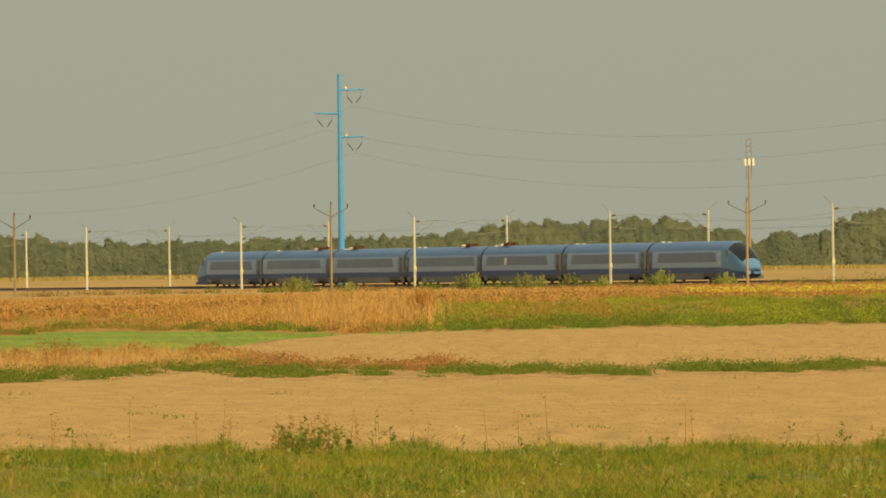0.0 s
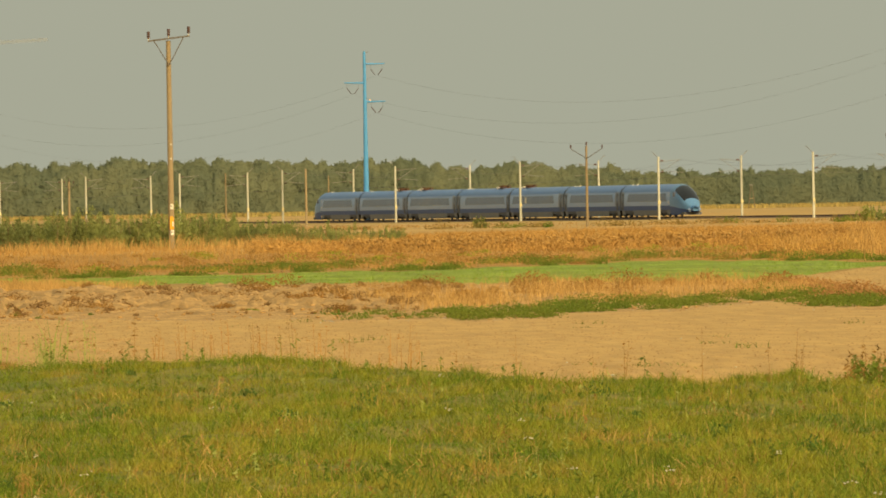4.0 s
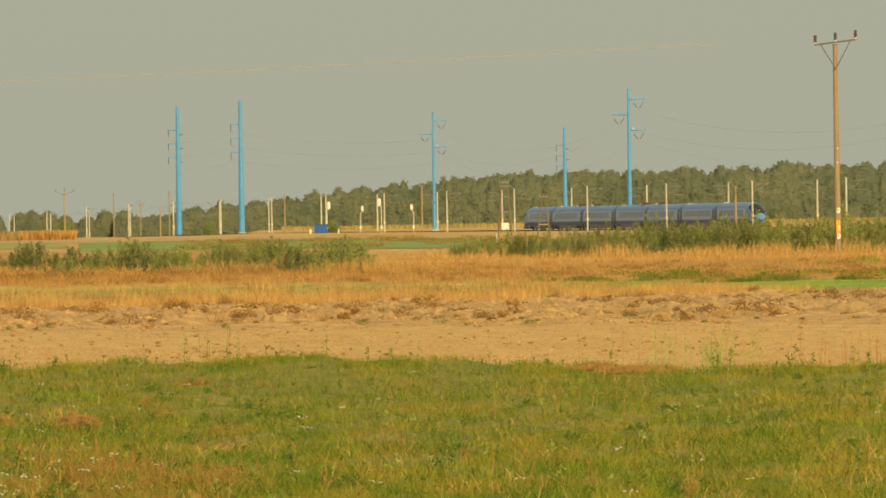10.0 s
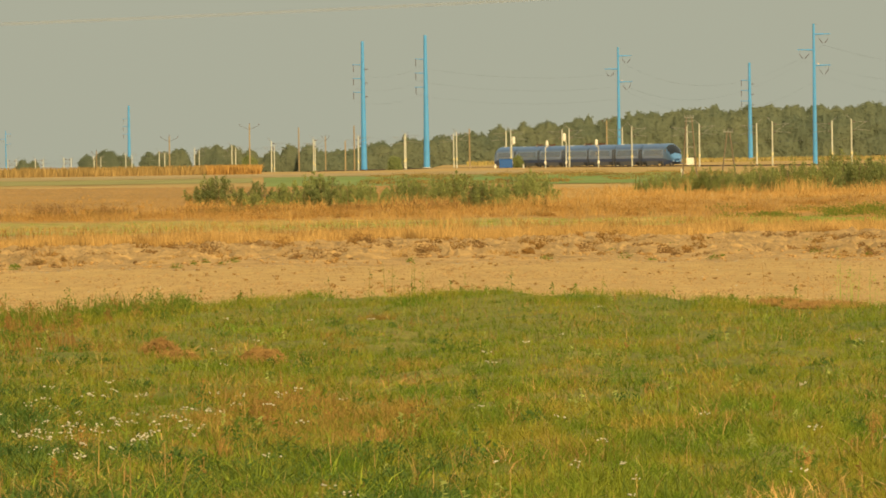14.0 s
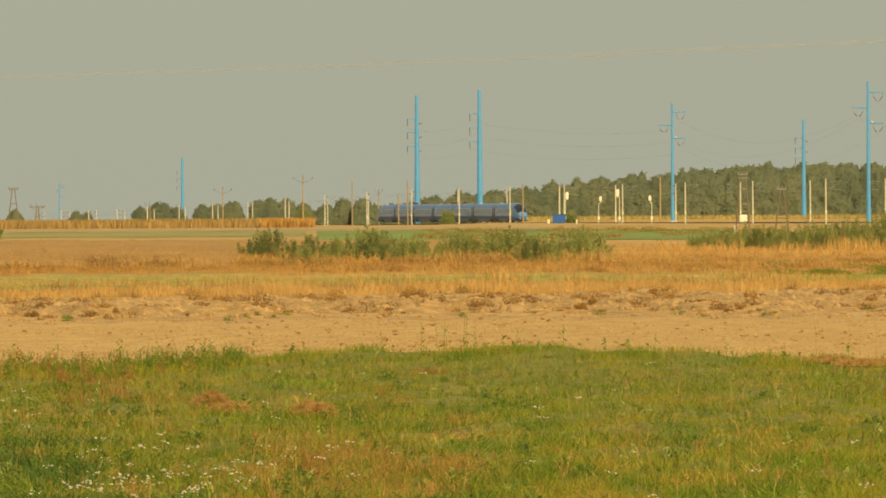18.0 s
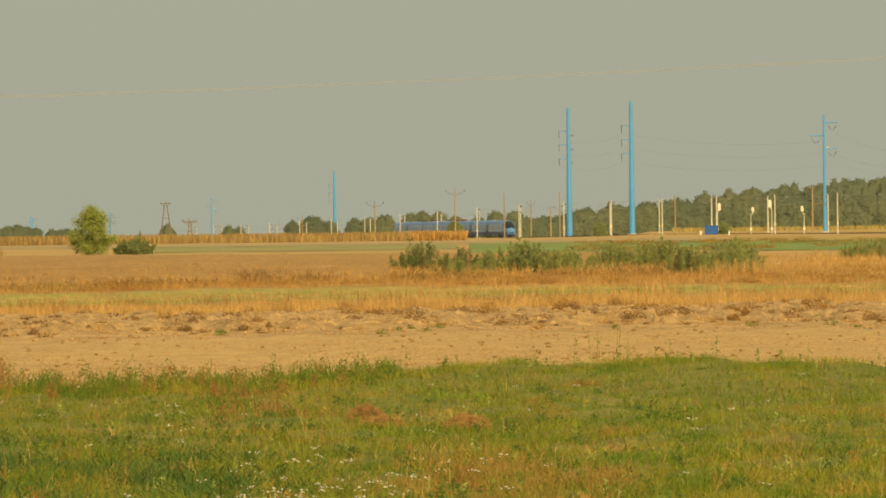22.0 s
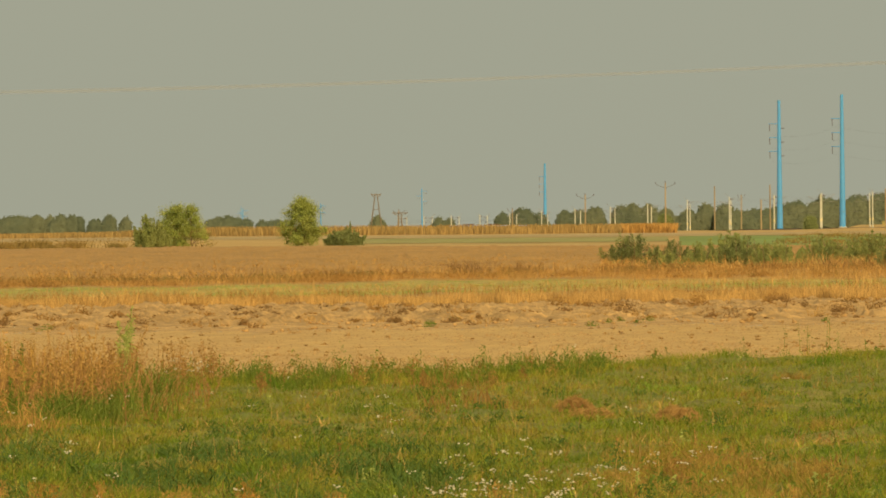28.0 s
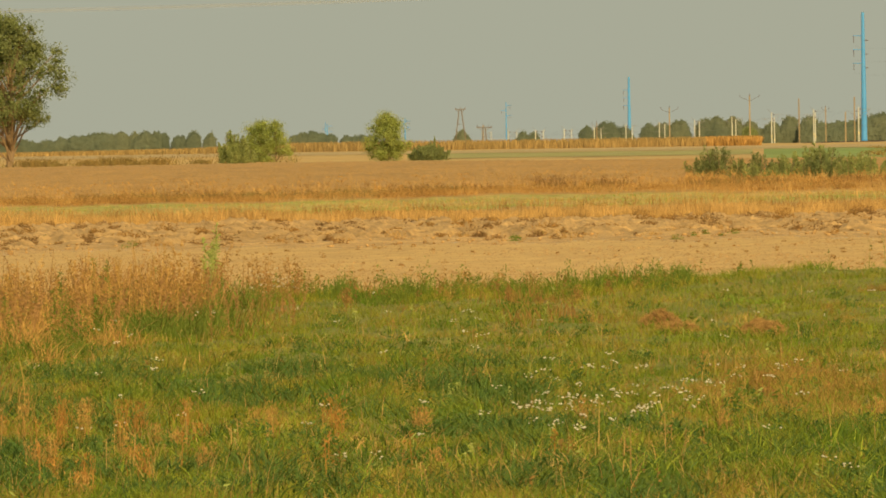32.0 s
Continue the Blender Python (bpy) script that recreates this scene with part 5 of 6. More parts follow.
clumps("brown_weeds", 26, -2350, -1880, edge(0, -12), edge(0, 0), 0.36, 0.12, M["dead"], 77, "dark dead weeds at the field edge", 150, 0.02, -1.6, 4.0, 0.6)
weed_plants(30, -1800, -1000, edge(0, -8), edge(0, 1), 0.3, M["brown"], 55, "brown weeds along the bare field", 14, 0.0)
weed_plants(120, -1000, 2800, edge(0, -3), edge(0, 3), 0.3, M["weed"], 56, "scattered green weeds at the meadow edge", 10, 0.6)
weed_plants(70, -100, 2400, edge(0, -3), edge(0, 5), 0.55, M["brown"], 57, "single dry brown stalks at the meadow edge", 9, 0.0, 0.018)
weed_plants(34, 1660, 1790, edge(0, -3), edge(0, 1), 0.26, M["weed"], 58, "bushy weeds at the meadow edge", 20)
weed_plants(18, 1640, 1810, edge(0, -3), edge(0, 1), 0.4, M["brown"], 59, "dry weeds at the meadow edge", 14)
weed_plants(10, -700, -440, edge(0, -1), edge(0, 5), 0.5, M["weed"], 60, "thin green stalks leaning over the bare field", 10, wide=0.02)
weed_plants(36, 130, 330, edge(0, -2), edge(0, 4), 0.6, M["leaflight"], 61, "thin yellow-green stalks at the field edge", 10, wide=0.018)
weed_plants(40, 420, 900, edge(0, -2), edge(0, 5), 0.5, M["rust"], 62, "thin rusty stalks at the field edge", 8, wide=0.016)


clumps("brown_weeds", 26, -900, -760, at(62), at(71), 0.13, 0.1, M["brown"], 601, "low patch of brown withered weeds in the meadow", 102, 0.009)
turf("dry_grass", 500, at(92), at(97), 0.06, 0.005, M["tan"], 620, "small faded patch of mown grass", 0.9, None, 1, -790, -730)
turf("dry_grass", 400, at(86), at(90), 0.06, 0.005, M["tan"], 621, "small faded patch of mown grass", 0.9, None, 1, -760, -715)
turf("dry_grass", 300, at(79.5), at(82), 0.07, 0.005, M["tan"], 622, "small faded patch of mown grass", 0.9, None, 1, -650, -615)
tussocks(3, -690, -660, at(103), at(107), 0.13, 0.14, M["tan"], 602, "tuft of dry grass in the meadow", 70, "dry_grass", 0.8, 0.008)
tussocks(5, -920, -870, at(97), at(101), 0.09, 0.16, M["sprout"], 603, "bright green leafy patch in the meadow", 60, "herbs", 0.9, 0.016)
tussocks(9, -1340, -1190, at(88), at(104), 0.2, 0.12, M["brown"], 604, "withered weeds at the meadow edge", 26, "brown_weeds", 0.4, 0.008)
tussocks(12, -1860, -1700, at(82), at(108), 0.24, 0.12, M["brown"], 605, "withered weeds thinning out in the grass", 26, "brown_weeds", 0.4, 0.007)
tussocks(110, *full, at(58), edge(0, -4), 0.08, 0.3, M["tawny"], 606, "dull tawny patches in the meadow", 46, "dry_grass", 0.9, 0.006)
tussocks(150, *full, at(48), edge(0, -4), 0.10, 0.25, M["weed"], 607, "fresh green clumps in the meadow", 50, "grass_clumps", 0.8, 0.008)
tussocks(3, 228, 250, at(110), at(113), 0.42, 0.02, M["leaflight"], 608, "thin tall stalk at the field edge", 8, "stalks", 0.2, 0.012)


def hay_heap(bb, dd, w, h, seed):
    """A flattened heap of loose mown straw."""
    r = np.random.RandomState(seed)
    n = int(3000 + 9000 * w)
    g = ground_at(bb, dd)
    ang, rad = r.uniform(0, 6.28, n), r.uniform(0, 1, n) ** 0.5 * r.uniform(0.75, 1.15, n)
    q = np.stack([np.cos(ang), np.sin(ang)], -1) * (rad * 0.8)[:, None]
    x, y = g.x + q[:, 0] * w, g.y + q[:, 1] * w * 1.3
    top = h * np.sqrt(np.clip(1 - rad ** 2, 0, 1))
    top = top * (0.75 + 0.35 * np.sin(q[:, 0] * 9 + seed) * np.cos(q[:, 1] * 7))
    z = g.z + top * r.uniform(0.2, 1.1, n) + 0.035
    a = r.uniform(0, 6.28, n)
    L = r.uniform(0.02, 0.075, n)
    t = np.stack([np.cos(a) * L, np.sin(a) * L, r.normal(0, 0.35, n) * L], -1)
    u = np.stack([np.zeros(n), np.zeros(n), np.full(n, 0.0022)], -1)
    c = np.stack([x, y, z], -1)
    v = np.stack([c - t - u, c + t - u, c + t + u, c - t + u], 1).reshape(-1, 3)
    ob = soup("hay_heap", v, np.arange(len(v)).reshape(-1, 4), M["hay"], "small flattened heap of reddish mown hay", "hay")
    ob["group"] = "hay heaps"


for i, (bb, dd, w, h) in enumerate(((-1068, 87.5, 0.2, 0.15), (-1038, 85, 0.22, 0.09), (-888, 82.3, 0.24, 0.13),
                                    (110, 110, 0.6, 0.05), (30, 112, 0.4, 0.05))):
    hay_heap(bb, dd, w, h, 70 + i)

# ---- bare soil, clods and rough strip ----
r = np.random.RandomState(81)
b, d = tufts(36000, *full, edge(0, 1), edge(1), r)
x, y = spot(b, d)
heads("soil_crumbs", x, y, land(x, y) + 0.004, 0.0085 * r.uniform(0.4, 1.7, len(x)) ** 1.6, M["clod"], "small clods on the bare field", "clods", r, 0.75, False)
b, d = tufts(9000, 1500, 2850, edge(2), edge(3), r)
x, y = spot(b, d)
heads("soil_crumbs", x, y, land(x, y) + 0.005, 0.011 * r.uniform(0.4, 1.7, len(x)) ** 1.6, M["clod"], "small clods on the second bare field", "clods", r, 0.75, False)
b, d = tufts(2400, -2350, 1700, edge(1), edge(2), r, 0.5)
k = patchy(b, d, 3.0, 82, -1.2)
x, y = spot(b[k], d[k])
lumps("earth_clods", x, y, land(x, y) + 0.02, 0.026, M["clod"], "large turned clods of dry earth", "clods", r, 0.75)
b, d = tufts(70, *full, edge(0, 1), edge(2), r)
x, y = spot(b, d)
lumps("stones", x, y, land(x, y) + 0.008, 0.011, M["white"], "small pale stones on the bare field", "stones", r)


b, d = tufts(9000, -2350, 400, edge(0, 1), edge(1, 4), r)
k = patchy(b, d, 6, 85, -0.2)
x, y = spot(b[k], d[k])
heads("soil_crumbs", x, y, land(x, y) + 0.005, 0.017 * r.uniform(0.4, 1.7, len(x)) ** 1.6, M["clod"], "crumbled clods on the bare field", "clods", r, 0.75, False)
clumps("field_litter", 420, -2350, 400, edge(0, 2), edge(1, 4), 0.035, 0.05, M["brown"], 86, "scraps of dead roots and stalks on the bare field", 14, 0.018, -0.3, 9.0, 0.2)
clumps("dead_weeds", 150, -2350, 900, edge(1, 9), edge(2, -1), 0.13, 0.16, M["dead"], 91, "dead brown weed heaps among the clods", 153, 0.022, upright=0.2)
clumps("dead_weeds", 330, -2350, 900, edge(1, 6), edge(2, 0), 0.07, 0.1, M["dead"], 88, "small dead weeds and roots among the clods", 46, 0.02, upright=0.2)
clumps("dead_weeds", 260, -2350, 900, edge(1, 6), edge(2, 0), 0.06, 0.12, M["brown"], 87, "small withered weeds among the clods", 40, 0.02, upright=0.2)
clumps("dead_weeds", 80, -2350, 900, edge(1, 12), edge(2, -1), 0.2, 0.26, M["brown"], 90, "ragged heaps of withered brown weeds among the clods", 255, 0.025, upright=0.35)
clumps("dead_weeds", 75, -2350, 1000, edge(1, 12), edge(2, -2), 0.17, 0.24, M["dead"], 99, "broad heaps of dead brown weeds among the clods", 323, 0.025, upright=0.3)
tussocks(90, -2350, 300, edge(1, 6), edge(2, -1), 0.13, 0.1, M["tawny"], 89, "dry tawny weed tufts among the clods", 40, lean=0.8, width=0.008)
clumps("green_weeds", 70, -2350, 560, edge(1, 2), edge(2, -4), 0.08, 0.12, M["weed"], 92, "green weed tufts among the clods", 85, 0.015)
tussocks(60, 800, 1560, edge(1, 12), edge(2, -2), 0.27, 0.5, M["straw"], 93, "tall dry straw grass on the rough strip", 120, "dry_grass", 0.4, 0.008)
clumps("dead_weeds", 30, 600, 1560, edge(1, 26), edge(2, -1), 0.3, 0.5, M["brown"], 94, "brown dead weeds on the rough strip", 340, 0.031)
clumps("green_weeds", 30, 580, 1000, edge(1, 1), edge(1, 10), 0.09, 0.3, M["weed"], 86, "thin green weeds at the foot of the dry grass", 110, 0.02, -1.0, 6.0)
clumps("green_weeds", 140, 950, 1720, edge(1, 1), edge(1, 15), 0.16, 0.4, M["weed"], 95, "low green weeds before the dry grass", 187, 0.022, -1.0, 6.0)
clumps("green_weeds", 380, 1480, 2850, edge(1, 5), edge(2, -4), 0.15, 0.28, M["weed"], 96, "thin strip of green weeds between bare fields", 153, 0.019, -1.7, 7.0)
clumps("dead_weeds", 24, 1520, 1960, edge(2, -6), edge(2, 8), 0.2, 0.6, M["rusthay"], 97, "reddish heaps of dead weeds", 408, 0.031, upright=0.1)
tussocks(26, 500, 2850, edge(0, 3), edge(1, -3), 0.07, 0.1, M["weed"], 98, "sparse seedlings on the bare field", 14, "seedlings", 0.7)

# ---- stubble, green strip, dry verge ----
r = np.random.RandomState(101)
b, d = tufts(34000, -2350, 460, edge(2, -1), edge(3, 9), r)
k = fade(b, 120, 460, r)
b, d = b[k], d[k]
blades("stubble_straw", b, d, 0.22, 0.009, M["straw"], "standing pale straw stubble", "stubble", r, 0.16)
b, d = tufts(7000, -2350, 200, edge(2, -1), edge(3, 3), r)
k = patchy(b, d, 5, 102, 0.2)
blades("stubble_straw", b[k], d[k], 0.36, 0.014, M["straw"], "taller tufts of dry straw", "stubble", r, 0.2)
b, d = tufts(16000, -1300, 260, edge(2, -1), edge(3, 8), r)
k = patchy(b, d, 4, 124, -0.6)
blades("stubble_straw", b[k], d[k], 0.3, 0.008, M["straw"], "dense tall dry straw", "stubble", r, 0.22)
b, d = tufts(6000, -2350, 200, edge(2, 0), edge(4, 2), r)
k = patchy(b, d, 4, 125, -0.3)
blades("stubble_straw", b[k], d[k], 0.3, 0.013, M["brown"], "browned stalks among the straw", "stubble", r, 0.3)
b, d = tufts(22000, -2350, 1760, edge(4), edge(5), r)
k = (b > 0) | patchy(b, d, 12, 120, -0.1)
b, d = b[k], d[k]
blades("young_crop", b, d, 0.07, 0.012, M["sprout"], "short young green crop", "crop", r, 0.6)
b, d = tufts(36000, -2350, 1500, edge(5, 5), edge(6, 8), r)
blades("dry_verge_grass", b, d, 0.19, 0.011, M["crop"], "dry orange grass beyond the green strip", "grass", r, 0.55)
b, d = tufts(9000, -2350, 1500, edge(5, 4), edge(6, 4), r)
k = patchy(b, d, 9, 103, 0.2)
blades("dark_dry_weeds", b[k], d[k], 0.25, 0.013, M["darkweed"], "darker brown weeds in the dry verge", "weeds", r, 0.6)
clumps("verge_weeds", 400, -70, 1750, edge(5, -1), edge(5, 30), 0.2, 0.5, M["weed"], 104, "green weeds at the edge of the dry verge", 170, 0.031, -0.2, 11.0)
clumps("verge_weeds", 90, 300, 1750, edge(5, 10), edge(6, 2), 0.22, 0.5, M["fresh"], 109, "fresh green weeds in the dry verge", 153, 0.031, 0.0, 11.0)
clumps("dry_verge_weeds", 500, -2350, 1600, edge(5, 4), edge(6, 4), 0.2, 0.6, M["brown"], 110, "withered brown weeds in the dry verge", 136, 0.031, 0.0, 12.0, 0.8)
clumps("tall_green_weeds", 240, 1890, 2850, edge(3, 1), edge(3, 34), 0.3, 0.6, M["weed"], 130, "dark green weeds at the front of the belt", 190, 0.03, -1.6, 14.0, 0.9)
clumps("dry_weeds", 130, 1960, 2330, edge(3, 22), edge(3, 100), 0.4, 0.7, M["tan"], 131, "patch of dry faded grass in the belt", 190, 0.036, -0.9, 14.0, 1.3)
clumps("tall_green_weeds", 300, 1880, 2850, edge(3, 2), edge(6, -20), 0.3, 0.7, M["weed"], 105, "dense belt of tall green weeds", 200, 0.032, -0.7, 20.0, 0.9)
clumps("tall_green_weeds", 400, 1900, 2850, edge(3, 2), edge(6, -10), 0.34, 0.7, M["fresh"], 106, "fresh yellow-green weeds in the belt", 170, 0.036, -0.8, 22.0, 0.9)
clumps("dry_weeds", 130, 1950, 2500, edge(5, 15), edge(6, -20), 0.36, 0.7, M["tan"], 129, "dry faded grass tops among the green weeds", 180, 0.035, 0.4, 20.0, 1.2)
clumps("dry_weeds", 110, 1480, 1980, edge(5, 5), edge(6), 0.42, 0.7, M["tan"], 107, "dry grass among the green weeds", 187, 0.037, 0.3, 12.0, 1.0)
clumps("dry_reeds", 150, 1480, 1930, edge(5, 4), edge(6, 6), 0.42, 0.7, M["tawny"], 127, "bank of dry tawny reed grass", 255, 0.043, -1.5, 9.0, 1.4)
clumps("low_weeds", 70, 1480, 1900, edge(5, 0), edge(5, 24), 0.22, 0.6, M["weed"], 128, "low green weeds under the dry reeds", 170, 0.031, 0.0, 9.0)
clumps("dry_weeds", 60, 1480, 1950, edge(5, 2), edge(6), 0.35, 0.6, M["brown"], 108, "brown withered weeds among the green ones", 136, 0.037, 0.3, 9.0, 0.8)

# ---- ripe crops ----
SOY_B = (-2600, -1650, -1180, -800, -280, 200, 700, 1280, 2370, 3000)
SOY_D = (600, 645, 600, 560, 520, 500, 540, 660, 800, 820)


def crop_back(q):
    return np.interp(q, SOY_B, SOY_D)


def soy_front(q):
    return np.where((q > -1020) & (q < -380), 372.0, border(6, q) - 4)


def field_canopy():
    """The closed canopy of the ripe field: a lumpy sheet at plant height with a front that comes down to the ground."""
    cols = np.arange(-2400, -379, 4.0)
    n = 60
    f = np.linspace(0, 1, n)[:, None]
    d = 1 / ((1 - f) / soy_front(cols) + f / crop_back(cols))
    x = d * np.tan(cols / BEARING)
    rr = np.random.RandomState(115)
    z = land(x, d) + np.minimum(1, f * 25) * (0.30 + rr.normal(0, 0.025, d.shape) + 0.03 * np.sin(x * 2.1 + 3 * np.sin(d * 0.3)))
    w = len(cols)
    i = (np.arange(n - 1)[:, None] * w + np.arange(w - 1)[None, :]).ravel()
    soup("ripe_crop", np.stack([x, d, z], -1).reshape(-1, 3), np.stack([i, i + 1, i + w + 1, i + w], -1), M["crop"],
         "closed canopy of ripe orange soya", "crop")


r = np.random.RandomState(111)
b, d = tufts(13000, -2350, 60, edge(4), edge(5), r)
k = patchy(b, d, 16, 112, -0.4)
b, d = b[k], d[k]
blades("sparse_straw", b, d, 0.14, 0.009, M["straw"], "sparse straw on the pale green strip", "stubble", r, 0.3)
field_canopy()
b, d = tufts(9000, -2350, -380, edge(6, -10), edge(6, 8), r)
k = patchy(b, d, 20, 117, -0.1)
blades("dark_dry_weeds", b[k], d[k], 0.26, 0.02, M["darkweed"], "dark olive and brown weeds before the ripe field", "weeds", r, 0.4)
b, d = tufts(34000, -2350, -380, soy_front, crop_back, r)
blades("ripe_crop", b, d, 0.37, 0.014, M["crop"], "broad field of ripe orange soya", "crop", r, 0.5)
clumps("ripe_leaves", 900, -2350, -380, edge(6, -8), edge(6, 60), 0.34, 0.25, M["crop"], 122, "dry leaves standing at the front of the ripe field", 34, 0.04, category="crop")
clumps("ripe_leaves", 420, -2350, -380, edge(6, -8), edge(6, 60), 0.3, 0.25, M["brown"], 123, "brown leaves standing at the front of the ripe field", 26, 0.035, category="crop")
b, d = tufts(3500, -2350, -1000, edge(6, -6), edge(6, 34), r)
blades("dry_fringe", b, d, 0.4, 0.014, M["straw"], "paler dry stalks at the front of the ripe field", "crop", r, 0.2)
b, d = tufts(20000, -380, 950, edge(6, -4), crop_back, r)
k = fade(b, 650, 950, r)
b, d = b[k], d[k]
blades("dry_grass_field", b, d, 0.21, 0.014, M["crop"], "dry orange grass before the shrubs", "grass", r, 0.3)
b, d = tufts(42000, 600, 2850, edge(6, -4), crop_back, r)
k = fade(-b, -900, -600, r)
b, d = b[k], d[k]
blades("withered_crop", b, d, 0.36, 0.035, M["crop"], "field of withered orange sunflowers", "crop", r, 0.8)
clumps("withered_leaves", 1500, 600, 2850, edge(6, -4), edge(6, 45), 0.42, 0.25, M["crop"], 118, "curled dry leaves of the withered crop", 37, 0.062, category="crop", upright=0.2)
clumps("withered_leaves", 220, 600, 2850, edge(6, -4), edge(6, 30), 0.36, 0.2, M["dead"], 119, "dark shrivelled leaves of the withered crop", 23, 0.050, category="crop", upright=0.2)
b, d = tufts(2600, 760, 2850, edge(6, -4), edge(6, 30), r)
x, y = spot(b, d)
heads("seed_heads", x, y, land(x, y) + r.uniform(0.25, 0.55, len(x)), 0.045, M["straw"], "pale drooping dried flower heads", "crop", r, 0.8)
b, d = tufts(3000, 760, 2850, edge(6, -4), edge(6, 26), r)
x, y = spot(b, d)
heads("dark_leaves", x, y, land(x, y) + r.uniform(0.12, 0.5, len(x)), 0.055, M["brown"], "shrivelled brown leaves of the withered crop", "crop", r, 0.8)
b, d = tufts(2200, 2380, 2850, edge(6, -30), edge(6, 10), r)
x, y = spot(b, d)
k = patchy(b, d, 12, 112, -0.4)
heads("yellow_flowers", x[k], y[k], land(x, y)[k] + r.uniform(0.35, 0.62, k.sum()), 0.055, M["yellow"], "bright yellow blossoms at the field edge", "flowers", r, 0.6)
tussocks(26, 1560, 1900, edge(5, 10), edge(6, -10), 0.6, 0.9, M["straw"], 113, "tall dry reed grass tufts", 60, "reed_grass", 0.3, 0.022)
tussocks(18, 1690, 1920, edge(5, 14), edge(6, -40), 0.95, 0.4, M["straw"], 116, "tall feathery dry reed grass", 50, "reed_grass", 0.35, 0.016)
tussocks(3, 1908, 1922, at(330), at(332), 1.2, 0.16, M["rust"], 114, "reddish dry dock plant", 60, "dock", 0.2, 0.05)


def maize(name, b0, b1, d0, d1, h, n, mat, seed, label, leaf=0.14):
    """Rows of maize: stalk blades and drooping leaf cards."""
    r = np.random.RandomState(seed)
    b, d = tufts(n, b0, b1, at(d0), at(d1), r, 1.0)
    blades(name, b, d, h * np.interp(b, (-2400, -2180, -1890, -1740), (0.42, 0.48, 0.62, 1.0)), leaf, mat, label, "maize", r, 0.16)


maize("maize_field", -2500, -885, 1560, 1640, 1.45, 26000, M["corn"], 121, "field of tall withered maize")
maize("maize_field", -980, -884, 1552, 1562, 1.45, 1600, M["crop"], 122, "orange withered maize at the field corner")
maize("maize_field", -520, 3000, 2180, 2330, 0.95, 22000, M["corngreen"], 123, "distant yellow-green maize before the forest", 0.2)


def field_patch(name, b0, b1, d0, d1, mat, label):
    """A field of its own colour on the plain, a little above it."""
    bs = np.arange(b0, b1 + 1, 20.0)
    v, f = [], []
    for q in bs:
        for dd in np.linspace(d0, d1, 8):
            e = 1 + 0.01 * math.sin(q * 0.03 + dd)
            x, y = spot(q, dd * e)
            v.append((float(x), float(y), float(land(x, y)) + 0.035))
    for i in range(len(bs) - 1):
        for j in range(7):
            f.append((i * 8 + j, (i + 1) * 8 + j, (i + 1) * 8 + j + 1, i * 8 + j + 1))
    tagged(link_mesh(name, v, f, mat), label, "field", kind="structure")


field_patch("pasture", -1500, -884, 870, 1130, M["palegreen"], "pale green pasture behind the ripe field")
field_patch("pasture", -880, -130, 640, 1150, M["pasture"], "green pasture before the railway")
field_patch("farm_track", -2500, -420, 1180, 1480, M["path"], "pale sandy farm track and bare field")
r = np.random.RandomState(131)
tussocks(1, -2160, -2150, at(770), at(790), 0.5, 0.5, M["darkweed"], 134, "dark scrubby weeds along the farm track", 200, "scrub", 0.4, 0.05)
for k, q in enumerate((-2185, -2128, -2080, -2042, -2010, -1998, -1966, -1955, -1880, -1868)):
    tussocks(1, q - 4, q + 4, at(760), at(800), 0.5, 0.45, M["darkweed"], 135 + k, "dark scrubby weeds along the farm track", 180, "scrub", 0.4, 0.05)
b, d = tufts(1300, -2400, -1700, at(740), at(1400), r)
blades("rough_grass", b, d, 0.3, 0.08, M["darkweed"], "rough brown grass behind the ripe field", "grass", r, 0.5)
b, d = tufts(1600, -720, -340, at(700), at(800), r)
k = patchy(b, d, 40, 132, 0.0)
blades("rough_grass", b[k], d[k], 0.3, 0.08, M["darkweed"], "patches of rough brown grass on the plain", "grass", r, 0.4)
b, d = tufts(7500, -130, 2850, at(800), at(980), r)
k = patchy(b, d, 40, 133, 0.3)
blades("rough_grass", b[k], d[k], 0.3, 0.05, M["hay"], "patches of dry grass towards the railway", "grass", r, 0.7)
clumps("trackside_scrub", 160, -130, 2850, at(790), at(870), 0.55, 1.1, M["darkweed"], 136, "low brown and olive scrub towards the railway", 102, 0.087, 0.0, 40.0)
clumps("trackside_scrub", 60, 1000, 2850, at(790), at(860), 0.8, 1.2, M["weed"], 137, "low green scrub towards the railway", 136, 0.087, 0.4, 40.0)


clumps("rough_scrub", 150, -720, -60, at(820), at(1180), 0.4, 1.4, M["darkweed"], 138, "brown and olive scrub on the plain", 150, 0.06, -0.4, 60.0)
clumps("rough_scrub", 90, -720, -60, at(760), at(1180), 0.3, 1.4, M["tan"], 139, "dry tufts on the plain", 120, 0.06, 0.0, 60.0)
tussocks(60, -260, 900, at(428), at(446), 0.5, 0.5, M["straw"], 145, "dry grass tufts standing before the shrubs", 60, "dry_grass", 0.35, 0.022)
tussocks(13, -830, -400, edge(4, -20), edge(5, 0), 0.42, 0.3, M["straw"], 147, "tall ochre grass tufts on the pale green strip", 26, "dry_grass", 0.35, 0.013)
tussocks(40, -2350, -420, edge(6, -12), edge(6, 6), 0.34, 0.5, M["dead"], 148, "dark dead weed tufts before the ripe field", 60, "dead_weeds", 0.5, 0.02)
tussocks(34, -1000, -380, at(336), at(348), 0.4, 0.4, M["straw"], 146, "dry grass tufts before the low shrubs", 50, "dry_grass", 0.35, 0.018)

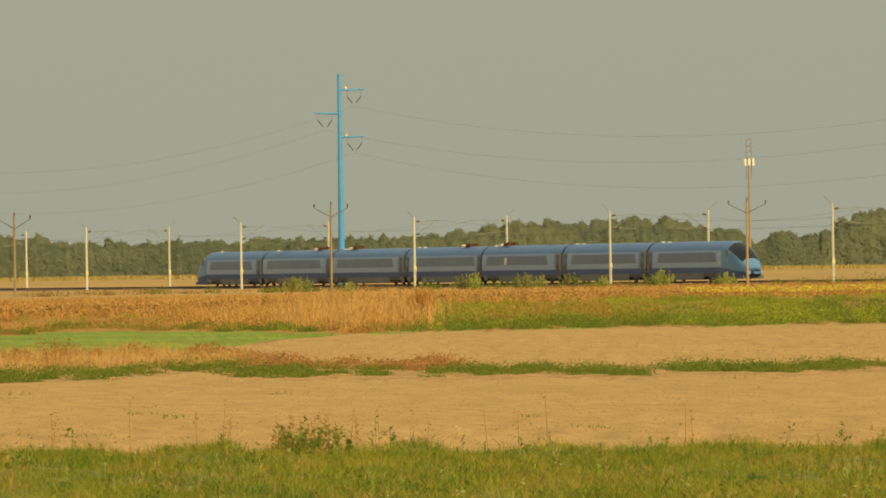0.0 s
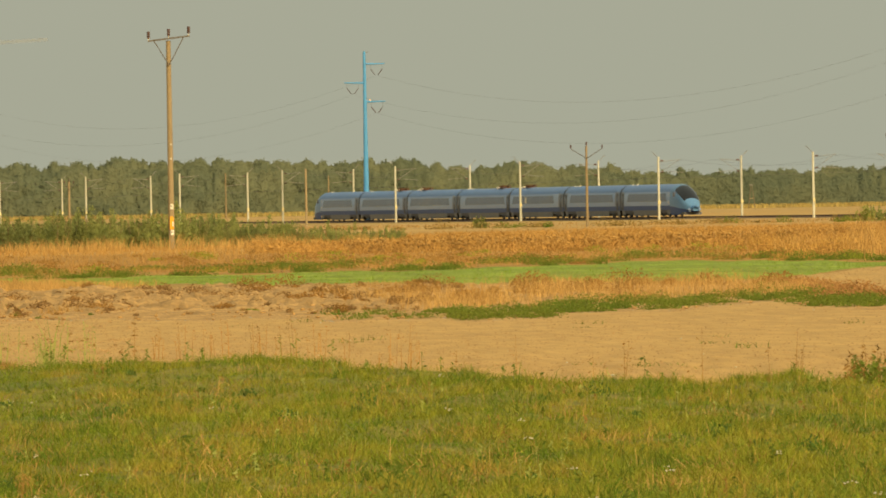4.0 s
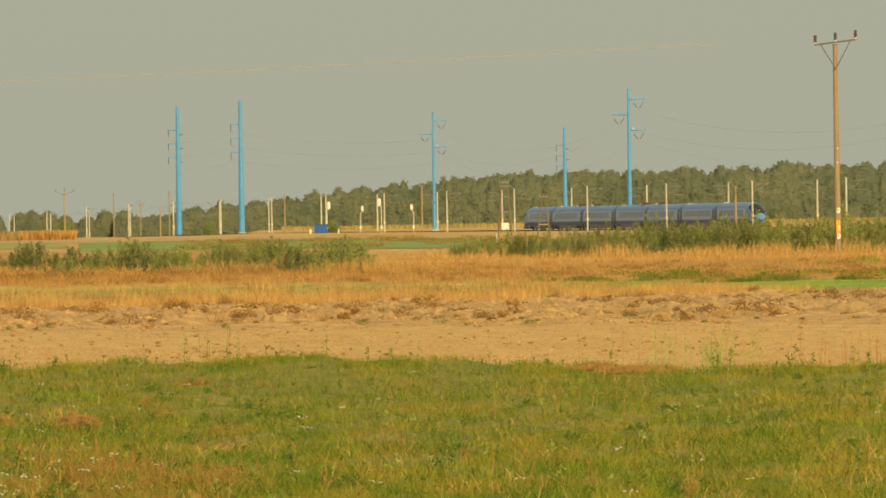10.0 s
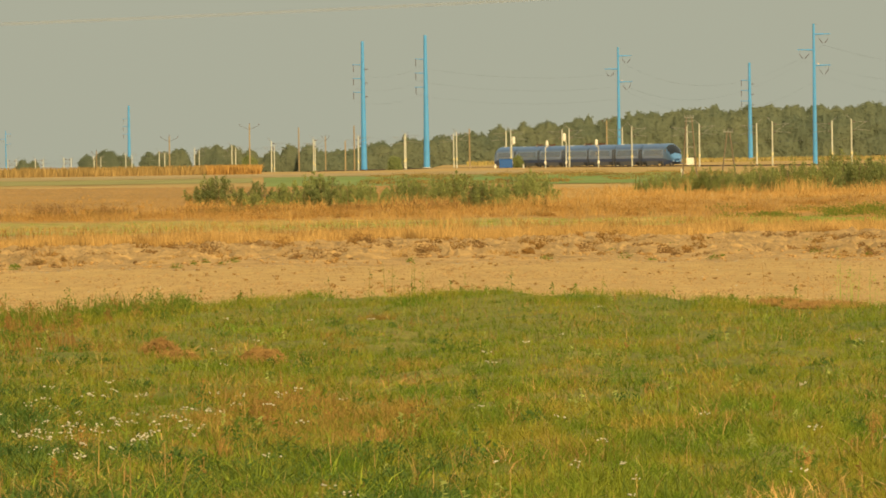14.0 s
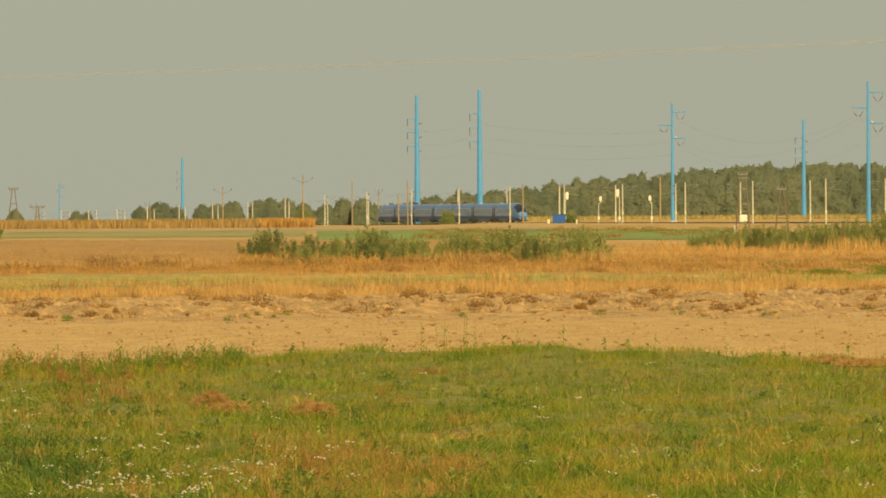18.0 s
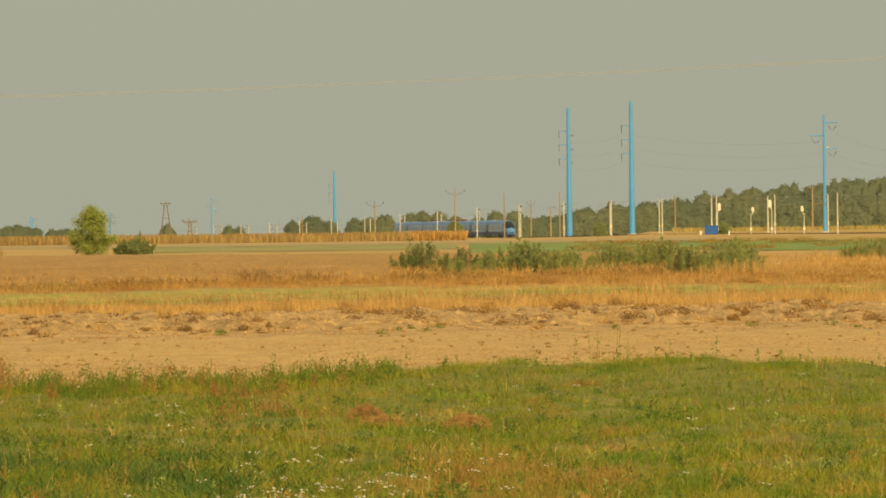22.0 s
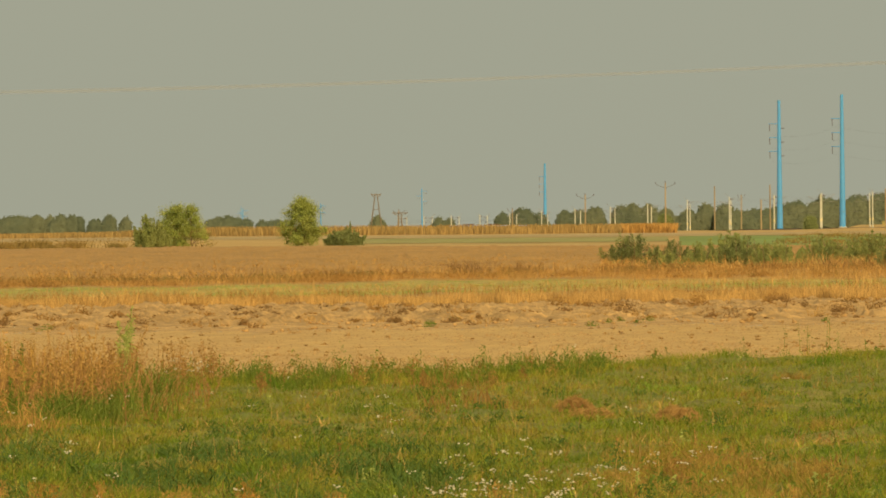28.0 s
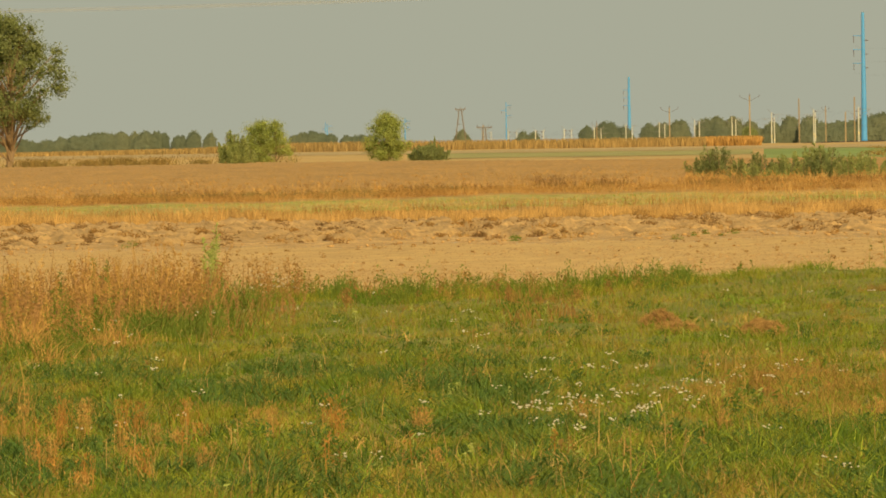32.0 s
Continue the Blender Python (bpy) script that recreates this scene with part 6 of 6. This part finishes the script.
# ---- shrubs and trees ----
def shrub(h, w, seed, leaf, label, size=0.09, per=150, name="shrub", stems=7, category="shrub"):
    """Several thin stems under uneven leafy clumps."""
    r = np.random.RandomState(seed)
    root = new(name)
    for k in range(stems):
        a = r.uniform(0, 6.28)
        q = r.uniform(0, w * 0.75)
        tip = Vector((q * math.cos(a), q * math.sin(a), h * r.uniform(0.55, 0.92)))
        bm = bmesh.new()
        rod(bm, (tip.x * 0.35, tip.y * 0.35, -0.1), tip, 0.02, 0.008, 5)
        part("stem", bm, M["bark"], root)
    shoots, each = 34, per
    a, q = r.uniform(0, 6.28, shoots), w * r.uniform(0, 1, shoots) ** 0.6
    top = h * r.uniform(0.5, 1.08, shoots) * (1.05 - 0.5 * (q / w) ** 2)
    f = r.uniform(0.0, 1, (shoots, each)) ** 0.75
    thick = (0.035 + 0.10 * (1 - f)) * w
    out = (0.75 + 0.3 * f)
    p = np.stack([(q * np.cos(a))[:, None] * out + r.normal(0, 1, f.shape) * thick,
                  (q * np.sin(a))[:, None] * out + r.normal(0, 1, f.shape) * thick,
                  top[:, None] * f], -1).reshape(-1, 3)
    n = len(p)
    t = np.stack([r.normal(0, 0.5, n), r.normal(0, 0.5, n), r.uniform(0.2, 1.0, n)], -1)
    u = np.cross(t, np.stack([r.normal(0, 0.5, n), -np.ones(n), r.normal(0, 0.5, n)], -1))
    s = (size * r.uniform(0.5, 1.4, n))[:, None]
    t, u = t / np.linalg.norm(t, axis=1)[:, None] * s, u / np.linalg.norm(u, axis=1)[:, None] * s * 0.5
    v = np.stack([p - t, p + u, p + t, p - u], 1).reshape(-1, 3)
    v[:, 2] = np.maximum(v[:, 2], 0.02)
    soup("foliage", v, np.arange(len(v)).reshape(-1, 4), M[leaf], "", "", root)
    return tagged(root, label, category, "field shrubs" if category == "shrub" else "field trees")


kinds = [shrub(1.9, 1.3, 200 + k, ("leaf", "leafdark", "leaf", "leaf")[k], "green leafy willow shrub in the dry grass", 0.045, 190) for k in range(4)]
low = [shrub(1.35, 1.0, 210 + k, ("leaf", "leafdark", "leaf")[k], "low green shrub in the ripe field", 0.038, 170) for k in range(3)]
r = np.random.RandomState(221)


def plant_row(protos, spots):
    used = set()
    for k, (bb, dd, s) in enumerate(spots):
        p = protos[k % len(protos)]
        m = pose(*ground_at(bb, dd), 0, 0, r.uniform(0, 360)) @ Matrix.Scale(s, 4)
        if id(p) in used:
            q = copy_thing(p, Matrix())
            q.matrix_basis = m
        else:
            p.matrix_basis = m
            used.add(id(p))


plant_row(kinds, [(-215 + 13.2 * k + r.uniform(-12, 12), 455 + r.uniform(-13, 13), float(np.interp(13.2 * k - 215, (-215, 0, 120, 500, 690, 880), (0.55, 0.7, 0.95, 1.0, 0.62, 0.42))) * r.uniform(0.65, 1.12)) for k in range(83)])
plant_row(low, [(q + r.uniform(-10, 10), 352 + r.uniform(-12, 12), r.uniform(0.45, 1.05)) for q in
                (-985, -955, -925, -900, -880, -860, -840, -822, -805, -785, -765, -740, -715, -700, -680, -660, -640, -620, -600, -575, -550, -525, -500, -480, -460, -440, -420, -400)])
# single shrubs towards the railway
tiny = [shrub(1.5, 1.0, 230 + k, ("leaflight", "leaf")[k], "small yellow-green shrub before the track", 0.08, 40) for k in range(2)]
plant_row(tiny, [(q, 800 + r.uniform(-25, 25), r.uniform(0.6, 1.1)) for q in (1690, 1706, 1790, 1990, 2010, 2100, 2130, 2180, 2240, 2320, 2345, 2440, 2460, 1010, 560, 500)])


def tree(h, w, seed, leaf, label, trunk=0.16, crown0=0.12, size=0.11, per=80, name="tree", clumps=26, category="tree", puff=(0.13, 0.27)):
    """A tapered trunk, forking limbs and a crown of many leaf clumps."""
    r = np.random.RandomState(seed)
    root = new(name)
    bm = bmesh.new()
    rod(bm, (0, 0, -0.3), (0.02 * h, 0, h * 0.45), trunk, trunk * 0.65, 10)
    rod(bm, (0.02 * h, 0, h * 0.45), (0, 0.01 * h, h * 0.88), trunk * 0.65, trunk * 0.2, 8)
    part("trunk", bm, M["bark"], root)
    cents, rads = [], []
    for k in range(clumps):
        f = r.uniform(crown0, 1.0)
        env = w * (math.sin(math.pi * min(1.0, (f - crown0) / (1 - crown0) * 0.68 + 0.27)) ** 0.7)
        a = r.uniform(0, 6.28)
        q = env * r.uniform(0.2, 1.0)
        c = Vector((q * math.cos(a), q * math.sin(a), h * (0.05 + 0.87 * f)))
        rr = w * r.uniform(*puff)
        cents.append(tuple(c))
        rads.append(rr)
        if k % 2 == 0:
            bm = bmesh.new()
            rod(bm, (0.01 * h, 0, max(0.1, c.z - 0.3 * h)), c, trunk * 0.32, trunk * 0.08, 6)
            part("limb", bm, M["bark"], root)
    v, q = leaf_cloud(cents, rads, per, size, r)
    soup("crown", v, q, M[leaf], "", "", root)
    return tagged(root, label, category, "field trees")


stand(tree(4.35, 1.95, 301, "leaflight", "rounded yellow-green tree at the edge of the ripe field", 0.12, 0.0, 0.055, 620, clumps=90, puff=(0.2, 0.4)), -1546, 795)
stand(shrub(1.35, 1.85, 302, "leafdark", "low dark green bush beside the tree", 0.08, 300, "bush", 8, "bush"), -1474, 790)
stand(shrub(2.0, 0.75, 308, "leafdark", "narrow dark green shrub rising from a low bush", 0.07, 110, "shrub", 4), -1466, 793)
stand(tree(3.8, 2.0, 303, "leaflight", "yellow-green tree with a low many-lobed crown", 0.1, 0.0, 0.05, 480, clumps=80, puff=(0.2, 0.4)), -1773, 792)
stand(tree(3.75, 1.5, 309, "leaflight", "slim yellow-green tree leaning against a wider one", 0.07, 0.0, 0.05, 480, clumps=56, puff=(0.22, 0.45)), -1744, 790)
stand(shrub(2.75, 1.5, 304, "leaf", "bushy green willow beside the ripe field", 0.07, 300, "bush", 8, "bush"), -1817, 786)
stand(shrub(1.9, 1.0, 307, "leaf", "low green bush at the foot of the tree pair", 0.07, 200, "bush", 6, "bush"), -1796, 787)
big = stand(tree(13.9, 5.3, 305, "leafdark", "tall airy tree with a thick pale trunk", 0.34, 0.28, 0.10, 200, clumps=130), -2214, 780)
bm = bmesh.new()
rod(bm, (0.1, 0, 2.3), (1.5, 0, 3.1), 0.09, 0.06, 7)
rod(bm, (1.5, 0, 3.1), (2.9, 0, 4.2), 0.06, 0.02, 7)
bough = part("limb", bm, M["bark"], big, "low side bough with its own leaves")
v, q = leaf_cloud([(2.2, 0, 3.8), (2.7, 0.2, 4.2), (3.1, 0, 4.0), (3.4, -0.2, 4.3), (2.5, 0.2, 4.6), (1.8, 0, 3.5)], [0.55, 0.6, 0.5, 0.45, 0.4, 0.4], 260, 0.09, np.random.RandomState(306))
soup("leaves", v, q, M["leafdark"], "", "", bough)


def woods(name, trees, mat, seed, label, leaf=0.2, cards=60000, step=3.0, slope=7.0):
    """A mass of far trees: a lumpy surface of leaf clumps that leans back from low front growth to the crowns' uneven outline,
    roughened all over by leaf cards. Each tree: bearing, depth, top, half width."""
    r = np.random.RandomState(seed)
    trees = sorted(trees)
    tb, td, tt, tw = (np.array([t[i] for t in trees]) for i in range(4))
    runs = np.split(np.arange(len(tb)), np.where(np.diff(tb * td / BEARING) > 6.0)[0] + 1)
    verts, faces, pts, base = [], [], [], 0
    rows = 18
    for run in runs:
        d0 = float(td[run].mean())
        cols = np.arange(tb[run[0]] - tw[run[0]] * BEARING / d0, tb[run[-1]] + tw[run[-1]] * BEARING / d0 + step, step)
        w = len(cols)
        q = np.abs(cols[:, None] - tb[run][None]) * d0 / BEARING / tw[run][None]
        point = 0.85 * r.uniform(0, 1, len(run))[None] ** 2      # from round crowns to pointed ones
        hgt = np.where(q < 1, tt[run][None] - tw[run][None] * ((1 - np.sqrt(np.clip(1 - q ** 2, 0, 1))) * 0.8 + point * q), -9)
        x0, y0 = spot(cols, d0)
        g = land(x0, np.full(w, d0))
        top = np.maximum(hgt.max(1), g + 1.0) + r.normal(0, 0.14, w)
        f = np.linspace(0, 1, rows)[None, :]
        z = (g - 0.3)[:, None] + (top - g + 0.3)[:, None] * f
        swell = np.zeros((w, rows))
        m = BEARING / d0 / step                       # columns in a metre
        tall = float((top - g).mean())
        for k in range(int(w / m * tall / 1.8)):
            i, c, R = r.randint(0, w), r.uniform(0, 1.0), r.uniform(0.9, 2.9)
            i0, i1 = max(0, int(i - R * m)), min(w, int(i + R * m) + 1)
            cz = g[i] + (top[i] - g[i]) * c
            e = ((np.arange(i0, i1) - i)[:, None] / m / R) ** 2 + ((z[i0:i1] - cz) / R) ** 2
            swell[i0:i1] = np.maximum(swell[i0:i1], np.sqrt(np.clip(1 - e, 0, 1)) * R * 0.75)
        back = slope * (0.55 * f + 0.45 * f ** 6)
        y = d0 + back - swell + r.normal(0, 0.15, (w, rows))
        p = np.stack([np.broadcast_to(x0[:, None], (w, rows)) + r.normal(0, 0.08, (w, rows)), y, z], -1).reshape(-1, 3)
        i = (np.arange(w - 1)[:, None] * rows + np.arange(rows - 1)[None, :]).ravel() + base
        verts.append(p)
        faces.append(np.stack([i, i + rows, i + rows + 1, i + 1], -1))
        keep = np.concatenate([np.arange(len(p)), np.arange(rows - 1, len(p), rows), np.arange(rows - 2, len(p), rows)])
        pts.append(p[keep])
        base += len(p)
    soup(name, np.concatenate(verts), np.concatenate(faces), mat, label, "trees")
    pts = np.concatenate(pts)
    p = pts[r.randint(0, len(pts), cards)] + r.normal(0, 0.2, (cards, 3)) - np.array([0, 0.12, 0])
    n = np.array([0.15, -0.8, 0.6]) + r.normal(0, 0.2, (cards, 3))
    t = np.cross(n, r.normal(0, 1, (cards, 3)))
    t /= np.linalg.norm(t, axis=1)[:, None] + 1e-9
    u = np.cross(n / np.linalg.norm(n, axis=1)[:, None], t)
    s = (leaf * r.uniform(0.5, 1.5, cards))[:, None]
    v = np.stack([p - t * s, p + u * s * 0.7, p + t * s, p - u * s * 0.7], 1).reshape(-1, 3)
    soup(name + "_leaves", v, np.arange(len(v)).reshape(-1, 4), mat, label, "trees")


# forest behind the line: heights by bearing
FOREST_B = (-760, -660, -600, -530, -330, -130, 120, 378, 620, 900, 960, 1100, 1372, 1700, 1950, 2060, 2320, 2470, 2520, 2560, 2600, 2680, 3000)
FOREST_H = (4.0, 7.2, 8.2, 8.7, 11.7, 15.0, 14.6, 16.0, 15.2, 14.6, 12.2, 13.2, 10.2, 10.6, 11.0, 13.6, 15.2, 11.5, 7.5, 12.0, 8.5, 15.5, 19)
r = np.random.RandomState(321)
for d0, k in ((2370, 0.86), (2440, 1.02)):
    row = []
    q = -790.0
    while q < 3050:
        top = float(np.interp(q, FOREST_B, FOREST_H)) * k * r.uniform(0.92, 1.05)
        w = r.uniform(1.2, 3.6) * min(1.0, top / 9)
        row.append((q, d0 + r.uniform(-6, 6), top, w))
        if (1050 < q < 2000 or q < -150) and r.uniform() < 0.3:
            row.append((q + r.uniform(-6, 6), d0, top * r.uniform(1.0, 1.1), r.uniform(0.7, 1.2)))
        q += w * BEARING / d0 * r.uniform(0.8, 1.35)
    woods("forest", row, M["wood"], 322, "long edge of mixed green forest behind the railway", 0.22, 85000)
spots = []
for k in range(40):
    q = -2380 + 11.2 * k
    h = float(np.interp(q, (-2380, -2181, -2131, -2090, -2031, -1941), (2.8, 3.3, 3.5, 4.6, 5.0, 5.4))) + r.uniform(-0.6, 0.8)
    spots.append((q + r.uniform(-4, 4), 3000 + r.uniform(-30, 30), h, r.uniform(1.7, 2.7)))
for q, h in ((-1917, 4.2), (-1891, 5.6), (-1862, 5.1), (-1712, 4.0), (-1698, 4.5), (-1680, 5.0), (-1664, 4.2), (-1650, 3.8), (-1620, 3.3), (-1606, 3.6), (-1592, 3.4), (-1578, 3.0)):
    spots.append((q, 3000 + r.uniform(-30, 30), h, 2.4))
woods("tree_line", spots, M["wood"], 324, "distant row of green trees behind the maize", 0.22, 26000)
spots = []
for q, h, w in ((-1416, 4.7, 2.0), (-1310, 4.0, 1.8), (-1290, 3.6, 1.6), (-1195, 5.2, 1.8), (-1160, 6.2, 2.2), (-1130, 5.0, 1.6), (-1085, 5.8, 1.7), (-1060, 5.6, 1.6), (-1030, 6.6, 1.9),
                (-985, 6.6, 1.9), (-965, 7.4, 1.8), (-935, 7.2, 1.7), (-905, 6.0, 1.8), (-865, 5.4, 2.0), (-835, 7.2, 1.8), (-800, 7.0, 1.8), (-780, 5.4, 1.7), (-750, 5.6, 1.8), (-725, 5.5, 1.7)):
    spots.append((q, 2560 + r.uniform(-30, 30), h * 0.93, w * 1.45))
    spots.append((q + r.uniform(5, 12), 2560 + r.uniform(-30, 30), h * r.uniform(0.4, 0.75), w))
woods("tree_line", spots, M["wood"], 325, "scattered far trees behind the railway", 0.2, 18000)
woods("dark_tree", [(-905, 2060, 3.6, 1.7), (-648, 1930, 2.6, 1.3), (-430, 1790, 2.3, 1.1)], M["leafdark"], 326, "dark bushes beside the railway", 0.12, 4000, 2.0, 1.5)


# a faint streak of high cloud across the sky
bm = bmesh.new()
a, c = spot(-2300, 4900.0), spot(250, 4900.0)
for k in range(60):
    t0, t1 = k / 60, (k + 1) / 60
    z0, z1 = 75 + 21.5 * t0 ** 1.7, 75 + 21.5 * t1 ** 1.7
    w0, w1 = (0.8 + 0.1 * math.sin(9 * t) for t in (t0, t1))
    v = [bm.verts.new((float(a[0] + (c[0] - a[0]) * t), 4900, z)) for t, z in ((t0, z0 - w0), (t1, z1 - w1), (t1, z1 + w1), (t0, z0 + w0))]
    bm.faces.new(v)
bmesh.ops.remove_doubles(bm, verts=bm.verts, dist=0.01)
tagged(part("cloud_streak", bm, M["trail"], None), "thin faint yellowish streak of high cloud", "cloud", kind="structure").visible_shadow = False

motions()
